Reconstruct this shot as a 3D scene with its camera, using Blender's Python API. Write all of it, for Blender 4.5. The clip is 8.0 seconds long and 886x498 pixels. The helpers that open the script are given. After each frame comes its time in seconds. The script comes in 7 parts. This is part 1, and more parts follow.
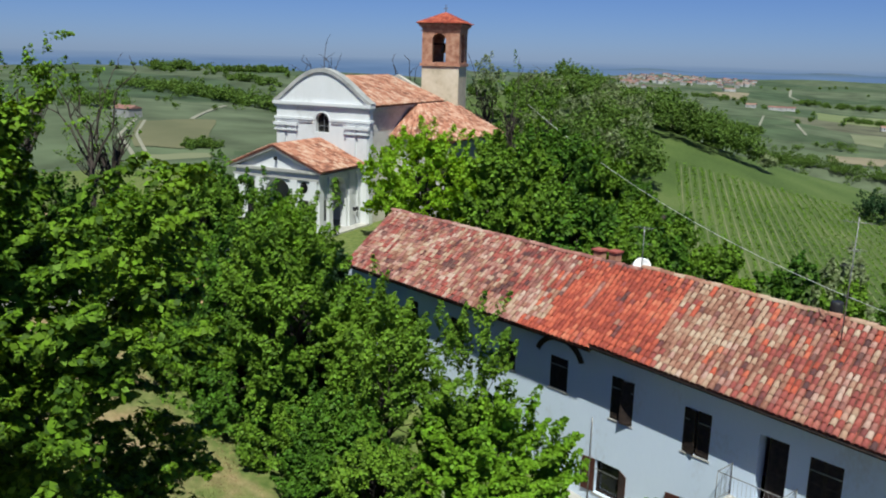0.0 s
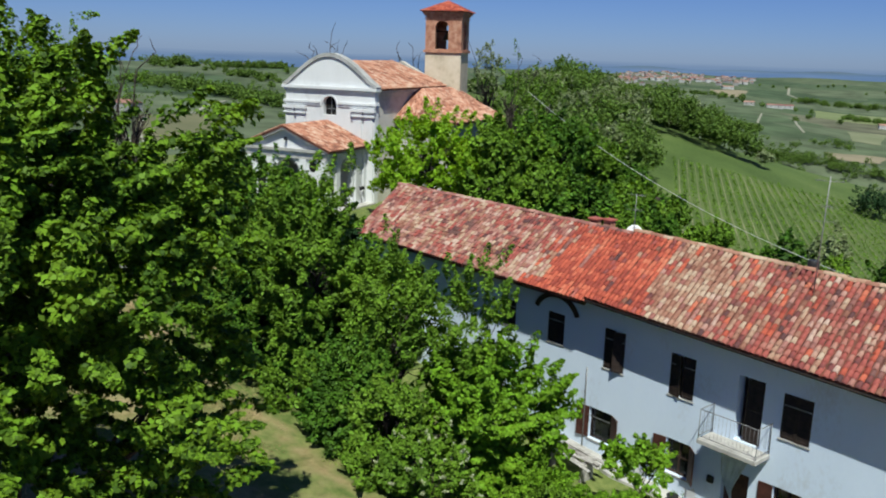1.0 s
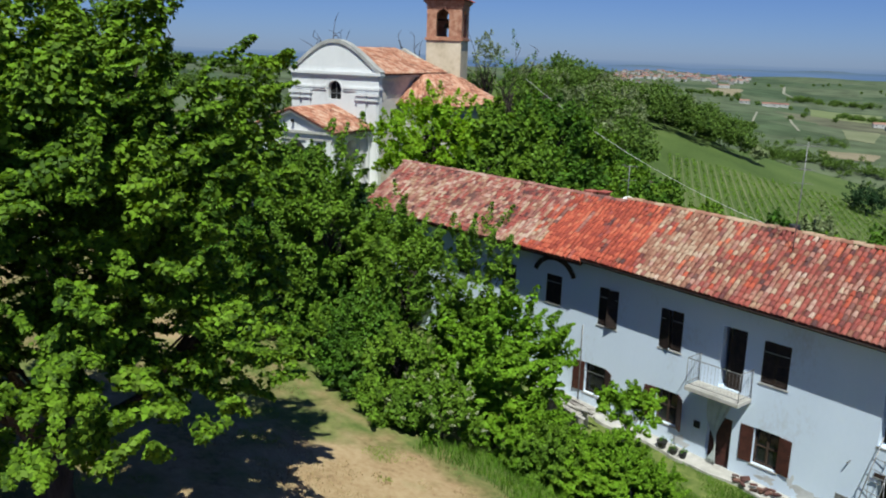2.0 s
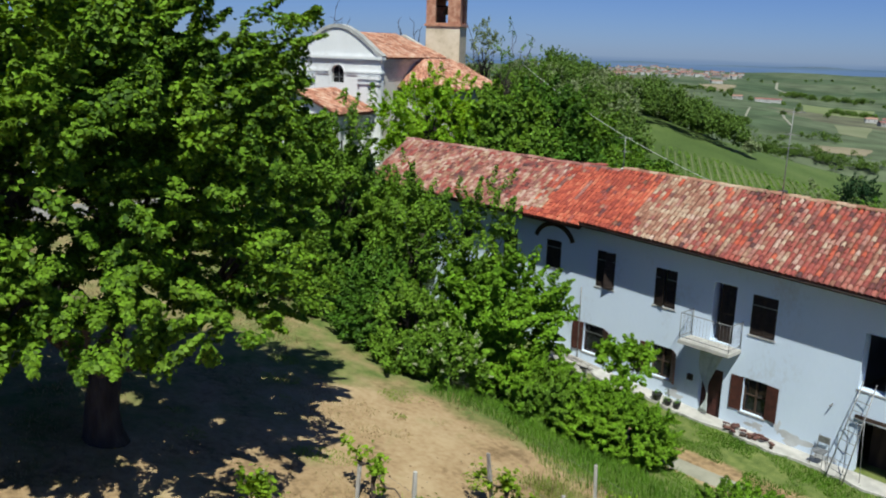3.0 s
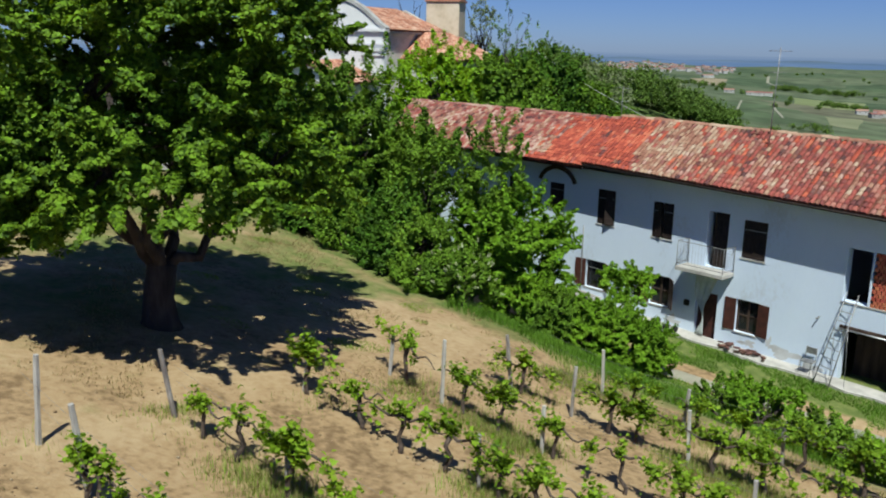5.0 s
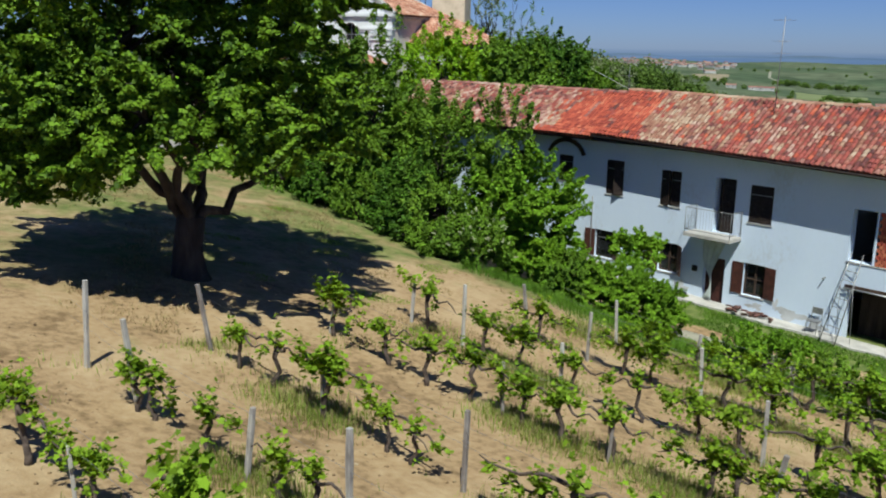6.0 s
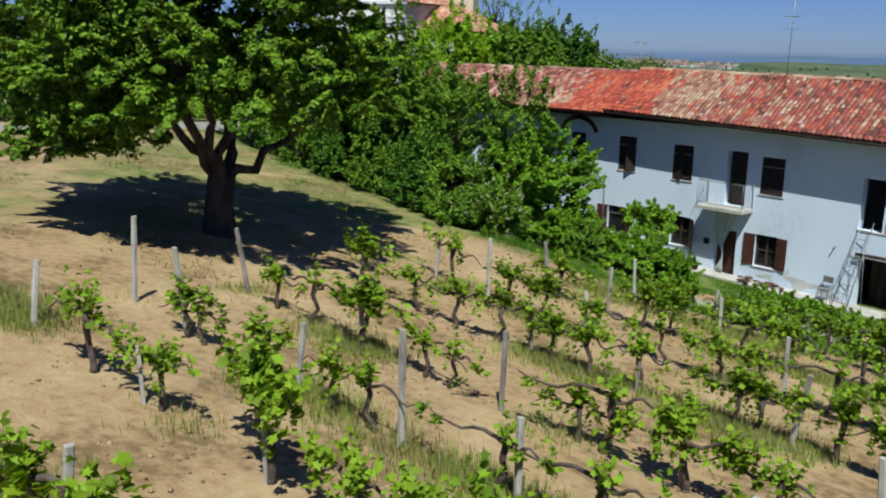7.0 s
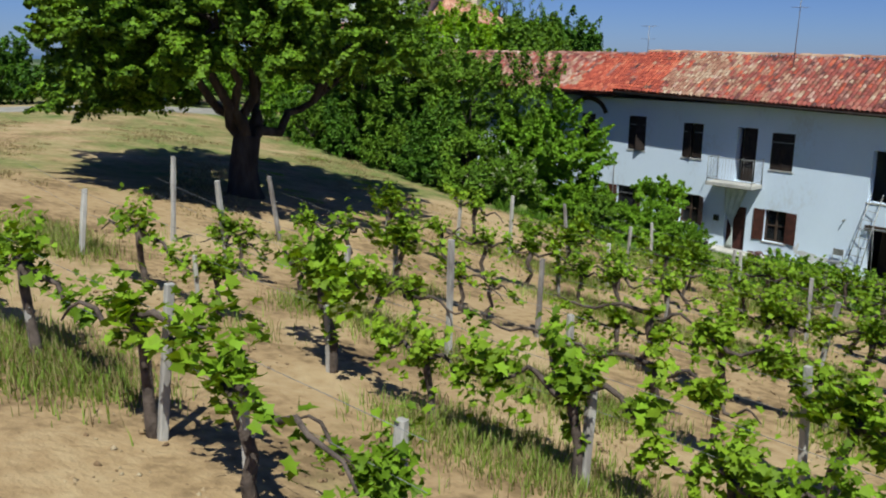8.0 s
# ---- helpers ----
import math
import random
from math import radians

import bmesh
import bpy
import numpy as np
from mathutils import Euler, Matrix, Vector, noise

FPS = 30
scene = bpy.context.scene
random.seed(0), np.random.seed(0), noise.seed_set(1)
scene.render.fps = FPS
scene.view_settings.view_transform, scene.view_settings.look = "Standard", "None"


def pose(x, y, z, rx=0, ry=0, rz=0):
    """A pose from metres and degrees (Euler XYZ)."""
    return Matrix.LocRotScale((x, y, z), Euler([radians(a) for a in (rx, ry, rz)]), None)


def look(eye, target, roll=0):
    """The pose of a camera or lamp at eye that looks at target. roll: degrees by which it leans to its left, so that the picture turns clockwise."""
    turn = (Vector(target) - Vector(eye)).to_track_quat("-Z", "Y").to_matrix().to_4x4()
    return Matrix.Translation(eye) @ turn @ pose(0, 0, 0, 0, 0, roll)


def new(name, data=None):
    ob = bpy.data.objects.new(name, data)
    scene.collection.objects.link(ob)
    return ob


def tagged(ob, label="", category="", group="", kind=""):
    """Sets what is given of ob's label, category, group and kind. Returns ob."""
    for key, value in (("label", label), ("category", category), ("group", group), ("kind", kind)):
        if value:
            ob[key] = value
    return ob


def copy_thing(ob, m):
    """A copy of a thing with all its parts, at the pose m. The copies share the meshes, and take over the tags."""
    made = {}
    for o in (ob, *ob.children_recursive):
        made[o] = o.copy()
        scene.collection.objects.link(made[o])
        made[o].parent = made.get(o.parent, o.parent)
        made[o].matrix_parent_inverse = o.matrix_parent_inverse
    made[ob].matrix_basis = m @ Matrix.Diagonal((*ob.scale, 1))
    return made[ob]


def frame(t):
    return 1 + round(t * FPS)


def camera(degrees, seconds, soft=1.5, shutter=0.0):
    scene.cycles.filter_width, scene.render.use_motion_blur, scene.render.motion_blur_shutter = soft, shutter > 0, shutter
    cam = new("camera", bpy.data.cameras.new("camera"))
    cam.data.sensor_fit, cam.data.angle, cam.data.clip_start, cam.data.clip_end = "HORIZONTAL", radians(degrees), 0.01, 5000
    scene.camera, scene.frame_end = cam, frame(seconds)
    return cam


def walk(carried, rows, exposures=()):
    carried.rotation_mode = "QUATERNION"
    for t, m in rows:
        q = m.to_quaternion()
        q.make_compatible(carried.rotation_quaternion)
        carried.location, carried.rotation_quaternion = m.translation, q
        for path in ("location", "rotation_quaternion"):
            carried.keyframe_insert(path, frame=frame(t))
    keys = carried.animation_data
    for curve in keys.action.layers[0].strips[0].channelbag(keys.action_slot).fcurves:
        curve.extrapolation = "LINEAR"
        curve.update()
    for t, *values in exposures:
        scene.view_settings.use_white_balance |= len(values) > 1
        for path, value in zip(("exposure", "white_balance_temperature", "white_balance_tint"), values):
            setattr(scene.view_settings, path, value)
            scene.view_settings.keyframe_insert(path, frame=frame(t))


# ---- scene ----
cam = camera(54.3, 8.0, soft=2.0)
PATH = [
    (0, (0.478, -0.859, 16.264), (-0.996, 0.42, 15.824), 1.5),
    (0.5, (1.478, -1.805, 15.985), (0.003, -0.53, 15.539), 1.2),
    (1, (2.337, -2.825, 15.463), (0.867, -1.544, 15.017), 1.7),
    (1.5, (3.197, -3.76, 15.009), (1.731, -2.475, 14.562), 1.9),
    (3, (5.22, -6.397, 13.685), (3.768, -5.1, 13.229), 1.8),
    (3.5, (5.707, -7.042, 13.193), (4.259, -5.741, 12.734), 1.9),
    (4, (6.147, -7.685, 12.789), (4.702, -6.381, 12.326), 1.7),
    (4.5, (6.517, -8.248, 12.227), (5.075, -6.941, 11.767), 1.5),
    (6, (7.4, -9.851, 10.611), (5.955, -8.549, 10.147), 0.8),
    (6.5, (7.491, -10.343, 10.068), (6.045, -9.042, 9.603), 0.8),
    (7, (7.666, -10.918, 9.578), (6.218, -9.618, 9.115), 0.8),
    (7.5, (7.745, -11.431, 9.013), (6.297, -10.128, 8.561), 0.7),
    (8, (7.707, -11.878, 8.38), (6.262, -10.571, 7.932), 0.8),
]
walk(cam, [(t, look(eye, target, roll)) for t, eye, target, roll in PATH], exposures=[(0.0, 0.02, 6050, 5), (8.0, 0.02, 6050, 5)])

# ---- world, sun ----
SUN_WAY = Vector((0.77 * math.cos(radians(59)), -0.638 * math.cos(radians(59)), math.sin(radians(59))))
world = bpy.data.worlds.new("sky")
scene.world = world
world.use_nodes = True
sky = world.node_tree.nodes.new("ShaderNodeTexSky")
sky.sky_type, sky.sun_disc = "NISHITA", False
sky.sun_elevation, sky.sun_rotation = radians(59), math.atan2(SUN_WAY.x, SUN_WAY.y)
sky.air_density, sky.dust_density, sky.ozone_density, sky.altitude = 0.75, 0.2, 3.0, 200
tint = world.node_tree.nodes.new("ShaderNodeMix")
tint.data_type, tint.blend_type = "RGBA", "MULTIPLY"
tint.inputs[0].default_value, tint.inputs[7].default_value = 1.0, (0.75, 0.91, 1.46, 1.0)
world.node_tree.links.new(sky.outputs[0], tint.inputs[6])
world.node_tree.links.new(tint.outputs[2], world.node_tree.nodes["Background"].inputs[0])
world.node_tree.nodes["Background"].inputs[1].default_value = 0.049
sun = new("sun", bpy.data.lights.new("sun", "SUN"))
sun.data.energy, sun.data.angle, sun.data.color = 5.85, radians(0.5), (1.0, 0.965, 0.83)
sun.matrix_world = look((0, 0, 60), Vector((0, 0, 60)) - SUN_WAY)

# ---- materials ----
def rgb(*c):
    return (*c, 1.0)


def surface(name, stops, scale=2.0, rough=0.85, bump=0.3, bump_scale=30.0, bump_dist=0.02, rand="", amount=0.25, hue=0.02,
            fine=0.25, glow=0.0, metal=0.0, spec=0.3, stretch=(1, 1, 1)):
    """Large and fine noise over world position run through colour stops; rand: 'object' or 'island' shifts each piece; glow: share of light let through (leaves)."""
    m = bpy.data.materials.new(name)
    m.use_nodes = True
    n, l = m.node_tree.nodes, m.node_tree.links
    b = n["Principled BSDF"]
    geo = n.new("ShaderNodeNewGeometry")
    mp = n.new("ShaderNodeMapping")
    mp.inputs["Scale"].default_value = stretch
    l.new(geo.outputs["Position"], mp.inputs[0])
    big, small, grain = (n.new("ShaderNodeTexNoise") for _ in range(3))
    for t, sc, det in ((big, scale, 5), (small, bump_scale * 0.35, 4), (grain, bump_scale, 3)):
        t.inputs["Scale"].default_value, t.inputs["Detail"].default_value = sc, det
        l.new(mp.outputs[0], t.inputs["Vector"])
    mixf = n.new("ShaderNodeMath")
    mixf.operation = "MULTIPLY_ADD"
    l.new(small.outputs[0], mixf.inputs[0])
    mixf.inputs[1].default_value = fine
    sub = n.new("ShaderNodeMath")
    sub.operation = "SUBTRACT"
    l.new(big.outputs[0], sub.inputs[0])
    sub.inputs[1].default_value = fine * 0.5
    l.new(sub.outputs[0], mixf.inputs[2])
    value = mixf.outputs[0]
    rnd = None
    if rand:
        src = n.new("ShaderNodeObjectInfo").outputs["Random"] if rand == "object" else geo.outputs["Random Per Island"]
        rnd = src
        ma = n.new("ShaderNodeMath")
        ma.operation = "MULTIPLY_ADD"
        l.new(src, ma.inputs[0])
        ma.inputs[1].default_value = amount
        s2 = n.new("ShaderNodeMath")
        s2.operation = "SUBTRACT"
        l.new(value, s2.inputs[0])
        s2.inputs[1].default_value = amount * 0.5
        l.new(s2.outputs[0], ma.inputs[2])
        value = ma.outputs[0]
    ramp = n.new("ShaderNodeValToRGB")
    el = ramp.color_ramp.elements
    while len(el) < len(stops):
        el.new(0.5)
    for e, (p, c) in zip(el, stops):
        e.position, e.color = p, rgb(*c)
    l.new(value, ramp.inputs[0])
    col = ramp.outputs[0]
    if rnd is not None and hue:
        hs = n.new("ShaderNodeHueSaturation")
        mh = n.new("ShaderNodeMath")
        mh.operation = "MULTIPLY_ADD"
        l.new(rnd, mh.inputs[0])
        mh.inputs[1].default_value, mh.inputs[2].default_value = hue, 0.5 - hue / 2
        l.new(mh.outputs[0], hs.inputs["Hue"])
        l.new(col, hs.inputs["Color"])
        col = hs.outputs[0]
    l.new(col, b.inputs["Base Color"])
    b.inputs["Roughness"].default_value = rough
    b.inputs["Metallic"].default_value = metal
    b.inputs["Specular IOR Level"].default_value = spec
    if bump:
        bp = n.new("ShaderNodeBump")
        bp.inputs["Strength"].default_value, bp.inputs["Distance"].default_value = bump, bump_dist
        l.new(grain.outputs[0], bp.inputs["Height"])
        l.new(bp.outputs[0], b.inputs["Normal"])
    if glow:
        tr = n.new("ShaderNodeBsdfTranslucent")
        hs2 = n.new("ShaderNodeHueSaturation")
        hs2.inputs["Hue"].default_value, hs2.inputs["Saturation"].default_value, hs2.inputs["Value"].default_value = 0.48, 1.1, 1.3
        l.new(col, hs2.inputs["Color"])
        l.new(hs2.outputs[0], tr.inputs[0])
        mx = n.new("ShaderNodeMixShader")
        mx.inputs[0].default_value = glow
        l.new(b.outputs[0], mx.inputs[1])
        l.new(tr.outputs[0], mx.inputs[2])
        l.new(mx.outputs[0], n["Material Output"].inputs[0])
    return m


def leafy(name, dark, light, glow=0.3, spec=0.13, rough=0.55):
    return surface(name, [(0.25, dark), (0.75, light)], scale=0.5, rough=rough, bump=0, rand="island", amount=0.7, hue=0.03, fine=0.2, glow=glow, spec=spec)


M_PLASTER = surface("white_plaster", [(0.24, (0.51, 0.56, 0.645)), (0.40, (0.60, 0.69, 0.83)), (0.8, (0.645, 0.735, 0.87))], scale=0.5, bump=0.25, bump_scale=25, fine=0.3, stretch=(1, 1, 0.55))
M_CHURCH = surface("church_plaster", [(0.2, (0.50, 0.50, 0.495)), (0.42, (0.66, 0.67, 0.68)), (0.8, (0.72, 0.73, 0.745))], scale=0.6, bump=0.2, bump_scale=18, fine=0.3, stretch=(1, 1, 0.5))
M_OLDWALL = surface("bare_render", [(0.25, (0.38, 0.35, 0.31)), (0.5, (0.54, 0.51, 0.46)), (0.8, (0.64, 0.61, 0.56))], scale=0.8, bump=0.4, bump_scale=14, fine=0.4)
M_PATCH = surface("worn_whitewash", [(0.25, (0.40, 0.40, 0.40)), (0.5, (0.52, 0.53, 0.55)), (0.8, (0.60, 0.62, 0.66))], scale=1.2, bump=0.4, bump_scale=14, fine=0.4)
M_STONEGREY = surface("grey_cornice", [(0.25, (0.30, 0.29, 0.28)), (0.7, (0.48, 0.47, 0.45))], scale=1.5, bump=0.3, bump_scale=16)
M_CONCRETE = surface("concrete", [(0.25, (0.30, 0.29, 0.27)), (0.7, (0.50, 0.48, 0.45))], scale=2.5, bump=0.3, bump_scale=40)
TILE_STOPS = {"base": [(0.18, (0.090, 0.042, 0.042)), (0.38, (0.25, 0.064, 0.055)), (0.58, (0.32, 0.083, 0.066)), (0.78, (0.345, 0.13, 0.10)), (0.96, (0.40, 0.25, 0.19))],
              "red": [(0.2, (0.26, 0.052, 0.036)), (0.6, (0.45, 0.098, 0.056)), (0.9, (0.50, 0.17, 0.10))],
              "pink": [(0.15, (0.13, 0.065, 0.058)), (0.4, (0.28, 0.115, 0.095)), (0.6, (0.36, 0.185, 0.15)), (0.85, (0.47, 0.34, 0.275))],
              "cream": [(0.15, (0.19, 0.08, 0.055)), (0.4, (0.31, 0.155, 0.108)), (0.6, (0.37, 0.24, 0.165)), (0.85, (0.45, 0.34, 0.25))]}
M_TILE, M_TILE_RED, M_TILE_PINK, M_TILE_CREAM = (surface(k + "_clay_tile", TILE_STOPS[k], scale=0.6, bump=0.5, bump_scale=35, rand="island", amount=0.65, hue=0.0, fine=0.2) for k in ("base", "red", "pink", "cream"))
M_TILE_CH = surface("church_tile", [(0.15, (0.25, 0.11, 0.075)), (0.4, (0.46, 0.20, 0.125)), (0.6, (0.54, 0.28, 0.185)), (0.85, (0.62, 0.43, 0.32))], scale=0.8, bump=0.5, bump_scale=30, rand="island", amount=0.7, hue=0.0)
M_PAN = surface("pan_tile", [(0.3, (0.06, 0.025, 0.02)), (0.7, (0.20, 0.07, 0.045))], scale=3.0, bump=0.6, bump_scale=25)
M_BRICK = surface("tower_brick", [(0.2, (0.22, 0.09, 0.06)), (0.5, (0.40, 0.20, 0.13)), (0.8, (0.50, 0.31, 0.22))], scale=2.2, bump=0.5, bump_scale=14, fine=0.6)
M_BRICKRED = surface("red_brick", [(0.25, (0.34, 0.07, 0.04)), (0.75, (0.50, 0.15, 0.09))], scale=4, bump=0.4, bump_scale=40, rand="object", amount=0.5)
M_HEAP = surface("sooty_brick", [(0.3, (0.07, 0.035, 0.03)), (0.7, (0.17, 0.085, 0.07))], scale=4, bump=0.4, bump_scale=40, rand="object", amount=0.5)
M_SHUTTER = surface("dark_shutter_wood", [(0.3, (0.012, 0.009, 0.008)), (0.7, (0.035, 0.022, 0.018))], scale=6, rough=0.7, bump=0.3, bump_scale=60)
M_SHUTBROWN = surface("red_brown_shutter", [(0.3, (0.040, 0.015, 0.012)), (0.7, (0.085, 0.030, 0.023))], scale=5, rough=0.6, bump=0.3, bump_scale=60)
# near-black colour put in for the shade inside openings
M_DARK = surface("painted_interior_shade", [(0.3, (0.008, 0.008, 0.009)), (0.7, (0.02, 0.018, 0.017))], scale=3, rough=0.9, bump=0)
M_OLDWOOD = surface("old_dark_wood", [(0.3, (0.030, 0.019, 0.014)), (0.7, (0.085, 0.055, 0.04))], scale=3, rough=0.85, bump=0.5, bump_scale=50, stretch=(1, 1, 0.25))
M_POST = surface("weathered_post", [(0.25, (0.17, 0.15, 0.14)), (0.5, (0.34, 0.32, 0.30)), (0.8, (0.50, 0.48, 0.45))], scale=5, rough=0.9, bump=0.5, bump_scale=60, stretch=(1, 1, 0.3), rand="object", amount=0.35)
M_IRON = surface("grey_iron", [(0.3, (0.16, 0.16, 0.165)), (0.7, (0.32, 0.32, 0.33))], scale=8, rough=0.5, metal=0.6, bump=0.1)
M_RAIL = surface("dark_railing_iron", [(0.3, (0.13, 0.13, 0.135)), (0.7, (0.25, 0.25, 0.26))], scale=8, rough=0.6, metal=0.3, bump=0.1)
M_ALU = surface("dull_aluminium", [(0.3, (0.42, 0.43, 0.45)), (0.7, (0.60, 0.61, 0.63))], scale=6, rough=0.45, metal=0.8, bump=0.1)
M_BLACK = surface("black_plastic", [(0.3, (0.012, 0.012, 0.013)), (0.7, (0.03, 0.03, 0.03))], scale=5, rough=0.5, bump=0.1)
M_WHITE = surface("white_enamel", [(0.3, (0.72, 0.73, 0.74)), (0.7, (0.85, 0.85, 0.85))], scale=4, rough=0.4, bump=0.05)
M_CLOTH = surface("grey_green_cloth", [(0.3, (0.45, 0.50, 0.49)), (0.7, (0.60, 0.64, 0.62))], scale=4, rough=0.95, bump=0.4, bump_scale=50)
M_BARK = surface("grey_brown_bark", [(0.25, (0.022, 0.018, 0.014)), (0.5, (0.054, 0.042, 0.036)), (0.8, (0.105, 0.09, 0.076))], scale=3, rough=0.95, bump=1.0, bump_scale=16, bump_dist=0.06, stretch=(1, 1, 0.3))
M_VINEBARK = surface("vine_bark", [(0.25, (0.035, 0.026, 0.022)), (0.7, (0.13, 0.10, 0.085))], scale=8, rough=0.95, bump=0.8, bump_scale=50)
M_ROAD = surface("pale_asphalt", [(0.3, (0.20, 0.19, 0.175)), (0.7, (0.30, 0.285, 0.26))], scale=1.5, bump=0.2, bump_scale=40)
M_TRACK = surface("pale_gravel_track", [(0.3, (0.20, 0.20, 0.15)), (0.7, (0.32, 0.305, 0.24))], scale=0.8, bump=0.3, bump_scale=20)
L_BIG = leafy("maple_leaf", (0.036, 0.085, 0.008), (0.172, 0.282, 0.019), glow=0.2)
L_HAZEL = leafy("hazel_leaf", (0.066, 0.15, 0.008), (0.195, 0.345, 0.02), glow=0.22)
L_DARK = leafy("dark_green_leaf", (0.026, 0.072, 0.008), (0.095, 0.19, 0.016), glow=0.14)
L_LOCUST = leafy("locust_leaf", (0.055, 0.12, 0.011), (0.17, 0.285, 0.024), glow=0.18)
L_LIME = leafy("fresh_lime_leaf", (0.15, 0.28, 0.012), (0.31, 0.50, 0.03), glow=0.4)
L_BANK = leafy("bank_grass_blade", (0.050, 0.118, 0.011), (0.140, 0.255, 0.024), glow=0.2)
L_VINE = leafy("vine_leaf", (0.085, 0.165, 0.009), (0.25, 0.37, 0.025), glow=0.3)
L_GRASS = leafy("grass_blade", (0.135, 0.21, 0.027), (0.30, 0.39, 0.08), glow=0.35)
L_STRAW = leafy("dry_grass_blade", (0.22, 0.17, 0.08), (0.4, 0.33, 0.17), glow=0.3)
L_FLOWER = leafy("cream_blossom", (0.28, 0.32, 0.17), (0.50, 0.53, 0.34), glow=0.2)
L_WOOD1 = leafy("far_wood_leaf", (0.050, 0.100, 0.018), (0.160, 0.245, 0.046), glow=0.28)
L_EVERGREEN = leafy("evergreen_leaf", (0.010, 0.030, 0.010), (0.035, 0.075, 0.025), glow=0.1)
L_PALE = leafy("far_blossoming_leaf", (0.11, 0.155, 0.06), (0.29, 0.33, 0.17), glow=0.28)


# ---- mesh helpers ----
def part(name, bm, material, parent=None, label=""):
    me = bpy.data.meshes.new(name)
    bm.to_mesh(me)
    bm.free()
    me.materials.append(material)
    ob = new(name, me)
    ob.parent = parent
    if label:
        tagged(ob, label)
    return ob


def raw(name, verts, faces, material, parent=None, label="", smooth=False):
    """A mesh from arrays: verts n x 3, faces m x k."""
    verts, faces = np.asarray(verts, np.float32), np.asarray(faces, np.int32)
    me = bpy.data.meshes.new(name)
    me.vertices.add(len(verts))
    me.vertices.foreach_set("co", verts.ravel())
    k = faces.shape[1]
    me.loops.add(faces.size)
    me.loops.foreach_set("vertex_index", faces.ravel())
    me.polygons.add(len(faces))
    me.polygons.foreach_set("loop_start", np.arange(0, faces.size, k, dtype=np.int32))
    if smooth:
        me.polygons.foreach_set("use_smooth", np.ones(len(faces), bool))
    me.update(calc_edges=True)
    me.materials.append(material)
    ob = new(name, me)
    ob.parent = parent
    if label:
        tagged(ob, label)
    return ob


def thing(name, x, y, z, label, category, group="", rz=0.0, kind=""):
    ob = new(name)
    ob.empty_display_size = 0.2
    ob.matrix_basis = pose(x, y, z, 0, 0, rz)
    return tagged(ob, label, category, group, kind)


def box(bm, x0, x1, y0, y1, z0, z1, m=None, bevel=0.0):
    v = [bm.verts.new((x, y, z)) for z in (z0, z1) for y in (y0, y1) for x in (x0, x1)]
    if m is not None:
        for p in v:
            p.co = m @ p.co
    fs = [bm.faces.new([v[i] for i in f]) for f in ((0, 2, 3, 1), (4, 5, 7, 6), (0, 1, 5, 4), (2, 6, 7, 3), (0, 4, 6, 2), (1, 3, 7, 5))]
    if bevel:
        bmesh.ops.bevel(bm, geom=list({e for f in fs for e in f.edges}), offset=bevel, segments=1, affect="EDGES")
    return bm


def new_box(*a, **k):
    return box(bmesh.new(), *a, **k)


def tube(bm, pts, radii, sides=8, cap=True):
    """A tapering tube along points."""
    pts = [Vector(p) for p in pts]
    rings, side = [], None
    for i, p in enumerate(pts):
        d = (pts[min(i + 1, len(pts) - 1)] - pts[max(i - 1, 0)]).normalized()
        ref = side if side is not None else (Vector((1, 0, 0)) if abs(d.x) < 0.8 else Vector((0, 1, 0)))
        side = (ref - d * ref.dot(d)).normalized()
        up = d.cross(side)
        r = radii[i]
        rings.append([bm.verts.new(p + side * r * math.cos(2 * math.pi * k / sides) + up * r * math.sin(2 * math.pi * k / sides)) for k in range(sides)])
    for a, b in zip(rings, rings[1:]):
        for k in range(sides):
            f = bm.faces.new((a[k], a[(k + 1) % sides], b[(k + 1) % sides], b[k]))
            f.smooth = True
    if cap:
        bm.faces.new(rings[0][::-1])
        bm.faces.new(rings[-1])
    return bm


def new_tube(*a, **k):
    return tube(bmesh.new(), *a, **k)


def prism(bm, outline, y0, y1, m=None):
    """An outline in x, z pushed from y0 to y1."""
    a = [bm.verts.new((x, y0, z)) for x, z in outline]
    b = [bm.verts.new((x, y1, z)) for x, z in outline]
    if m is not None:
        for p in a + b:
            p.co = m @ p.co
    n = len(a)
    bm.faces.new(a)
    bm.faces.new(b[::-1])
    for i in range(n):
        bm.faces.new((a[(i + 1) % n], a[i], b[i], b[(i + 1) % n]))
    return bm


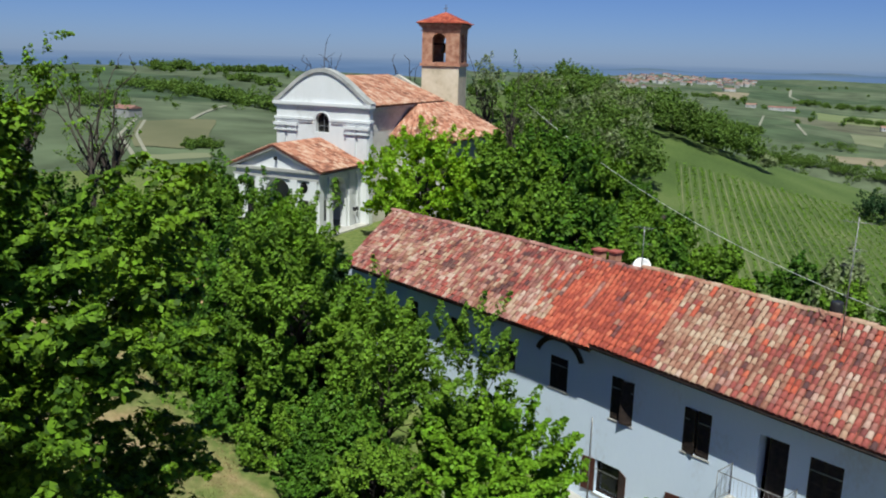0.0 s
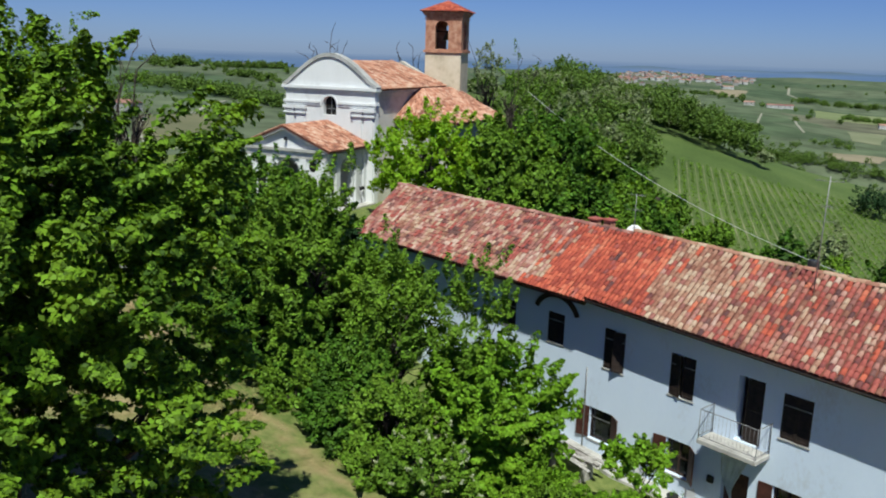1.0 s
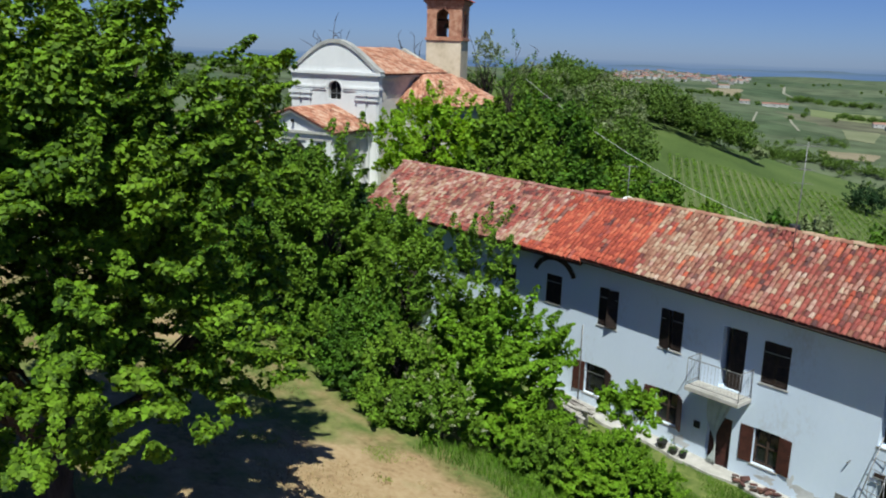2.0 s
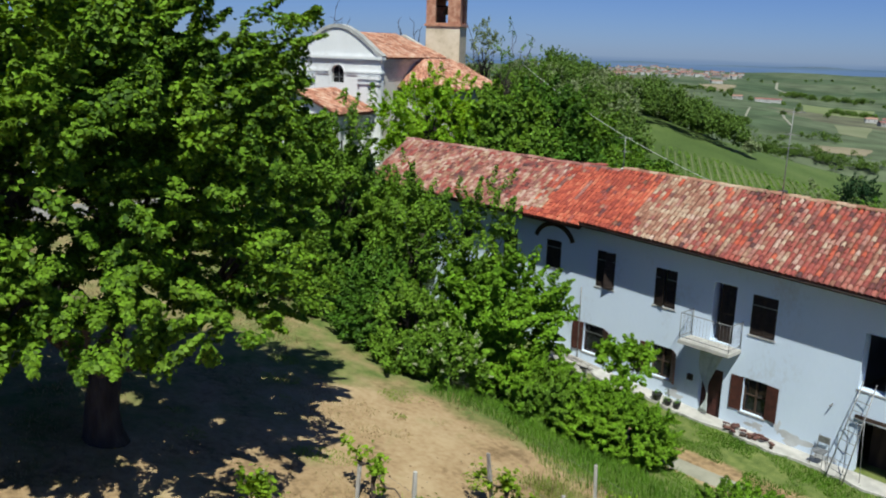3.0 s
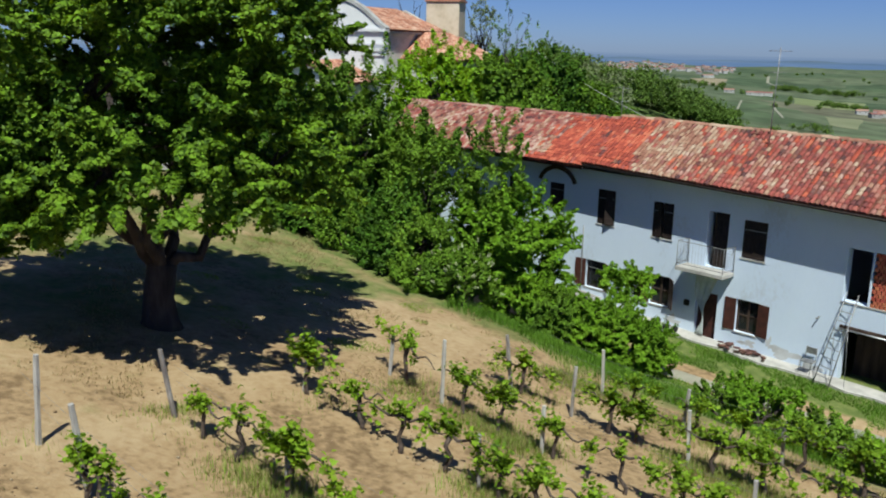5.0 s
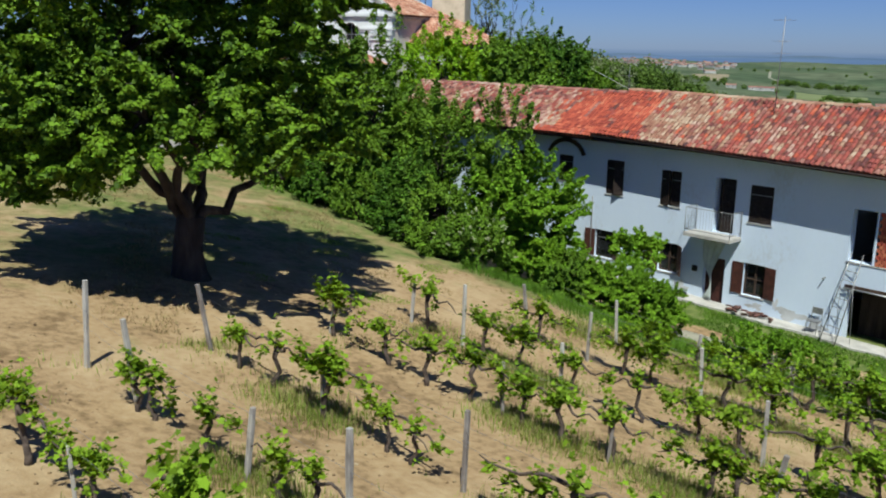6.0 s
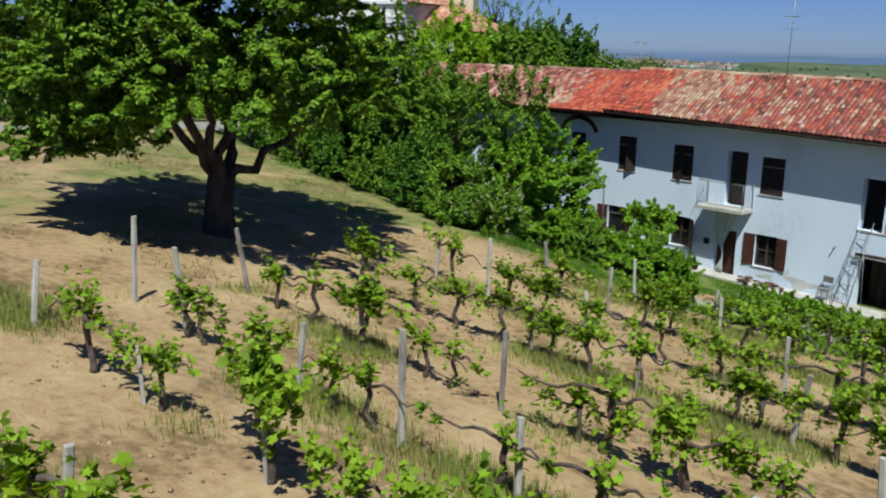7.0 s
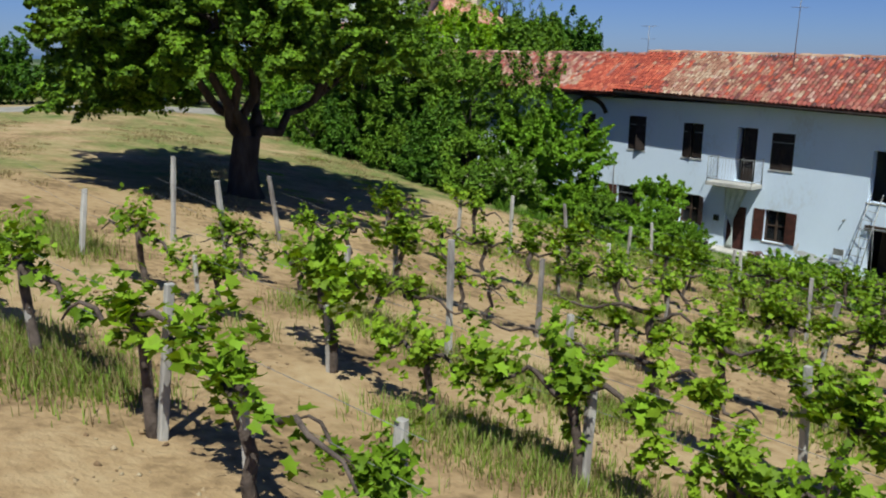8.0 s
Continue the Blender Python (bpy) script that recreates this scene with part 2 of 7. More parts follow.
def pierced(bm, x0, x1, z0, z1, y, thick, holes):
    """A wall in the xz plane, front at y, with openings (x0, x1, z0, z1) through it."""
    xs = sorted({x0, x1, *(v for h in holes for v in h[:2])})
    zs = sorted({z0, z1, *(v for h in holes for v in h[2:4])})
    inside = lambda x, z: any(h[0] < x < h[1] and h[2] < z < h[3] for h in holes)  # noqa: E731
    for i in range(len(xs) - 1):
        for j in range(len(zs) - 1):
            if inside((xs[i] + xs[i + 1]) / 2, (zs[j] + zs[j + 1]) / 2):
                continue
            for yy in (y, y + thick):
                q = [bm.verts.new(p) for p in ((xs[i], yy, zs[j]), (xs[i + 1], yy, zs[j]), (xs[i + 1], yy, zs[j + 1]), (xs[i], yy, zs[j + 1]))]
                bm.faces.new(q if yy == y else q[::-1])
    for a, b, c, d in [h[:4] for h in holes] + [(x0, x1, z0, z1)]:
        ring = [(a, c), (b, c), (b, d), (a, d)]
        for (p, q), (r, s) in zip(ring, ring[1:] + ring[:1]):
            bm.faces.new([bm.verts.new(v) for v in ((p, y, q), (p, y + thick, q), (r, y + thick, s), (r, y, s))])
    bmesh.ops.remove_doubles(bm, verts=bm.verts, dist=1e-4)
    bmesh.ops.recalc_face_normals(bm, faces=bm.faces)
    return bm


# ---- leaves ----
def leaf_arrays(rng, centres, normals, sizes, lobed=False):
    """A folded leaf at each centre, facing its normal, with a random turn."""
    n = len(centres)
    nrm = normals / np.linalg.norm(normals, axis=1, keepdims=True)
    t = rng.normal(size=(n, 3))
    t -= nrm * (t * nrm).sum(1, keepdims=True)
    t /= np.linalg.norm(t, axis=1, keepdims=True)
    s = np.cross(nrm, t)
    sz = sizes[:, None]
    if not lobed:
        shape = [(-0.5, 0.0, 0.0), (0.05, 0.36, 0.10), (0.55, 0.0, -0.05), (0.05, -0.36, 0.10)]
        quads = np.array([[0, 1, 2, 3]])
    else:
        shape = [(-0.35, 0.0, 0.0), (-0.42, 0.34, 0.06), (-0.02, 0.30, 0.05), (0.10, 0.50, 0.08), (0.20, 0.20, 0.02), (0.58, 0.0, -0.08),
                 (0.20, -0.20, 0.02), (0.10, -0.50, 0.08), (-0.02, -0.30, 0.05), (-0.42, -0.34, 0.06)]
        quads = np.array([[0, 1, 2, 0], [2, 3, 4, 2], [0, 2, 4, 5], [0, 5, 6, 8], [6, 7, 8, 6], [0, 8, 9, 0]])
    if lobed:
        quads = np.array([[0, 1, 2], [2, 3, 4], [0, 2, 4], [0, 4, 5], [0, 5, 6], [0, 6, 8], [6, 7, 8], [0, 8, 9]])
    k = len(shape)
    v = np.stack([centres + sz * (a * t + b * s + c * nrm) for a, b, c in shape], 1).reshape(-1, 3)
    f = (quads[None] + k * np.arange(n)[:, None, None]).reshape(-1, quads.shape[1])
    return v, f


def lumps(rng, centre, radii, count, inner=0.35, low=-1.0):
    """Clump centres inside an egg, thick towards its skin, with an uneven outline."""
    d = rng.normal(size=(count * 3, 3))
    d /= np.linalg.norm(d, axis=1, keepdims=True)
    d = d[d[:, 2] > low][:count]
    wob = 1 + 0.13 * np.sin(d[:, 0] * 5 + centre[0]) + 0.10 * np.sin(d[:, 1] * 7 + d[:, 2] * 4 + centre[1])
    r = (inner + (1 - inner) * rng.random(len(d)) ** 0.45) * wob
    # most clumps gather round the ends of boughs and leave dark gaps between them
    boughs = max(6, len(d) // 9)
    own = rng.integers(boughs, size=len(d))
    gather = np.where((rng.random(len(d)) < 0.62) & (np.arange(len(d)) >= boughs), 0.66, 0.0)[:, None]
    p = d * r[:, None]
    p = p * (1 - gather) + p[own] * np.maximum(1.0, 0.98 / np.maximum(r[own], 0.4))[:, None] * gather
    return np.asarray(centre) + p * np.asarray(radii), d * (1 - 0.6 * gather) + d[own] * 0.6 * gather


def foliage(rng, cl, out, per, spread, size, rise=0.6, flat=1.0):
    """Leaves along short leafy shoots, one for each clump centre; a shoot leans outwards and upwards and narrows to its tip."""
    n = len(cl)
    up = np.array([0, 0, 1.0])
    axis = out * 0.75 + up * rise + rng.normal(size=(n, 3)) * 0.42
    axis = (axis / np.linalg.norm(axis, axis=1, keepdims=True))[:, None]
    long = spread * (1.2 + 1.3 * rng.random((n, 1, 1)) ** 1.5)
    t = rng.random((n, per, 1)) ** 0.85
    side = rng.normal(size=(n, per, 3))
    side -= axis * (side * axis).sum(2, keepdims=True)
    side /= np.linalg.norm(side, axis=2, keepdims=True)
    wide = spread * (0.42 + 0.4 * rng.random((n, 1, 1))) * (1.05 - 0.85 * t) * (0.35 + 0.65 * rng.random((n, per, 1)))
    pos = cl[:, None] + axis * long * (t - 0.45) + side * wide * np.array([1, 1, flat])
    nor = side * 0.6 + out[:, None] * 0.3 + up * 0.75 + rng.normal(size=(n, per, 3)) * 0.42
    sizes = size * (0.65 + 0.7 * rng.random(n * per))
    return pos.reshape(-1, 3), nor.reshape(-1, 3), sizes


# ---- ground ----
def sstep(a, b, v):
    t = np.clip((np.asarray(v, float) - a) / (b - a), 0, 1)
    return t * t * (3 - 2 * t)


def bump2(x, y, cx, cy, sx, sy, turn=0.0):
    c, s = math.cos(radians(turn)), math.sin(radians(turn))
    u, v = (x - cx) * c + (y - cy) * s, -(x - cx) * s + (y - cy) * c
    return np.exp(-0.5 * ((u / sx) ** 2 + (v / sy) ** 2))


HILL = 2.6


def land(x, y):
    """Height of the ground: the vineyard slope, the house terrace, the church knoll, and the hills round them."""
    x, y = np.asarray(x, float), np.asarray(y, float)
    slope = 2.93 - 0.096 * np.minimum(x, -6 + 0.25 * (x + 6)) - 0.16 * y + 0.05 * np.clip(-2 - y, 0, 12)
    cap = 5.3 + 1.2 * sstep(-20, -8, x)
    slope = -0.5 * np.log(np.exp(-np.clip(slope, -40, 40) / 0.5) + np.exp(-cap / 0.5))
    terrace = -0.05 - 0.05 * np.clip(x + 11, -30, 0) - 0.02 * np.clip(x + 11, 0, 30)
    terrace = terrace + (4.6 - terrace) * sstep(-33, -41, x)
    w = sstep(11.5, 18, y)
    close = slope * (1 - w) + terrace * w
    s, q = -0.689 * (x - 40) + 0.725 * (y + 55), 0.725 * (x - 40) + 0.689 * (y + 55)
    keep = sstep(60, 36, q + 22 * sstep(60, 110, s)) * sstep(-80, -24, q) * sstep(178, 142, s)
    r = np.hypot(x + 15, y - 15)
    a, b = -0.755 * (x - 0.5) + 0.656 * (y + 0.9), 0.656 * (x - 0.5) + 0.755 * (y + 0.9)
    east = sstep(-30, 20, b)
    far = -4.6 + 0.092 * np.clip(a, 0, 150) - 0.195 * np.clip(b, 18, 80)
    far = far - 58 * sstep(152, 430, a) * east - 50 * sstep(60, 300, r) * (1 - east) - 42 * sstep(90, 320, b) * sstep(400, 150, a) - 40 * sstep(70, 300, -a)
    far = far + 2.2 * bump2(x, y, -101, 111, 22, 26) + 12 * sstep(700, 3000, r) * east - 22 * sstep(1400, 2300, r) * (1 - east) + 16 * sstep(900, 2000, a) * east
    far = far + 33 * bump2(x, y, -1180, 573, 420, 420) + 20 * bump2(x, y, -485, 203, 190, 150)
    # the neighbouring hill and its field, across a dip
    ha, hb = a / HILL, b / HILL
    hill = -4.6 + 0.092 * np.clip(ha, 0, 150) - 0.195 * np.clip(hb, 18, 80) + 4.2 * np.exp(-0.5 * (((ha - 150) / 24) ** 2 + ((hb - 17) / 22) ** 2)) - 22 * sstep(150, 230, ha)
    hill = 16.3 + HILL * (hill - 16.3)
    m = sstep(-30, 0, b) * sstep(45, 110, a) * sstep(640, 520, a) * sstep(420, 230, b)
    far = far * (1 - m) + hill * m
    roll = sstep(260, 800, r) * (1 - m)
    far = far + roll * (6 * np.sin(x / 171 + 1.3) * np.sin(y / 208) + 4 * np.sin(x / 93 + y / 120))
    return close * keep + far * (1 - keep)


def high(x, y):
    return float(land(x, y))


def ground_material():
    """Mown dry hay with green patches; greener on the bank and by the house."""
    m = surface("dry_meadow", [(0.30, (0.175, 0.115, 0.058)), (0.46, (0.318, 0.218, 0.116)), (0.72, (0.405, 0.300, 0.172))], scale=0.5, rough=0.95, bump=0.4, bump_scale=14, bump_dist=0.07, fine=0.65)
    n, l = m.node_tree.nodes, m.node_tree.links
    b = n["Principled BSDF"]
    tan = b.inputs["Base Color"].links[0].from_socket
    geo = n.new("ShaderNodeNewGeometry")
    sep = n.new("ShaderNodeSeparateXYZ")
    l.new(geo.outputs["Position"], sep.inputs[0])
    no, n2, fine = n.new("ShaderNodeTexNoise"), n.new("ShaderNodeTexNoise"), n.new("ShaderNodeTexNoise")
    for t, sc, dt in ((no, 0.16, 4), (n2, 1.1, 5), (fine, 3.0, 5)):
        t.inputs["Scale"].default_value, t.inputs["Detail"].default_value = sc, dt
        l.new(geo.outputs["Position"], t.inputs["Vector"])
    bank = n.new("ShaderNodeMapRange")
    bank.inputs[1].default_value, bank.inputs[2].default_value = 10.6, 13.0
    l.new(sep.outputs[1], bank.inputs[0])
    west = n.new("ShaderNodeMapRange")
    west.inputs[1].default_value, west.inputs[2].default_value, west.inputs[4].default_value = -9.2, -18.5, 0.26
    l.new(sep.outputs[0], west.inputs[0])

    def add(a, c, op="ADD"):
        q = n.new("ShaderNodeMath")
        q.operation = op
        for s, v in ((q.inputs[0], a), (q.inputs[1], c)):
            if isinstance(v, float):
                s.default_value = v
            else:
                l.new(v, s)
        return q.outputs[0]

    v = add(add(bank.outputs[0], 0.55, "MULTIPLY"), west.outputs[0])
    path = n.new("ShaderNodeMapRange")
    path.inputs[1].default_value, path.inputs[2].default_value, path.inputs[3].default_value, path.inputs[4].default_value = 0.55, 1.3, -0.75, 0.0
    l.new(add(add(sep.outputs[1], add(add(sep.outputs[0], 0.02, "MULTIPLY"), 18.55), "SUBTRACT"), 0.0, "ABSOLUTE"), path.inputs[0])
    v = add(v, path.outputs[0])
    v = add(v, add(no.outputs[0], 0.75, "MULTIPLY"))
    v = add(v, add(n2.outputs[0], 0.55, "MULTIPLY"))
    edge = n.new("ShaderNodeMapRange")
    edge.inputs[1].default_value, edge.inputs[2].default_value = 0.77, 1.06
    l.new(v, edge.inputs[0])
    green = n.new("ShaderNodeValToRGB")
    e = green.color_ramp.elements
    e[0].position, e[0].color, e[1].position, e[1].color = 0.3, rgb(0.075, 0.112, 0.022), 0.75, rgb(0.185, 0.212, 0.062)
    l.new(fine.outputs[0], green.inputs[0])
    mx = n.new("ShaderNodeMix")
    mx.data_type = "RGBA"
    l.new(edge.outputs[0], mx.inputs[0])
    l.new(tan, mx.inputs[6])
    l.new(green.outputs[0], mx.inputs[7])
    l.new(mx.outputs[2], b.inputs["Base Color"])
    return m


def fields_material():
    """A patchwork of vineyards, meadows and bare plots, with distance haze mixed into its greens."""
    m = bpy.data.materials.new("hazed_patchwork_fields")
    m.use_nodes = True
    n, l = m.node_tree.nodes, m.node_tree.links
    b = n["Principled BSDF"]
    b.inputs["Roughness"].default_value, b.inputs["Specular IOR Level"].default_value = 0.95, 0.1
    geo = n.new("ShaderNodeNewGeometry")
    mp = n.new("ShaderNodeMapping")
    mp.inputs["Rotation"].default_value = (0, 0, 0.5)
    mp.inputs["Scale"].default_value = (0.0065, 0.0115, 0.0)
    l.new(geo.outputs["Position"], mp.inputs[0])
    wob = n.new("ShaderNodeTexNoise")
    wob.inputs["Scale"].default_value = 1.3
    l.new(mp.outputs[0], wob.inputs["Vector"])
    mw = n.new("ShaderNodeMix")
    mw.data_type = "VECTOR"
    mw.inputs[0].default_value = 0.33
    l.new(mp.outputs[0], mw.inputs[4])
    l.new(wob.outputs[1], mw.inputs[5])
    vo = n.new("ShaderNodeTexVoronoi")
    vo.inputs["Scale"].default_value = 1.0
    l.new(mw.outputs[1], vo.inputs["Vector"])
    sepc = n.new("ShaderNodeSeparateColor")
    l.new(vo.outputs["Color"], sepc.inputs[0])
    ramp = n.new("ShaderNodeValToRGB")
    ramp.color_ramp.interpolation = "CONSTANT"
    el = ramp.color_ramp.elements
    # field tones paled and blued in place of haze over distance
    stops = [(0.0, (0.070, 0.103, 0.056)), (0.2, (0.108, 0.138, 0.078)), (0.4, (0.083, 0.117, 0.062)), (0.6, (0.115, 0.142, 0.084)), (0.84, (0.138, 0.140, 0.092)), (0.92, (0.100, 0.130, 0.072))]
    while len(el) < len(stops):
        el.new(0.5)
    for e, (p, c) in zip(el, stops):
        e.position, e.color = p, rgb(*c)
    l.new(sepc.outputs[0], ramp.inputs[0])
    no = n.new("ShaderNodeTexNoise")
    no.inputs["Scale"].default_value, no.inputs["Detail"].default_value = 0.03, 8
    l.new(geo.outputs["Position"], no.inputs["Vector"])
    mr = n.new("ShaderNodeMapRange")
    mr.inputs[1].default_value, mr.inputs[2].default_value, mr.inputs[3].default_value, mr.inputs[4].default_value = 0.3, 0.7, 0.52, 1.15
    l.new(no.outputs[0], mr.inputs[0])
    mx = n.new("ShaderNodeMix")
    mx.data_type, mx.blend_type = "RGBA", "MULTIPLY"
    mx.inputs[0].default_value = 1.0
    l.new(ramp.outputs[0], mx.inputs[6])
    l.new(mr.outputs[0], mx.inputs[7])
    l.new(mx.outputs[2], b.inputs["Base Color"])
    return m


def build_ground():
    radii = np.r_[np.arange(0.3, 48, 0.7), 48 * 1.032 ** np.arange(1, 150)]
    radii = radii[radii < 4800]
    na = 440
    ang = np.linspace(0, 2 * np.pi, na, endpoint=False)
    x = -10 + radii[:, None] * np.cos(ang)
    y = 6 + radii[:, None] * np.sin(ang)
    fade = np.where(radii[:, None] < 80, 1.0, 0.0)
    z = land(x, y) + fade * 0.03 * (np.sin(x * 1.9 + np.sin(y * 1.3)) * np.sin(y * 2.3))
    v = np.stack([x, y, z], -1).reshape(-1, 3)
    v = np.r_[v, [[-10, 6, high(-10, 6)]]]
    nr = len(radii)
    i, j = np.meshgrid(np.arange(nr - 1), np.arange(na), indexing="ij")
    jn = (j + 1) % na
    f = np.stack([i * na + j, (i + 1) * na + j, (i + 1) * na + jn, i * na + jn], -1).reshape(-1, 4)
    centre = [[len(v) - 1, k, (k + 1) % na, (k + 1) % na] for k in range(na)]
    ob = raw("ground", v, f, ground_material(), smooth=True)
    me = ob.data
    bm = bmesh.new()
    bm.from_mesh(me)
    bm.verts.ensure_lookup_table()
    for c in centre:
        bm.faces.new((bm.verts[c[0]], bm.verts[c[1]], bm.verts[c[2]])).smooth = True
    bm.faces.ensure_lookup_table()
    for fc in bm.faces:
        p = fc.calc_center_median()
        across = 0.725 * (p.x - 40) + 0.689 * (p.y + 55)
        if across > 36 or (math.hypot(p.x + 15, p.y - 15) > 78 and not (p.y < 20 and abs(across) < 40)):
            fc.material_index = 1
            fa, fb = -0.755 * (p.x - 0.5) + 0.656 * (p.y + 0.9), 0.656 * (p.x - 0.5) + 0.755 * (p.y + 0.9)
            if 60 < fa < 405 and 10 < fb < 240:
                fc.material_index = 2
    bm.to_mesh(me)
    bm.free()
    me.materials.append(fields_material())
    me.materials.append(surface("hill_grass", [(0.25, (0.048, 0.080, 0.016)), (0.5, (0.075, 0.115, 0.026)), (0.75, (0.115, 0.145, 0.045))], scale=0.03, rough=0.95, bump=0.3, bump_scale=2.0, bump_dist=0.2, fine=0.5))
    tagged(ob, "hilltop of mown dry grass falling to green valley fields", "ground", kind="structure")


build_ground()


def build_backdrop():
    """The plain and hills beyond the valley, their blue haze painted as a glow."""
    m = bpy.data.materials.new("glowing_haze")
    m.use_nodes = True
    n, l = m.node_tree.nodes, m.node_tree.links
    n.remove(n["Principled BSDF"])
    # emission carries the far haze colour; the ring is no light source
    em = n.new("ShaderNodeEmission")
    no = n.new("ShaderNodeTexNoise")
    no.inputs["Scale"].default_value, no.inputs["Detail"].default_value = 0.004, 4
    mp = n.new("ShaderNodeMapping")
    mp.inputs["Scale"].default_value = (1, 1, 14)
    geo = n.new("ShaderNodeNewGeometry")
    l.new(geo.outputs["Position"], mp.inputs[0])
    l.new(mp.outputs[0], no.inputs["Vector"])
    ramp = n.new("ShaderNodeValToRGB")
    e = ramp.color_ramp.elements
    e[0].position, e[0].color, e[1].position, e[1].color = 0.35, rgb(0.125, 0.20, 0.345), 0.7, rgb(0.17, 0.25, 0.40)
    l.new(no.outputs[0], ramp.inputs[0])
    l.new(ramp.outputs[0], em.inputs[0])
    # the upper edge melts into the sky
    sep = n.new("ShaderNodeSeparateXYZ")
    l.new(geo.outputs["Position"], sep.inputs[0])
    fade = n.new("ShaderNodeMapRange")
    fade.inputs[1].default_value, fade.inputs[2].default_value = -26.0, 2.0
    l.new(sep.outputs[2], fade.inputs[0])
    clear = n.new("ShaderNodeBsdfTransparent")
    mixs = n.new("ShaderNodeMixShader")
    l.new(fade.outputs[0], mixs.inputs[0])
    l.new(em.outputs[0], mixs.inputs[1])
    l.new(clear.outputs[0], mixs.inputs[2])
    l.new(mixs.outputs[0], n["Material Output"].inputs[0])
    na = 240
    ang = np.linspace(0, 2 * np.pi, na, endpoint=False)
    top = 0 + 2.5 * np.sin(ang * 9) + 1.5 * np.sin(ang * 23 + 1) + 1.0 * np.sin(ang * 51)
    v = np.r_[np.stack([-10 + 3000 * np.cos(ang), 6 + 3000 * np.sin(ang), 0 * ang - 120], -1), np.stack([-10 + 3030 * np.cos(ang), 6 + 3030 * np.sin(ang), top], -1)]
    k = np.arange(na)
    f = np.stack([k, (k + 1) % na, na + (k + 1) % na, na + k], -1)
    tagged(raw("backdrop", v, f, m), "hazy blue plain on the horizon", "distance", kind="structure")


build_backdrop()

# ---- house ----
FACE = 22.32
TILE_L = 0.46


def tile_shape():
    """One barrel tile: an arched, tapering shell with a thick lower lip; y runs up the slope."""
    seg = 6
    v, f = [], []
    for yy, r, t in ((-TILE_L / 2, 0.090, 0.0), (TILE_L / 2, 0.074, 0.0), (-TILE_L / 2, 0.076, 0.0)):
        for k in range(seg + 1):
            a = math.pi * k / seg
            v.append((-r * math.cos(a), yy, r * 0.85 * math.sin(a)))
    n = seg + 1
    for k in range(seg):
        f.append((k, k + 1, n + k + 1, n + k))
        f.append((2 * n + k, 2 * n + k + 1, k + 1, k))
    return np.array(v), np.array(f)


TV, TF = tile_shape()


def lay_tiles(rng, e0, e1, r0, r1, pick, step=0.193, course=0.355, single=None):
    """Barrel tiles over the patch eave e0-e1, ridge r0-r1. pick(rng, x, t) names a kind of tile; single(x) tells which become objects.
    Returns arrays by kind and the matrices of single tiles."""
    e0, e1, r0, r1 = (np.array(p, float) for p in (e0, e1, r0, r1))
    n = max(2, int(np.linalg.norm(e1 - e0) / step))
    m = max(2, int(round(np.linalg.norm(r0 - e0) / course)))
    out, ones = {}, []
    for i in range(n):
        s = (i + 0.5) / n
        a, b = e0 + (e1 - e0) * s, r0 + (r1 - r0) * s
        up = (b - a) / np.linalg.norm(b - a)
        ax = (e1 - e0) / np.linalg.norm(e1 - e0)
        nz = np.cross(ax, up)
        nz /= np.linalg.norm(nz)
        ax = np.cross(up, nz)
        wob = rng.normal() * 0.012
        last = None
        for j in range(m):
            t = (j + 0.42) / m
            c = a + (b - a) * t + nz * (0.022 + 0.012 * rng.random() + 0.02 * math.sin(i * 0.21) * math.sin(j * 0.5)) + ax * (wob + rng.normal() * 0.007)
            tilt, yaw = 0.06 + rng.normal() * 0.02, rng.normal() * 0.03
            u2 = up * math.cos(tilt) - nz * math.sin(tilt)
            a2 = ax * math.cos(yaw) + u2 * math.sin(yaw)
            u2 = u2 * math.cos(yaw) - ax * math.sin(yaw)
            n2 = np.cross(a2, u2)
            kind = last if last and rng.random() < 0.3 else pick(rng, c[0], t)
            last = kind
            if single is not None and single(c[0]):
                ones.append((kind, Matrix([[a2[k], u2[k], n2[k], c[k]] for k in range(3)] + [[0, 0, 0, 1]])))
            else:
                out.setdefault(kind, []).append(c + TV[:, :1] * a2 + TV[:, 1:2] * u2 + TV[:, 2:] * n2)
    return {k: np.array(v) for k, v in out.items()}, ones


def joined_tiles(groups, parent, mats, label):
    for kind, arr in groups.items():
        f = (TF[None] + len(TV) * np.arange(len(arr))[:, None, None]).reshape(-1, 4)
        ob = raw("roof_tiles", arr.reshape(-1, 3), f, mats[kind], parent, label, smooth=False)
        tagged(ob, kind="stuff")


def ridge_tiles(name, a, b, mat, parent, rng, step=0.36, lift=0.05, scale=1.5):
    a, b = np.array(a, float), np.array(b, float)
    n = int(np.linalg.norm(b - a) / step)
    d = (b - a) / np.linalg.norm(b - a)
    side = np.cross(d, (0, 0, 1))
    up = np.cross(side, d)
    vs = []
    for i in range(n):
        c = a + (b - a) * (i + 0.5) / n + up * (lift + rng.normal() * 0.012) + side * rng.normal() * 0.02
        vs.append(c + scale * (TV[:, :1] * side + TV[:, 2:] * up) - TV[:, 1:2] * d)
    arr = np.array(vs)
    f = (TF[None] + len(TV) * np.arange(n)[:, None, None]).reshape(-1, 4)
    return tagged(raw(name, arr.reshape(-1, 3), f, mat, parent), kind="stuff")


house = thing("farmhouse", -11, 24, 0, "long two-storey white plastered farmhouse with weathered red barrel-tile roof", "house")
HX, HY = -11.0, 24.0
INV = Matrix.Translation((-HX, -HY, 0))


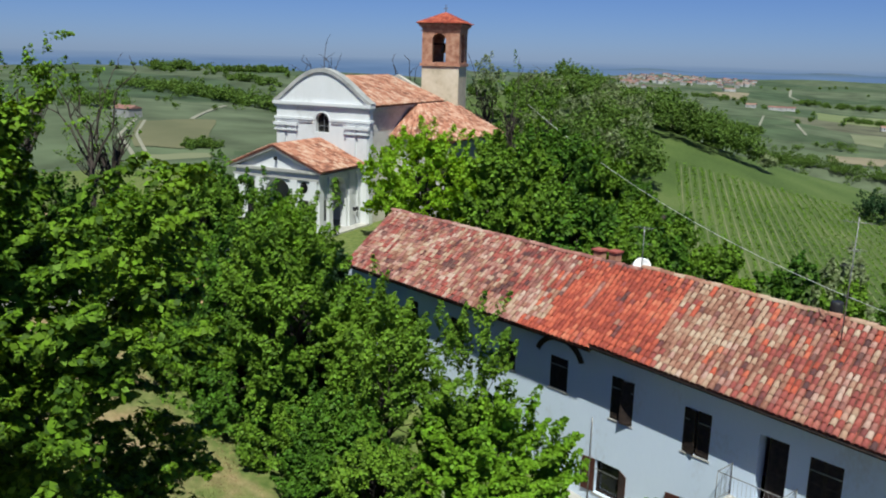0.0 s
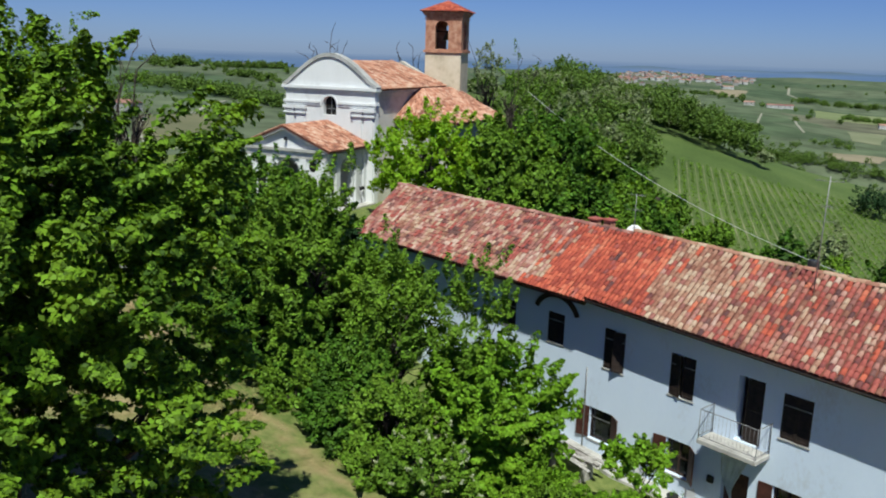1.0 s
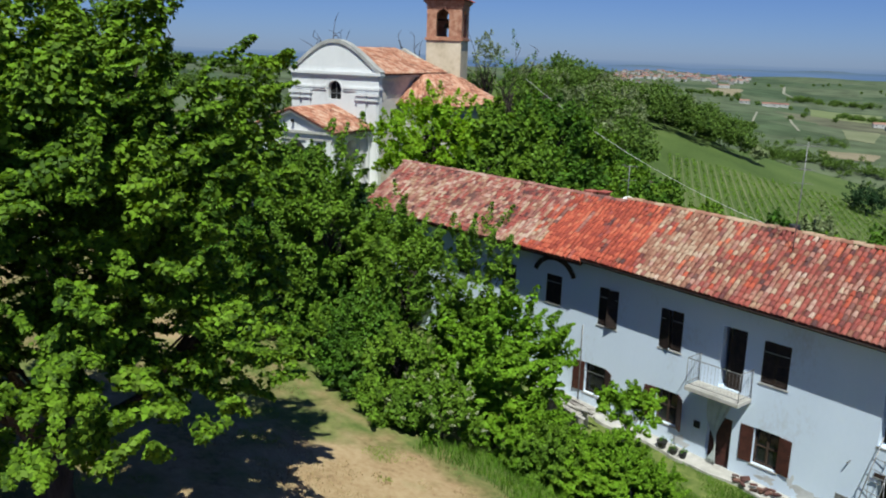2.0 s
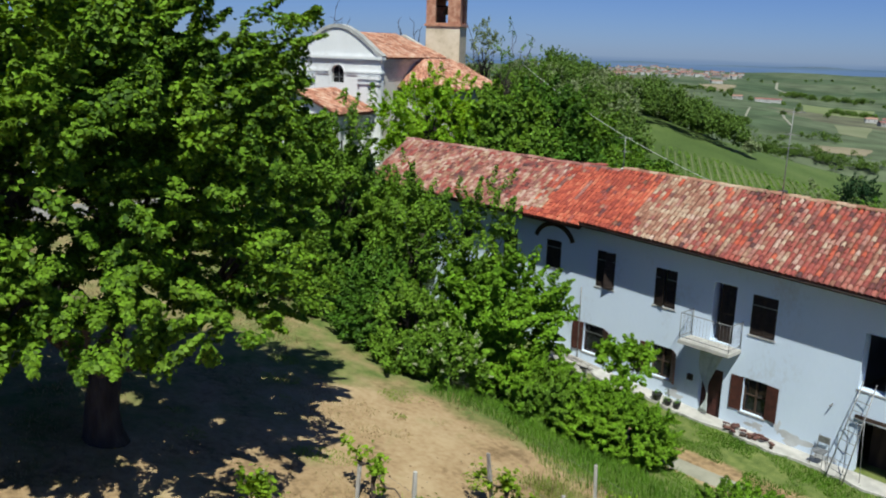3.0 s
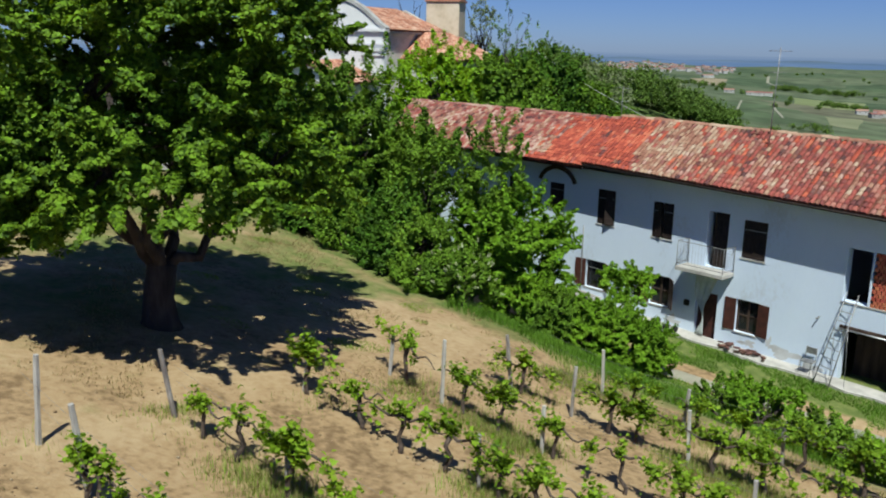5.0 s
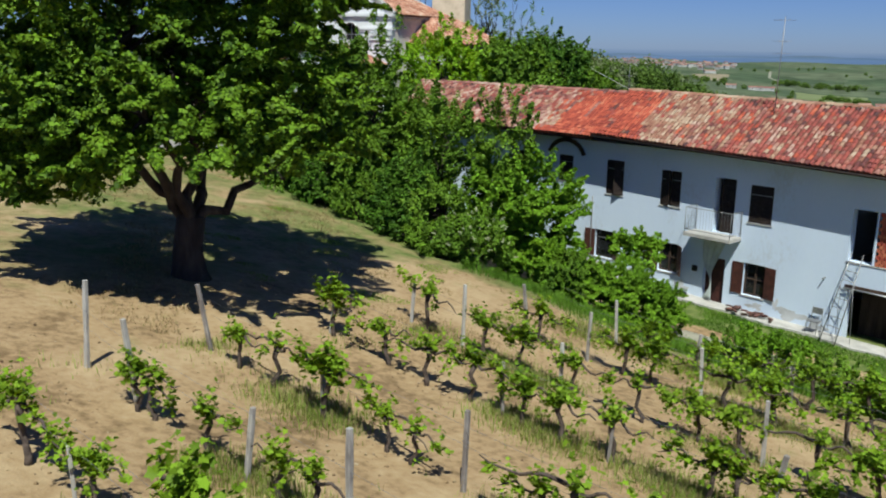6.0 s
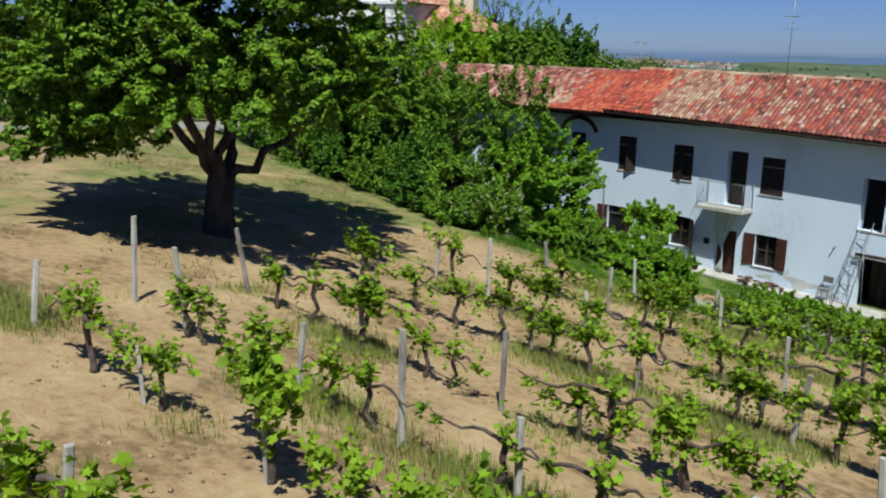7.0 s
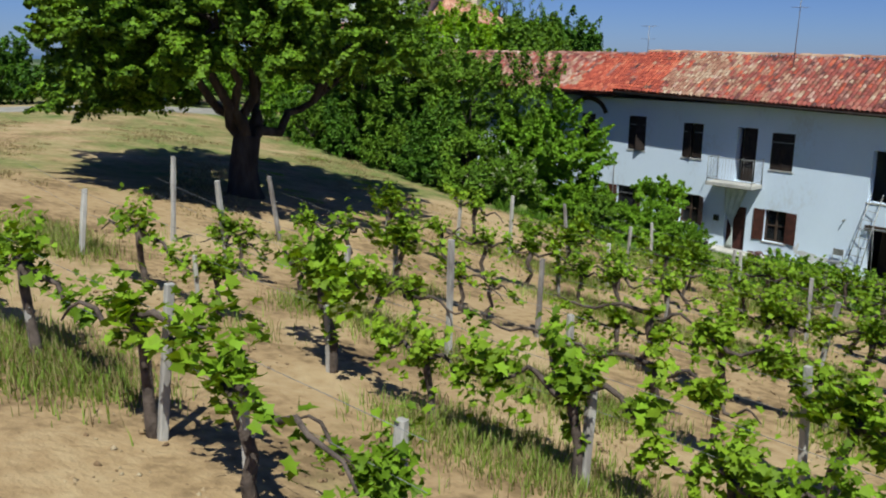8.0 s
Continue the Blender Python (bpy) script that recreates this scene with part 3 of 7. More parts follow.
def hpart(name, bm, mat, parent=None, label=""):
    """A part of the house given in world places."""
    bmesh.ops.transform(bm, matrix=INV, verts=bm.verts)
    return part(name, bm, mat, parent or house, label)


UPPER = [(-28.65, -27.8, 4.35, 5.6), (-25.6, -24.75, 4.3, 5.5), (-22.6, -21.75, 4.25, 5.4), (-19.92, -19.07, 4.2, 5.45),
         (-17.05, -16.10, 3.92, 5.50), (-14.07, -13.08, 3.83, 5.37), (-9.85, -8.87, 3.72, 5.25)]
BDOOR = (-11.45, -10.50, 3.07, 5.36)
LOWER = [(-17.55, -16.45, 0.85, 2.15), (-14.0, -13.0, 0.88, 2.2), (-9.87, -8.90, 0.68, 2.03)]
GDOOR = (-11.68, -10.70, -0.02, 1.97)
LOFT = (-5.76, -4.87, 2.9, 4.88)
GRILLE = (-4.80, -3.55, 2.88, 4.88)
BARN = (-5.62, -3.5, -0.35, 2.0)
HOLES = UPPER + LOWER + [BDOOR, GDOOR, LOFT, GRILLE, BARN]
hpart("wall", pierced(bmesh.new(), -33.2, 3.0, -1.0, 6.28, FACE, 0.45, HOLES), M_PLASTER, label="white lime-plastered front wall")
# the other walls, skewed at the far gable
bm = bmesh.new()
for (ax, ay), (bx, by) in (((-33.2, FACE), (-35.4, 30.2)), ((-35.4, 30.2), (3.0, 30.2)), ((3.0, 30.2), (3.0, FACE))):
    d = Vector((bx - ax, by - ay, 0)).normalized()
    nrm = Vector((-d.y, d.x, 0)) * -0.2
    quad = [Vector((ax, ay, 0)), Vector((bx, by, 0)), Vector((bx, by, 0)) + nrm, Vector((ax, ay, 0)) + nrm]
    lo = [bm.verts.new((p.x, p.y, -1.0)) for p in quad]
    hi = [bm.verts.new((p.x, p.y, 6.28)) for p in quad]
    bm.faces.new(lo), bm.faces.new(hi)
    for k in range(4):
        bm.faces.new((lo[k], lo[(k + 1) % 4], hi[(k + 1) % 4], hi[k]))
bmesh.ops.recalc_face_normals(bm, faces=bm.faces)
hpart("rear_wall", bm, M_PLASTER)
for gx, gx2 in ((-33.2, -35.4), (3.0, 3.0)):
    bm = bmesh.new()
    mid = gx + (gx2 - gx) * 0.5
    pts = [(gx, FACE + 0.02, 6.2), (gx2, 30.18, 6.2), (mid, 26.2, 8.2)]
    for off in (0.0, 0.25):
        bm.faces.new([bm.verts.new((p[0] + off * (1 if gx < 0 else -1), p[1], p[2])) for p in pts])
    hpart("gable", bm, M_PLASTER)

# roof corners: eave and ridge of the lower part and of the higher part
L_E0, L_E1, L_R0, L_R1 = (-32.2, 21.45, 6.60), (-17.42, 21.45, 6.57), (-34.75, 26.2, 8.25), (-18.75, 26.2, 8.28)
R_E0, R_E1, R_R0, R_R1 = (-17.52, 21.50, 6.71), (3.4, 21.50, 6.10), (-18.85, 26.2, 8.42), (3.4, 26.2, 8.12)


def slab(corners, thick):
    bm = bmesh.new()
    up = [bm.verts.new(p) for p in corners]
    lo = [bm.verts.new((p[0], p[1], p[2] - thick)) for p in corners]
    bm.faces.new(up), bm.faces.new(lo[::-1])
    n = len(up)
    for k in range(n):
        bm.faces.new((up[k], lo[k], lo[(k + 1) % n], up[(k + 1) % n]))
    bmesh.ops.recalc_face_normals(bm, faces=bm.faces)
    return bm


roof = hpart("roof", slab([L_E0, L_E1, L_R1, L_R0], 0.10), M_PAN, label="weathered clay barrel-tile roof")
hpart("higher_roof", slab([R_E0, R_E1, R_R1, R_R0], 0.10), M_PAN)
hpart("rear_roof", slab([L_R0, L_R1, (-18.7, 30.8, 6.4), (-35.6, 30.8, 6.4)], 0.10), M_PAN)
hpart("higher_rear_roof", slab([R_R0, R_R1, (3.4, 30.8, 6.4), (-18.8, 30.8, 6.45)], 0.10), M_PAN)


def pick_left(rng, x, t):
    q = rng.random()
    red = max(0.0, min(1.0, (x + 21.4 + 1.2 * t) / 1.6))
    if rng.random() < red * 0.93:
        return "red"
    pale = 0.5 + 0.5 * math.sin(x * 0.9 + 2.2 * t) * math.sin(x * 0.31 + 4 * t)
    return "pink" if q < 0.42 else ("base" if q < 0.84 - 0.25 * pale else "cream")


def pick_right(rng, x, t):
    q, k = rng.random(), x + 1.2 * t
    if k < -15.4:
        return "red" if q < 0.84 else ("base" if q < 0.96 else "cream")
    c = 0.80 * math.exp(-((k + 13.7) / 1.7) ** 2) + 0.16 * math.exp(-((k + 10) / 2.5) ** 2) + 0.12 * (0.5 + 0.5 * math.sin(k * 1.1 + 5 * t))
    return "cream" if q < c else ("pink" if q < c + 0.12 else ("red" if q > 0.92 else "base"))


TILE_MATS = {"red": M_TILE_RED, "pink": M_TILE_PINK, "cream": M_TILE_CREAM, "base": M_TILE}
rng = np.random.default_rng(11)
shift = np.array([HX, HY, 0])
tiles_left, _ = lay_tiles(rng, *(np.array(p) - shift for p in (L_E0, L_E1, L_R0, L_R1)), lambda r, x, t: pick_left(r, x + HX, t))
tiles_right, SINGLE_TILES = lay_tiles(rng, *(np.array(p) - shift for p in (R_E0, R_E1, R_R0, R_R1)), lambda r, x, t: pick_right(r, x + HX, t), single=lambda x: -11.9 < x + HX < -9.0)
joined_tiles(tiles_left, roof, TILE_MATS, "")
joined_tiles(tiles_right, roof, TILE_MATS, "")
ridge_tiles("ridge_tiles", np.array(L_R0) - shift, np.array(L_R1) - shift, M_TILE_PINK, roof, rng)
ridge_tiles("ridge_tiles", np.array(R_R0) - shift, np.array(R_R1) - shift, M_TILE_CREAM, roof, rng)
# timber under the eaves
hpart("eave_board", slab([(-32.3, 21.53, 6.46), (-17.5, 21.53, 6.43), (-17.6, FACE, 6.72), (-32.4, FACE, 6.75)], 0.05), M_OLDWOOD)
hpart("eave_board", slab([(-17.5, 21.58, 6.58), (3.3, 21.58, 5.98), (3.3, FACE, 6.26), (-17.6, FACE, 6.86)], 0.05), M_OLDWOOD)
hpart("gutter", new_tube([(-17.5, 21.46, 6.60), (-7, 21.46, 6.30), (3.4, 21.46, 6.0)], [0.055] * 3, 8), M_SHUTTER, label="dark metal gutter")


# ---- openings of the house ----
# opaque glass, near-black in place of the unlit room behind
M_PANE = surface("glass_with_room_shade", [(0.3, (0.010, 0.011, 0.013)), (0.7, (0.022, 0.024, 0.026))], scale=2, rough=0.12, bump=0, spec=0.5)


def shutter_leaf(w, h, thick=0.035, slats=14):
    """A louvred leaf in one piece, hinged at x = 0, opening over +x, its face towards -y: stiles and rails round saw-toothed slats."""
    xs = (0, 0.07, 0.072, w - 0.072, w - 0.07, w)
    zs, deep = [0, 0.08], [0.0, 0.0]
    step = (h * 0.5 - 0.12) / (slats // 2)
    for start in (0.08, h * 0.5 + 0.04):
        for k in range(slats // 2):
            zs += [start + step * (k + 0.04), start + step * (k + 0.96)]
            deep += [0.004, 0.026]
        zs += [start + step * (slats // 2), start + step * (slats // 2) + 0.08]
        deep += [0.0, 0.0]
    bm = bmesh.new()
    front = [[bm.verts.new((x, -thick + (d if 2 <= q <= 3 else 0.0), z)) for q, x in enumerate(xs)] for z, d in zip(zs, deep)]
    back = [[bm.verts.new((x, 0, z)) for x in (0, w)] for z in (zs[0], zs[-1])]
    for a, b in zip(front, front[1:]):
        for q in range(5):
            bm.faces.new((a[q], a[q + 1], b[q + 1], b[q]))
    bm.faces.new((back[0][1], back[0][0], back[1][0], back[1][1]))
    bm.faces.new([*front[0][::-1], *back[0]])
    bm.faces.new([*front[-1], *back[1][::-1]])
    bm.faces.new([r[0] for r in front] + [back[1][0], back[0][0]])
    bm.faces.new([r[-1] for r in front[::-1]] + [back[0][1], back[1][1]])
    return bm


def window_set(x0, x1, z0, z1, turns, mat, proud=0.0, sill=True, panes=False):
    """Frame, sill and two louvred shutters in an opening of the front wall. turns: how far each leaf swings outwards, in degrees."""
    w = (x1 - x0) / 2
    bm = bmesh.new()
    y = FACE + 0.16
    for a in (box(bm, x0, x0 + 0.06, y, y + 0.06, z0, z1), box(bm, x1 - 0.06, x1, y, y + 0.06, z0, z1), box(bm, x0 + 0.06, x1 - 0.06, y, y + 0.06, z1 - 0.06, z1), box(bm, x0 + 0.06, x1 - 0.06, y, y + 0.06, z0, z0 + 0.06)):
        pass
    if panes:
        box(bm, (x0 + x1) / 2 - 0.035, (x0 + x1) / 2 + 0.035, y, y + 0.06, z0 + 0.06, z1 - 0.06)
        for xx in (x0 + 0.06, (x0 + x1) / 2 + 0.04):
            box(bm, xx, xx + w - 0.1, y + 0.01, y + 0.04, (z0 + z1) / 2 - 0.02, (z0 + z1) / 2 + 0.02)
    win = hpart("window", bm, M_SHUTTER if not panes else M_OLDWOOD, label="recessed window with wooden shutters")
    if panes or max(turns) > 90:
        hpart("glass", new_box(x0 + 0.06, x1 - 0.06, y + 0.062, y + 0.075, z0 + 0.06, z1 - 0.06), M_PANE, win, "dark window glass")
    if sill:
        hpart("sill", new_box(x0 - 0.05, x1 + 0.05, FACE - 0.035, FACE + 0.1, z0 - 0.05, z0 - 0.004), M_CONCRETE, win, "thin stone sill")
    if not panes:
        zb = z0 + 0.74 * (z1 - z0)
        hpart("crossbar", new_box(x0 + 0.01, x1 - 0.01, FACE - 0.03 - proud, FACE - 0.008 - proud, zb, zb + 0.035), M_IRON, win, "thin grey iron bar")
    for side, turn in zip((0, 1), turns):
        leaf = shutter_leaf(w - 0.01, z1 - z0 - 0.03)
        m = Matrix.Translation((x0 + 0.005 if side == 0 else x1 - 0.005, FACE + 0.03 - proud, z0 + 0.015))
        m = m @ Matrix.Rotation(radians(-turn if side == 0 else turn), 4, "Z")
        if side:
            m = m @ Matrix.Diagonal((-1, 1, 1, 1))
        bmesh.ops.transform(leaf, matrix=m, verts=leaf.verts)
        bmesh.ops.recalc_face_normals(leaf, faces=leaf.faces)
        hpart("shutter", leaf, mat, win)
    return win


for k, o in enumerate(UPPER):
    window_set(*o, ((0, 0), (0, 0), (0, 2), (1, 0), (0, 24), (12, 0), (0, 3))[k], M_SHUTTER)
window_set(*LOWER[0], (172, 150), M_SHUTBROWN, proud=0.05)
window_set(*LOWER[1], (170, 140), M_SHUTBROWN, proud=0.05, panes=True)
window_set(*LOWER[2], (176, 172), M_SHUTBROWN, proud=0.05, panes=True)

# balcony door, half open; a near-black sheet stands in for the shade inside
x0, x1, z0, z1 = BDOOR
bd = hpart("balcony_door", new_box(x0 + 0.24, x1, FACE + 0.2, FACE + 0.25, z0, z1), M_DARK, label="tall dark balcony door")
leaf = shutter_leaf(0.66, z1 - z0 - 0.04, slats=20)
bmesh.ops.transform(leaf, matrix=Matrix.Translation((x0 + 0.27, FACE + 0.16, z0 + 0.02)), verts=leaf.verts)
hpart("shutter", leaf, M_SHUTTER, bd)

# balcony
balcony = hpart("balcony", new_box(-12.25, -10.08, 21.42, FACE, 2.88, 3.04, bevel=0.015), M_CONCRETE, label="small concrete balcony with iron railing")
bm = bmesh.new()
BX0, BX1, BY, BZ, BT = -12.21, -10.12, 21.46, 3.04, 4.1
for a, b in (((BX0, FACE), (BX0, BY)), ((BX0, BY), (BX1, BY)), ((BX1, BY), (BX1, FACE))):
    for z in (BZ + 0.12, BT):
        tube(bm, [(a[0], a[1], z), (b[0], b[1], z)], [0.014] * 2, 6)
hpart("handrail", bm, M_RAIL, balcony)
for px, py in ((BX0, BY), (BX1, BY), (BX0, FACE - 0.03), (BX1, FACE - 0.03)):
    hpart("railing_post", new_tube([(px, py, BZ), (px, py, BT)], [0.016] * 2, 6), M_RAIL, balcony)
for k in range(1, 15):
    xx = BX0 + (BX1 - BX0) * k / 15
    hpart("baluster", new_tube([(xx, BY, BZ + 0.12), (xx, BY, BT)], [0.0045] * 2, 5), M_RAIL, balcony)
for xx in (BX0, BX1):
    for k in range(1, 6):
        yy = BY + (FACE - BY) * k / 6
        hpart("baluster", new_tube([(xx, yy, BZ + 0.12), (xx, yy, BT)], [0.0045] * 2, 5), M_RAIL, balcony)

# ground-floor door with a drawn-aside cloth
x0, x1, z0, z1 = GDOOR
door = hpart("front_door", new_box(x0, x1, FACE + 0.22, FACE + 0.27, z0, z1), M_SHUTBROWN, label="dark brown front door standing in shade")
hpart("doorstep", new_box(x0 - 0.15, x1 + 0.15, FACE - 0.35, FACE + 0.1, -0.12, z0 + 0.02, bevel=0.02), M_CONCRETE, door)
bm = bmesh.new()
rows = []
for i in range(15):
    t = i / 14
    z = 2.86 - 2.72 * t
    pinch = math.exp(-((t - 0.72) / 0.22) ** 2)
    left = -11.68 + 0.48 * pinch * 0.9 + 0.06 * t
    right = -10.58 - 0.62 * min(1, t / 0.55) + 0.12 * max(0, t - 0.7)
    rows.append([bm.verts.new((left + (right - left) * k / 12, FACE - 0.14 - 0.05 * math.sin(k * 1.7 + t * 2), z)) for k in range(13)])
for a, b in zip(rows, rows[1:]):
    for k in range(12):
        bm.faces.new((a[k], a[k + 1], b[k + 1], b[k])).smooth = True
curtain = hpart("door_curtain", bm, M_CLOTH, door, "grey cloth curtain gathered to one side")
sol = curtain.modifiers.new("thick", "SOLIDIFY")
sol.thickness = 0.012
# wall fittings
hpart("letter_box", new_box(-12.2, -11.96, FACE - 0.1, FACE, 1.22, 1.47, bevel=0.015), M_BLACK, label="black metal letter box")
hpart("wall_spout", new_tube([(-6.5, FACE, 2.12), (-6.54, FACE - 0.16, 2.05)], [0.025, 0.025], 8), M_IRON)
hpart("downpipe", new_tube([(-17.75, FACE - 0.05, 3.7), (-17.75, FACE - 0.05, 0.3)], [0.025] * 2, 8), M_IRON)
# brick relieving arch over the small window
bm = bmesh.new()
for k in range(22):
    a = radians(158 - 136 * k / 21)
    m = Matrix.Translation((-19.5 + 1.12 * math.cos(a), FACE - 0.03, 5.24 + 0.95 * math.sin(a))) @ Matrix.Rotation(math.pi / 2 - a, 4, "Y")
    box(bm, -0.075, 0.075, -0.03, 0.10, -0.10, 0.10, m)
hpart("brick_arch", bm, M_OLDWOOD, label="dark brick arch above a window")
# loft opening, brick grille, barn door
lo = hpart("loft_floor", new_box(LOFT[0], GRILLE[1], FACE + 0.45, FACE + 3.5, 2.6, 2.86), M_OLDWOOD)
hpart("loft_sill", new_box(LOFT[0] - 0.04, GRILLE[1] + 0.04, FACE - 0.025, FACE + 0.1, LOFT[2] - 0.06, LOFT[2] - 0.01), M_CONCRETE)
hpart("lintel_pipe", new_tube([(BARN[0] - 0.1, FACE - 0.12, BARN[3] - 0.1), (BARN[1], FACE - 0.12, BARN[3] - 0.12)], [0.03] * 2, 8), M_ALU)
hpart("loft_jamb", new_box(LOFT[1] + 0.004, GRILLE[0] - 0.004, FACE - 0.02, FACE, 2.85, 4.92), M_PLASTER)
# sheet behind the bricks, coloured near-black as the loft's shade
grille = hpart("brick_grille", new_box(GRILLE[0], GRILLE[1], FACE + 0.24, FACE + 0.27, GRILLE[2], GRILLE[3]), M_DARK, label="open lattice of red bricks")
beam = hpart("barn_lintel", new_box(BARN[0] - 0.1, BARN[1] + 0.1, FACE - 0.04, FACE + 0.35, BARN[3] - 0.16, BARN[3] + 0.02), M_OLDWOOD, label="timber lintel over the barn door")
hpart("barn_door", new_box(BARN[0] + 0.05, BARN[1], FACE + 1.32, FACE + 1.38, BARN[2], BARN[3] - 0.16), M_SHUTBROWN, label="dark wooden barn door")
bm = bmesh.new()
for k in range(7):
    xx = BARN[0] + 0.06 + k * 0.3
    box(bm, xx, xx + 0.285, FACE + 1.285, FACE + 1.32, BARN[2], BARN[3] - 0.17)
hpart("door_planks", bm, M_OLDWOOD, beam)
# walkway along the wall
walkway = tagged(new("pavement"), "narrow pale concrete walkway along the house wall", "walkway", kind="structure")
bm = bmesh.new()
rng = np.random.default_rng(3)
xs = np.linspace(-20, 3, 60)
prev = None
for x in xs:
    z = high(x, 21.6)
    out = 21.55 + 0.09 * math.sin(x * 1.7) + 0.05 * rng.normal()
    q = [bm.verts.new((x, FACE + 0.02, z + 0.13)), bm.verts.new((x, out, z + 0.10)), bm.verts.new((x, out - 0.03, z - 0.2))]
    if prev:
        for k in range(2):
            bm.faces.new((prev[k], q[k], q[k + 1], prev[k + 1]))
    prev = q
bmesh.ops.recalc_face_normals(bm, faces=bm.faces)
part("pavement_slab", bm, M_CONCRETE, walkway)

# chimney pair, dish, aerials
def chimney(x, y, z, h, w):
    c = hpart("chimney", new_box(x - w, x + w, y - w, y + w, z - 0.6, z + h, bevel=0.015), M_BRICK, label="short brick chimney")
    hpart("chimney_cap", new_box(x - w * 1.3, x + w * 1.3, y - w * 1.3, y + w * 1.3, z + h + 0.002, z + h + 0.09, bevel=0.015), M_TILE, c)


chimney(-23.27, 29.0, 7.1, 0.82, 0.21)
chimney(-22.42, 29.0, 7.1, 0.90, 0.20)
hpart("flue", new_tube([(-12.6, 29.0, 6.9), (-12.6, 29.0, 8.06), (-12.6, 29.0, 8.10)], [0.22, 0.22, 0.19], 14), M_BLACK, label="black metal flue")


def dish():
    d = thing("satellite_dish", -20.99, 29.0, 7.25, "white round satellite dish on the roof ridge", "satellite dish")
    bm = bmesh.new()
    n, rings = 20, 5
    grid = [[bm.verts.new((0.38 * r / rings * math.cos(2 * math.pi * k / n), -0.13 * (1 - (r / rings) ** 2) * -1, 0.38 * r / rings * math.sin(2 * math.pi * k / n))) for k in range(n)] for r in range(1, rings + 1)]
    c = bm.verts.new((0, 0.13, 0))
    for k in range(n):
        bm.faces.new((c, grid[0][k], grid[0][(k + 1) % n]))
        for a, b in zip(grid, grid[1:]):
            bm.faces.new((a[k], b[k], b[(k + 1) % n], a[(k + 1) % n]))
    for f in bm.faces:
        f.smooth = True
    bmesh.ops.transform(bm, matrix=pose(0, 0, 0.42, -25, 0, 35), verts=bm.verts)
    r = part("reflector", bm, M_WHITE, d)
    r.modifiers.new("thick", "SOLIDIFY").thickness = 0.012
    part("mast", new_tube([(0, 0.1, -0.35), (0, 0.1, 0.4)], [0.02] * 2, 8), M_IRON, d)
    part("feed_arm", new_tube([(0, 0, 0.12), (0.22, -0.36, 0.42)], [0.012] * 2, 6), M_IRON, d)
    part("feed_horn", new_box(0.18, 0.26, -0.42, -0.32, 0.38, 0.48), M_WHITE, d)


dish()


def aerial(x, y, z, h, label, elements, stay=False, lean=0.0):
    a = thing("tv_aerial", x, y, z, label, "aerial", "roof aerials")
    part("mast", new_tube([(0, 0, -0.2), (lean, 0, h)], [0.022, 0.016], 8), M_IRON, a)
    for zz, length, count, head in elements:
        c, s = math.cos(radians(head)), math.sin(radians(head))
        fx = lean * zz / h
        boom = part("boom", new_tube([(fx - c * length / 2, -s * length / 2, zz), (fx + c * length / 2, s * length / 2, zz)], [0.010] * 2, 6), M_IRON, a)
        for k in range(count):
            t = (k + 0.5) / count - 0.5
            w = 0.35 - 0.12 * t
            part("rod", new_tube([(fx + c * length * t - s * w, s * length * t + c * w, zz + 0.015), (fx + c * length * t + s * w, s * length * t - c * w, zz + 0.015)], [0.005] * 2, 5), M_IRON, boom)
    return a


aerial(-10.6, 25.0, 7.86, 4.0, "tall thin aluminium television aerial on the roof", [(3.85, 0.9, 5, 20), (3.0, 0.5, 3, 75), (2.5, 0.35, 2, 120)], lean=0.08)
aerial(-19.7, 27.2, 7.9, 1.9, "small television aerial behind the ridge", [(1.85, 0.8, 4, 190), (1.2, 0.5, 2, 120)])

# ladder leaning on the loft sill
def ladder():
    lx, ly = -5.72, 21.28
    lz = high(lx, ly) + 0.02
    lad = thing("ladder", lx, ly, lz, "aluminium ladder leaning against the loft opening", "ladder")
    feet = [Vector((-0.33, 0.12, 0)), Vector((0.33, -0.12, 0))]
    tops = [Vector((0.16, 0.92, 3.3 - lz)), Vector((0.60, 0.86, 3.28 - lz))]
    for a, b in zip(feet, tops):
        part("rail", new_tube([a, b], [0.022, 0.020], 6), M_IRON, lad)
    for k in range(1, 10):
        t = k / 10
        part("rung", new_tube([feet[0].lerp(tops[0], t), feet[1].lerp(tops[1], t)], [0.012] * 2, 6), M_IRON, lad)
    for k, (a, b) in enumerate(zip(feet, tops)):
        part("stay", new_tube([a.lerp(b, 0.66), a + Vector((0.34, 0.55, 0.0))], [0.012] * 2, 6), M_IRON, lad)


ladder()


def chair_by_wall():
    """A folded metal frame leaning beside the ladder."""
    c = thing("garden_chair", -6.55, 21.9, high(-6.55, 21.9) + 0.13, "old grey metal chair beside the ladder", "chair")
    for px, py in ((-0.2, -0.2), (0.2, -0.2), (-0.2, 0.2), (0.2, 0.2)):
        part("leg", new_tube([(px * 1.1, py * 1.1, 0), (px, py, 0.45)], [0.014] * 2, 6), M_IRON, c)
    part("seat", new_box(-0.22, 0.22, -0.22, 0.22, 0.45, 0.48, bevel=0.01), M_IRON, c)
    for px in (-0.2, 0.2):
        part("back_post", new_tube([(px, 0.2, 0.48), (px, 0.27, 0.95)], [0.014] * 2, 6), M_IRON, c)
    part("backrest", new_box(-0.2, 0.2, 0.24, 0.265, 0.68, 0.93, bevel=0.008), M_IRON, c)


chair_by_wall()


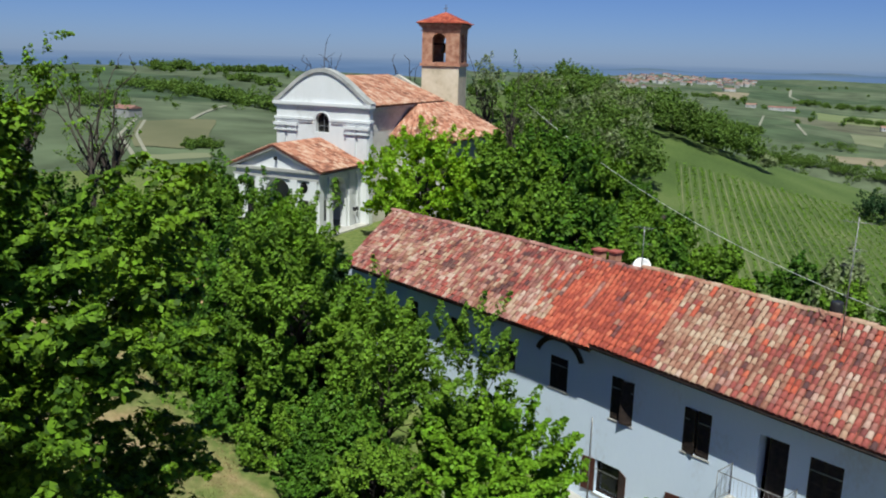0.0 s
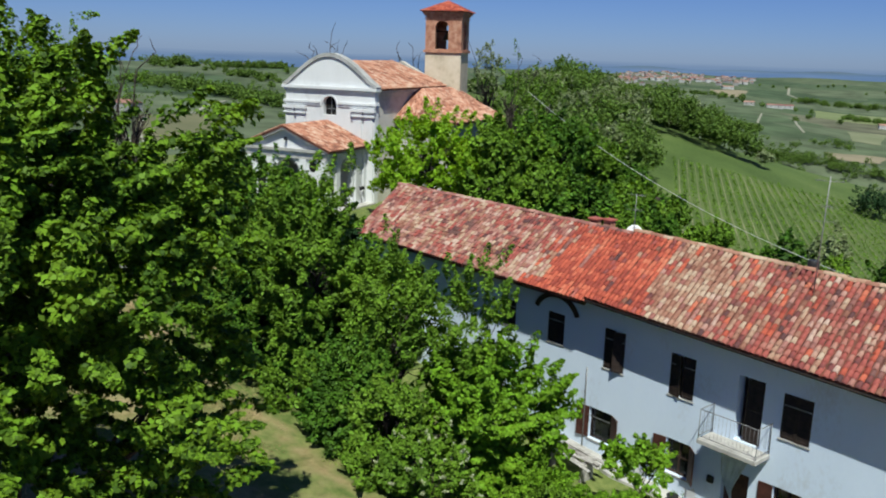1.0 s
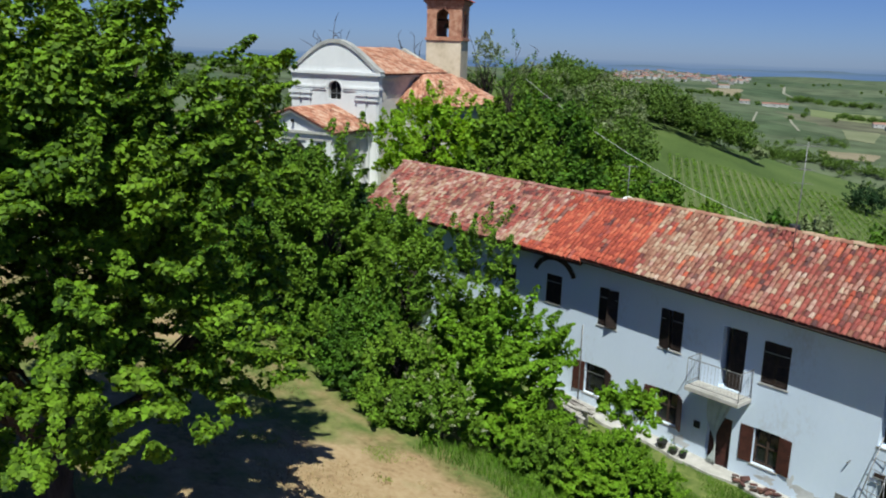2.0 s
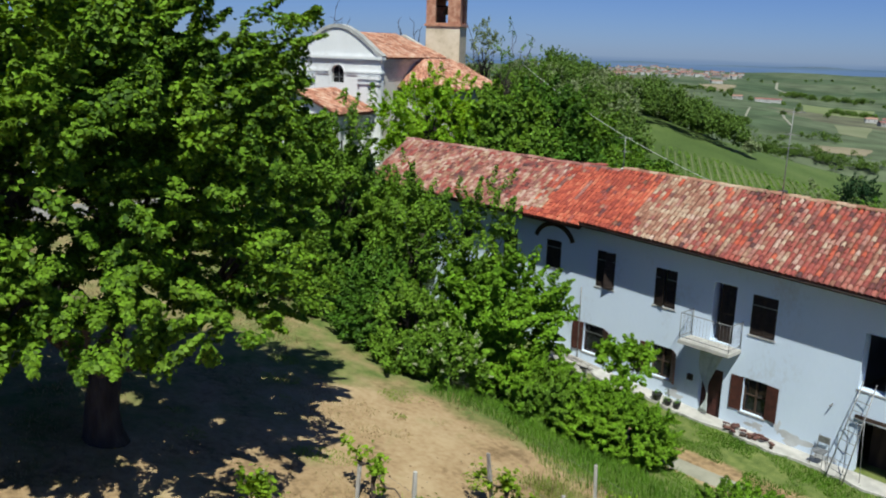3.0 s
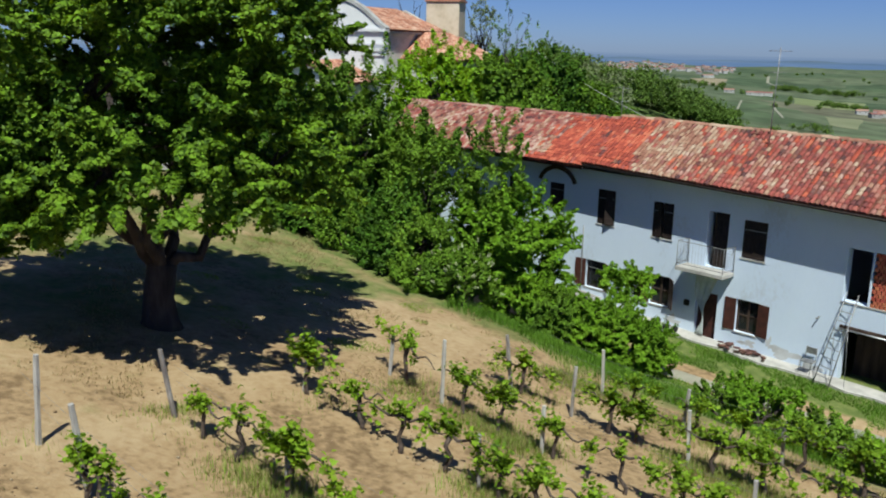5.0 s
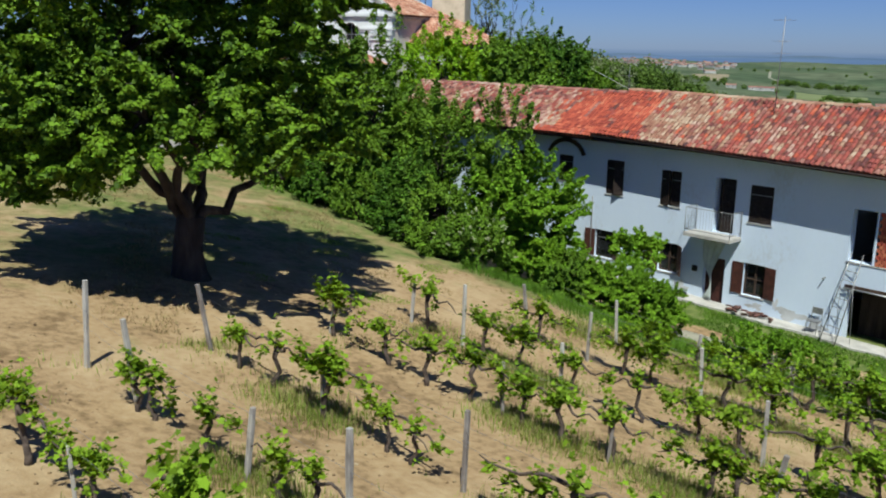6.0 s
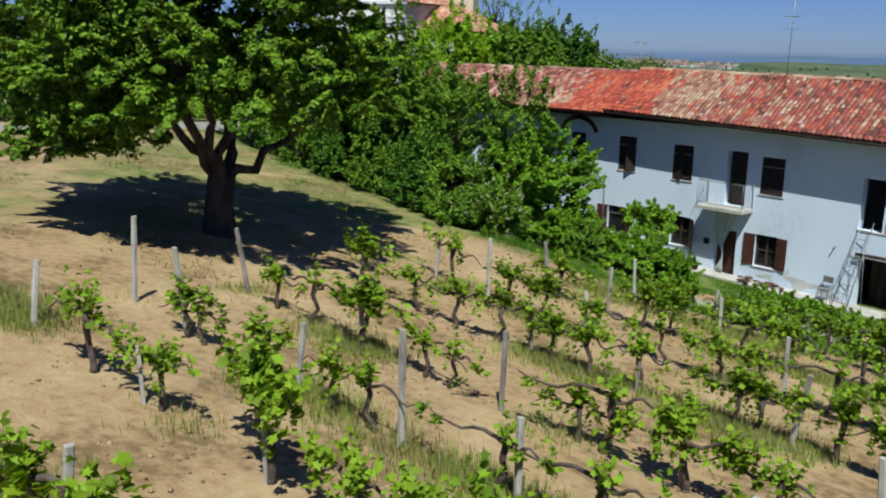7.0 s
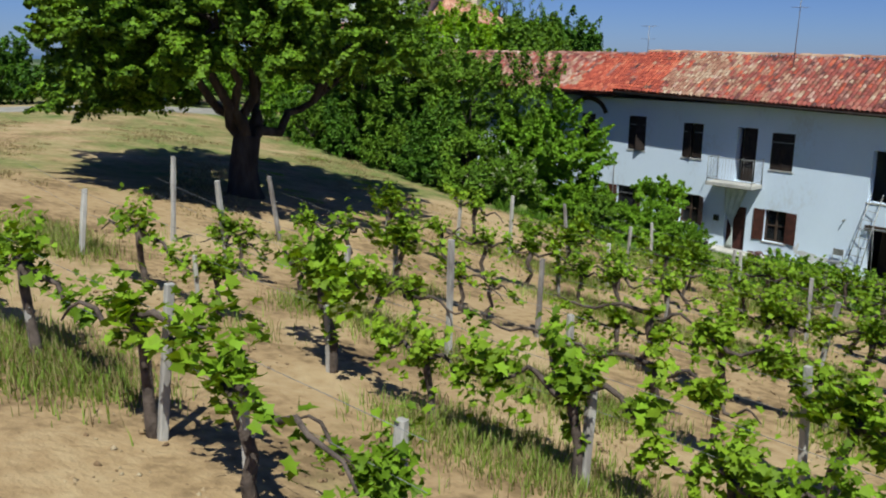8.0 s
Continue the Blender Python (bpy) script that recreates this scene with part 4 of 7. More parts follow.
def board_stack():
    """Old grey boards lying askew on low trestles by the wall."""
    b = thing("board_stack", -16.8, 20.5, high(-16.8, 20.5), "heap of old grey boards on low trestles", "boards")
    g = np.random.default_rng(17)
    for px in (-0.75, 0.75):
        part("trestle", new_box(px - 0.05, px + 0.05, -0.35, 0.35, -0.05, 0.72, bevel=0.01), M_POST, b)
    for k in range(9):
        m = pose(g.normal() * 0.12, -0.36 + 0.09 * k, 0.75 + 0.035 * (k % 3) + 0.01, g.normal() * 2, 6 + g.normal() * 2.5, g.normal() * 5)
        part("board", new_box(-1.15, 1.15, -0.075, 0.075, -0.014, 0.014, m), M_POST, b)


board_stack()


def flower_pot(x, y, r, h, mat, label):
    p = thing("flower_pot", x, y, high(x, y) + 0.1, label, "flower pot", "pots by the wall")
    bm = new_tube([(0, 0, 0), (0, 0, h * 0.85), (0, 0, h)], [r * 0.7, r, r * 1.1], 12)
    part("pot", bm, mat, p)
    g = np.random.default_rng(int(abs(x) * 100))
    for k in range(5):
        cl = g.normal(size=(1, 3)) * np.array([r * 0.5, r * 0.5, 0.03]) + np.array([0, 0, h + 0.06])
        pos, nor, sz = foliage(g, cl, np.array([[0, 0, 1.0]]), 14, 0.10, 0.06)
        v, f = leaf_arrays(g, pos, nor, sz)
        tagged(raw("shoot", v, f, L_DARK, p), kind="stuff")


for args in ((-13.15, 21.75, 0.2, 0.28, M_BLACK, "dark tub with low plants"), (-12.6, 21.7, 0.17, 0.2, M_BLACK, "low dark planter by the wall"), (-12.2, 21.72, 0.15, 0.22, M_BLACK, "low dark planter by the wall")):
    flower_pot(*args)


def brick_heap(x, y, n, seed):
    """Old bricks and tiles thrown down flat beside the wall."""
    b = thing("brick_heap", x, y, high(x, y) + 0.11, "low heap of old dark bricks beside the front door", "bricks")
    g = np.random.default_rng(seed)
    for k in range(n):
        m = pose(g.normal() * 0.30, g.normal() * 0.09, 0.035 + 0.062 * (k % 3), g.normal() * 7, g.normal() * 7, g.uniform(0, 180))
        part("brick", new_box(-0.125, 0.125, -0.06, 0.06, -0.032, 0.032, m, bevel=0.008), M_HEAP if k % 3 else M_OLDWOOD, b)


brick_heap(-9.9, 21.9, 12, 3)
brick_heap(-8.85, 21.85, 15, 4)


def plaster_patch(x, z, w, h, seed):
    """A ragged patch of bare grey render where the whitewash has come off."""
    g = np.random.default_rng(seed)
    a = np.linspace(0, 2 * math.pi, 22)[:-1]
    r = 0.75 + 0.22 * np.sin(3 * a + seed) + 0.16 * g.normal(size=21)
    ring = [(x + w * q * math.cos(t), max(0.06 + high(x, FACE), z + h * q * math.sin(t))) for t, q in zip(a, r)]
    hpart("bare_patch", prism(bmesh.new(), ring, FACE - 0.004, FACE - 0.0005), M_PATCH, label="patch of bare grey render")


for args in ((-7.7, 0.30, 0.75, 0.30, 1), (-6.6, 0.12, 0.5, 0.25, 2), (-12.75, 0.42, 0.42, 0.30, 3), (-9.2, 0.30, 0.42, 0.18, 4), (-8.35, 0.55, 0.16, 0.3, 5), (-15.2, 0.45, 0.5, 0.3, 6)):
    plaster_patch(*args)

# ---- church ----
CX, CY, CZ = -48.2, 33.3, 4.6
church = thing("church", CX, CY, CZ, "small white baroque country church with arched porch and tiled roofs", "church", rz=23)


def cpart(name, bm, mat, parent=None, label=""):
    bmesh.ops.recalc_face_normals(bm, faces=bm.faces)
    return part(name, bm, mat, parent or church, label)


def arched_wall(bm, x0, x1, z0, z1, y, thick, cx, half, spring, m=None, foot=None):
    """A wall in xz with one round-headed opening; foot: the opening's lower edge, when it is a window."""
    def quad(pts):
        for yy in (y, y + thick):
            q = [bm.verts.new((px, yy, pz)) for px, pz in pts]
            if m is not None:
                for p in q:
                    p.co = m @ p.co
            bm.faces.new(q)
    quad([(x0, z0), (cx - half, z0), (cx - half, z1), (x0, z1)])
    quad([(cx + half, z0), (x1, z0), (x1, z1), (cx + half, z1)])
    if foot is not None:
        quad([(cx - half, z0), (cx + half, z0), (cx + half, foot), (cx - half, foot)])
    n = 14
    arc = [(cx - half * math.cos(math.pi * k / n), spring + half * math.sin(math.pi * k / n)) for k in range(n + 1)]
    for a, b in zip(arc, arc[1:]):
        quad([a, b, (b[0], z1), (a[0], z1)])
    low = z0 if foot is None else foot
    ring = [(cx - half, low)] + arc + [(cx + half, low)] + ([(cx - half, low)] if foot is not None else [])
    for a, b in list(zip(ring, ring[1:])) + [((x0, z0), (x0, z1)), ((x0, z1), (x1, z1)), ((x1, z1), (x1, z0))]:
        q = [bm.verts.new(v) for v in ((a[0], y, a[1]), (a[0], y + thick, a[1]), (b[0], y + thick, b[1]), (b[0], y, b[1]))]
        if m is not None:
            for p in q:
                p.co = m @ p.co
        bm.faces.new(q)
    bmesh.ops.remove_doubles(bm, verts=bm.verts, dist=1e-4)
    return bm


FX0, FX1, FM = -6.65, 1.0, -2.83          # facade from left to right, its middle
NAVE_END, EAVE, TOP = 10.6, 8.15, 10.35
# facade wall with its window, and the curved gable above
cpart("facade", arched_wall(bmesh.new(), FX0, FX1, 0, EAVE, 0, 0.5, FM + 0.05, 0.55, 6.95, foot=6.15), M_CHURCH, label="white plastered facade")
swell = lambda u: (0.5 * (1 + math.cos(math.pi * min(1.0, abs(u))))) ** 0.6  # noqa: E731
gab = [(FX0, EAVE)] + [(FM + (FX1 - FM) * 0.98 * u, EAVE + 0.06 + (TOP - EAVE - 0.06) * swell(u)) for u in np.linspace(-1, 1, 21)] + [(FX1, EAVE)]
cpart("curved_gable", prism(bmesh.new(), gab, 0.0, 0.5), M_CHURCH)
rim = bmesh.new()
arcs = [(FM + (FX1 + 0.26 - FM) * u, EAVE + 0.12 + (TOP - EAVE + 0.06) * swell(u)) for u in np.linspace(-1, 1, 25)]
inner = [(FM + (FX1 - 0.02 - FM) * u, EAVE + 0.02 + (TOP - EAVE - 0.10) * swell(u)) for u in np.linspace(-1, 1, 25)]
for a, b, c, d in zip(arcs, arcs[1:], inner, inner[1:]):
    prism(rim, [a, b, d, c], -0.12, 0.55)
cpart("gable_moulding", rim, surface("stained_moulding", [(0.25, (0.26, 0.26, 0.25)), (0.7, (0.48, 0.48, 0.47))], scale=1.2, bump=0.2, bump_scale=14), label="weathered grey curved moulding")
bm = bmesh.new()
for z0, z1, out in ((EAVE - 0.18, EAVE + 0.04, 0.22), (EAVE - 0.34, EAVE - 0.19, 0.12)):
    box(bm, FX0 - out, FX1 + out, -out, 0.5, z0, z1)
for z0, z1, out in ((EAVE - 1.20, EAVE - 1.03, 0.14), (EAVE - 1.36, EAVE - 1.21, 0.08)):
    box(bm, FX0 - out, FM - 0.72, -out, 0.4, z0, z1)
    box(bm, FM + 0.82, FX1 + out, -out, 0.4, z0, z1)
cpart("cornice", bm, M_CHURCH)
for px in (FX0 + 0.05, FX0 + 1.0, FX1 - 0.8, FX1 - 1.75):
    w = 0.72
    pil = cpart("pilaster", new_box(px, px + w, -0.13, 0.0, 0, EAVE - 1.43), M_CHURCH)
    bm = bmesh.new()
    for z0, z1, out in ((EAVE - 2.0, EAVE - 1.88, 0.12), (EAVE - 1.87, EAVE - 1.66, 0.05), (EAVE - 1.65, EAVE - 1.44, 0.16)):
        box(bm, px - out, px + w + out, -0.13 - out, -0.002, z0, z1)
    cpart("capital", bm, M_CHURCH, pil)
# window surround and grille
bm = bmesh.new()
wc, n = FM + 0.05, 14
arc = [(wc - 0.66 * math.cos(math.pi * k / n), 6.95 + 0.66 * math.sin(math.pi * k / n)) for k in range(n + 1)]
arc2 = [(wc - 0.56 * math.cos(math.pi * k / n), 6.95 + 0.56 * math.sin(math.pi * k / n)) for k in range(n + 1)]
for a, b, c, d in zip(arc, arc[1:], arc2, arc2[1:]):
    prism(bm, [a, b, d, c], -0.05, 0.02)
win = cpart("window", bm, M_CHURCH)
cpart("glass", new_box(wc - 0.52, wc + 0.52, 0.30, 0.33, 6.1, 7.55), M_DARK, win)
cpart("bars", box(box(bmesh.new(), wc - 0.02, wc + 0.02, 0.22, 0.26, 6.15, 7.5), wc - 0.52, wc + 0.52, 0.225, 0.255, 6.55, 6.6), M_IRON, win)
# nave walls and roof
bm = bmesh.new()
box(bm, FX0 + 0.1, FX0 + 0.55, 0.5, NAVE_END, 0, EAVE)
box(bm, FX1 - 0.55, FX1 - 0.1, 0.5, NAVE_END, 0, EAVE)
box(bm, FX0 + 0.1, FX1 - 0.1, NAVE_END, NAVE_END + 0.45, 0, EAVE)
cpart("nave_wall", bm, M_OLDWALL, label="unpainted grey-brown nave wall")
cpart("nave_gable", prism(bmesh.new(), [(FX0 + 0.1, EAVE), (FX1 - 0.1, EAVE), (FM, 10.0)], NAVE_END - 0.02, NAVE_END + 0.43), M_OLDWALL)
bm = bmesh.new()
box(bm, FX1 - 0.1, FX1 + 0.18, 0.5, NAVE_END, EAVE - 0.3, EAVE - 0.02)
box(bm, FX0 - 0.18, FX0 + 0.1, 0.5, NAVE_END, EAVE - 0.3, EAVE - 0.02)
cpart("eave_cornice", bm, M_STONEGREY)


def tiled_slope(name, e0, e1, r0, r1, rng, parent, step=0.24, course=0.32):
    ob = cpart(name, slab([e0, e1, r1, r0], 0.12), M_PAN, label="weathered terracotta tile roof")
    g, _ = lay_tiles(rng, e0, e1, r0, r1, lambda r, x, t: "a", step, course)
    for arr in g.values():
        f = (TF[None] + len(TV) * np.arange(len(arr))[:, None, None]).reshape(-1, 4)
        tagged(raw("roof_tiles", arr.reshape(-1, 3), f, M_TILE_CH, ob), kind="stuff")
    return ob


rng = np.random.default_rng(5)
RZ = 9.95
tiled_slope("nave_roof", (FX1 + 0.3, 0.45, EAVE), (FX1 + 0.3, NAVE_END + 0.6, EAVE), (FM, 0.45, RZ), (FM, NAVE_END - 1.6, RZ), rng, church)
tiled_slope("nave_roof", (FX0 - 0.3, NAVE_END + 0.6, EAVE), (FX0 - 0.3, 0.45, EAVE), (FM, NAVE_END - 1.6, RZ), (FM, 0.45, RZ), rng, church)
tiled_slope("nave_hip", (FX1 + 0.3, NAVE_END + 0.6, EAVE), (FX0 - 0.3, NAVE_END + 0.6, EAVE), (FM + 0.1, NAVE_END - 1.6, RZ), (FM - 0.1, NAVE_END - 1.6, RZ), rng, church)
# porch
PX0, PX1, PY, PE = -6.25, 0.30, -5.1, 4.1
PM = (PX0 + PX1) / 2
porch = cpart("porch", arched_wall(bmesh.new(), PX0, PX1, 0, PE, PY, 0.5, PM + 0.15, 1.02, 2.5), M_CHURCH, label="arched porch with a triangular pediment")
side = Matrix.Translation((PX1, 0, 0)) @ Matrix.Rotation(radians(90), 4, "Z")
cpart("porch_side", arched_wall(bmesh.new(), PY + 0.5, -0.02, 0, PE, 0, 0.45, -2.55, 0.78, 2.75, side), M_CHURCH, porch)
side = Matrix.Translation((PX0 + 0.45, 0, 0)) @ Matrix.Rotation(radians(90), 4, "Z")
cpart("porch_side", arched_wall(bmesh.new(), PY + 0.5, -0.02, 0, PE, 0, 0.45, -2.55, 0.78, 2.75, side), M_CHURCH, porch)
APEX = 5.6
cpart("pediment", prism(bmesh.new(), [(PX0, PE), (PX1, PE), (PM, APEX - 0.1)], PY + 0.02, PY + 0.4), M_CHURCH, porch)
bm = bmesh.new()
box(bm, PX0 - 0.28, PX1 + 0.28, PY - 0.25, PY + 0.3, PE - 0.08, PE + 0.10)
box(bm, PX0 - 0.12, PX1 + 0.12, PY - 0.12, PY + 0.2, PE - 0.55, PE - 0.40)
for sx in (PX0 - 0.4, PX1 + 0.4):
    prism(bm, [(sx, PE + 0.10), (PM, APEX + 0.08), (PM, APEX - 0.14), (sx, PE - 0.10)], PY - 0.3, PY + 0.05)
cpart("raking_cornice", bm, M_STONEGREY, porch)
for px in (PX0, PX0 + 1.75, PM + 1.2, PX1 - 0.55):
    cpart("pilaster", new_box(px, px + 0.55, PY - 0.14, PY, 0, PE - 0.56), M_CHURCH, porch)
for py, wide in ((PY + 0.0, 0.5), (-4.02, 0.45), (-1.55, 0.4), (-0.5, 0.48)):
    cpart("pilaster", new_box(PX1 + 0.002, PX1 + 0.13, py, py + wide, 0, PE - 0.3), M_CHURCH, porch)
cpart("cornice", new_box(PX1 + 0.002, PX1 + 0.2, PY - 0.1, -0.02, PE - 0.298, PE - 0.14), M_CHURCH, porch)
# no recess here: a near-black plate paints the niche's shade
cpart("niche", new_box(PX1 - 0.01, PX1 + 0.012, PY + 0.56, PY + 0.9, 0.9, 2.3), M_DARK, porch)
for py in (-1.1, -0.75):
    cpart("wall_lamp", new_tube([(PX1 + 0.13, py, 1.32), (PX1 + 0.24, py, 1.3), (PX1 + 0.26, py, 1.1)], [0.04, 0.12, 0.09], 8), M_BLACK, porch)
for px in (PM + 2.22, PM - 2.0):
    # niches and ovals are flat plates with their inner shade as colour
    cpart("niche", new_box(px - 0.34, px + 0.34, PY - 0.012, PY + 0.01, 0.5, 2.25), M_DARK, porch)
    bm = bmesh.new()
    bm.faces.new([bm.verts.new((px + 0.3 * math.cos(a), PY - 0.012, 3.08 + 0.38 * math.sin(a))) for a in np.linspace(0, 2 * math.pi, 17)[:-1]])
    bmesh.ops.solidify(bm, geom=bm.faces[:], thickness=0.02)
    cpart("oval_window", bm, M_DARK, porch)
cpart("lamp_bracket", new_box(PM + 0.05, PM + 0.2, PY - 0.28, PY - 0.1, 4.72, 4.95), M_BLACK, porch)
tiled_slope("porch_roof", (PX1 + 0.45, PY - 0.35, PE + 0.12), (PX1 + 0.45, 0, PE + 0.12), (PM, PY - 0.35, APEX + 0.12), (PM, 0, APEX + 0.12), rng, church)
tiled_slope("porch_roof", (PX0 - 0.45, 0, PE + 0.12), (PX0 - 0.45, PY - 0.35, PE + 0.12), (PM, 0, APEX + 0.12), (PM, PY - 0.35, APEX + 0.12), rng, church)
cpart("porch_floor", new_box(PX0 - 0.8, PX1 + 0.8, PY - 0.9, 0, -0.3, 0.1), M_CONCRETE, porch)
# sacristy beside the nave
SX0, SX1, SY0, SY1, SE, SR = FX1, 5.7, 3.2, 11.2, 5.9, 8.0
bm = new_box(SX0, SX1, SY0, SY1, 0, SE)
cpart("sacristy_wall", bm, M_OLDWALL)
SMX = 1.05
tiled_slope("sacristy_roof", (SX0 - 0.1, SY0 - 0.35, SE), (SX1 + 0.35, SY0 - 0.35, SE), (SMX, SY0 + 3.2, SR), (SMX + 0.6, SY0 + 3.2, SR), rng, church)
tiled_slope("sacristy_roof", (SX1 + 0.35, SY0 - 0.35, SE), (SX1 + 0.35, SY1 + 0.3, SE), (SMX + 0.6, SY0 + 3.2, SR), (SMX + 0.6, SY1 + 0.3, SR), rng, church)
# bell tower
TW = 2.95
tower = thing("bell_tower", -52.33, 44.62, CZ, "square plastered bell tower with brick belfry and red pyramid roof", "bell tower", rz=36)
TB, TT = 10.75, 13.9
h = TW / 2
tp = lambda name, bm, mat, parent=None, label="": part(name, bm, mat, parent or tower, label)  # noqa: E731
tp("shaft", new_box(-h, h, -h, h, -1, TB, bevel=0.02), surface("tower_render", [(0.25, (0.40, 0.33, 0.24)), (0.5, (0.56, 0.48, 0.36)), (0.8, (0.64, 0.56, 0.45))], scale=0.9, bump=0.3, bump_scale=10, fine=0.5))
tp("string_course", new_box(-h - 0.12, h + 0.12, -h - 0.12, h + 0.12, TB + 0.002, TB + 0.2), M_BRICK)
for k in range(4):
    bm = arched_wall(bmesh.new(), -h + 0.002 * k, h - 0.36, TB + 0.2, TT, -h, 0.35, -0.13, 0.54, TB + 1.95, pose(0, 0, 0, 0, 0, 90 * k), foot=TB + 0.3)
    bmesh.ops.recalc_face_normals(bm, faces=bm.faces)
    tp("belfry_wall", bm, M_BRICK)
for z0, z1, o in ((TB + 2.62, TB + 2.72, 0.06), (TT - 0.3, TT - 0.15, 0.1), (TT - 0.15, TT + 0.05, 0.22)):
    tp("brick_cornice", new_box(-h - o, h + o, -h - o, h + o, z0, z1), M_BRICK)
tp("belfry_floor", new_box(-h + 0.3, h - 0.3, -h + 0.3, h - 0.3, TB + 0.2, TB + 0.3), M_OLDWOOD)
bm = bmesh.new()
q = h + 0.30
base = [bm.verts.new(p) for p in ((-q, -q, TT + 0.06), (q, -q, TT + 0.06), (q, q, TT + 0.06), (-q, q, TT + 0.06))]
low = [bm.verts.new((v.co.x, v.co.y, TT + 0.0)) for v in base]
tip = bm.verts.new((0, 0, TT + 0.85))
for k in range(4):
    bm.faces.new((base[k], base[(k + 1) % 4], tip))
    bm.faces.new((low[k], low[(k + 1) % 4], base[(k + 1) % 4], base[k]))
bm.faces.new(low[::-1])
tr = tp("tower_roof", bm, M_PAN)
for k in range(4):
    m = np.array(pose(0, 0, 0, 0, 0, 90 * k).to_3x3())
    pts = [m @ np.array(p) for p in ((-q, -q, TT + 0.06), (q, -q, TT + 0.06), (-0.05, -0.05, TT + 0.85), (0.05, -0.05, TT + 0.85))]
    g, _ = lay_tiles(rng, *pts, lambda r, x, t: "a", 0.2, 0.34)
    for arr in g.values():
        f = (TF[None] + len(TV) * np.arange(len(arr))[:, None, None]).reshape(-1, 4)
        tagged(raw("roof_tiles", arr.reshape(-1, 3), f, M_TILE_RED, tr), kind="stuff")
tp("cross", box(new_box(-0.03, 0.03, -0.03, 0.03, TT + 0.8, TT + 1.5), -0.18, 0.18, -0.025, 0.025, TT + 1.2, TT + 1.26), M_IRON, label="small iron cross")
bm = new_tube([(0, 0, TB + 1.0), (0, 0, TB + 1.1), (0, 0, TB + 1.45), (0, 0, TB + 1.62)], [0.42, 0.36, 0.24, 0.1], 16)
tp("bell", bm, surface("bronze", [(0.3, (0.10, 0.07, 0.03)), (0.7, (0.2, 0.14, 0.07))], rough=0.5, metal=0.8, bump=0.1), label="dark bronze bell")
tp("bell_beam", new_box(-h + 0.35, h - 0.35, -0.06, 0.06, TB + 1.62, TB + 1.76), M_OLDWOOD)


# ---- trees and shrubs ----
def limb(bm, rng, a, b, r0, r1, sag=0.1, n=6, sides=7):
    a, b = np.array(a, float), np.array(b, float)
    d = b - a
    wob = rng.normal(size=(n, 3)) * np.linalg.norm(d) * 0.035
    pts, rad = [], []
    for k in range(n):
        t = k / (n - 1)
        p = a + d * t + (wob[k] if 0 < k < n - 1 else 0) + np.array([0, 0, np.linalg.norm(d) * sag * math.sin(math.pi * t)])
        pts.append(p), rad.append(r0 + (r1 - r0) * t ** 0.8)
    n0 = len(bm.verts)
    tube(bm, pts, rad, sides, cap=False)
    if n0:
        bm.verts.ensure_lookup_table()
        u, v = bm.verts[n0], bm.verts[n0 + 1]
        bm.faces.new((u, v, min(bm.verts[:n0], key=lambda q: (q.co - u.co).length_squared)))
    return pts


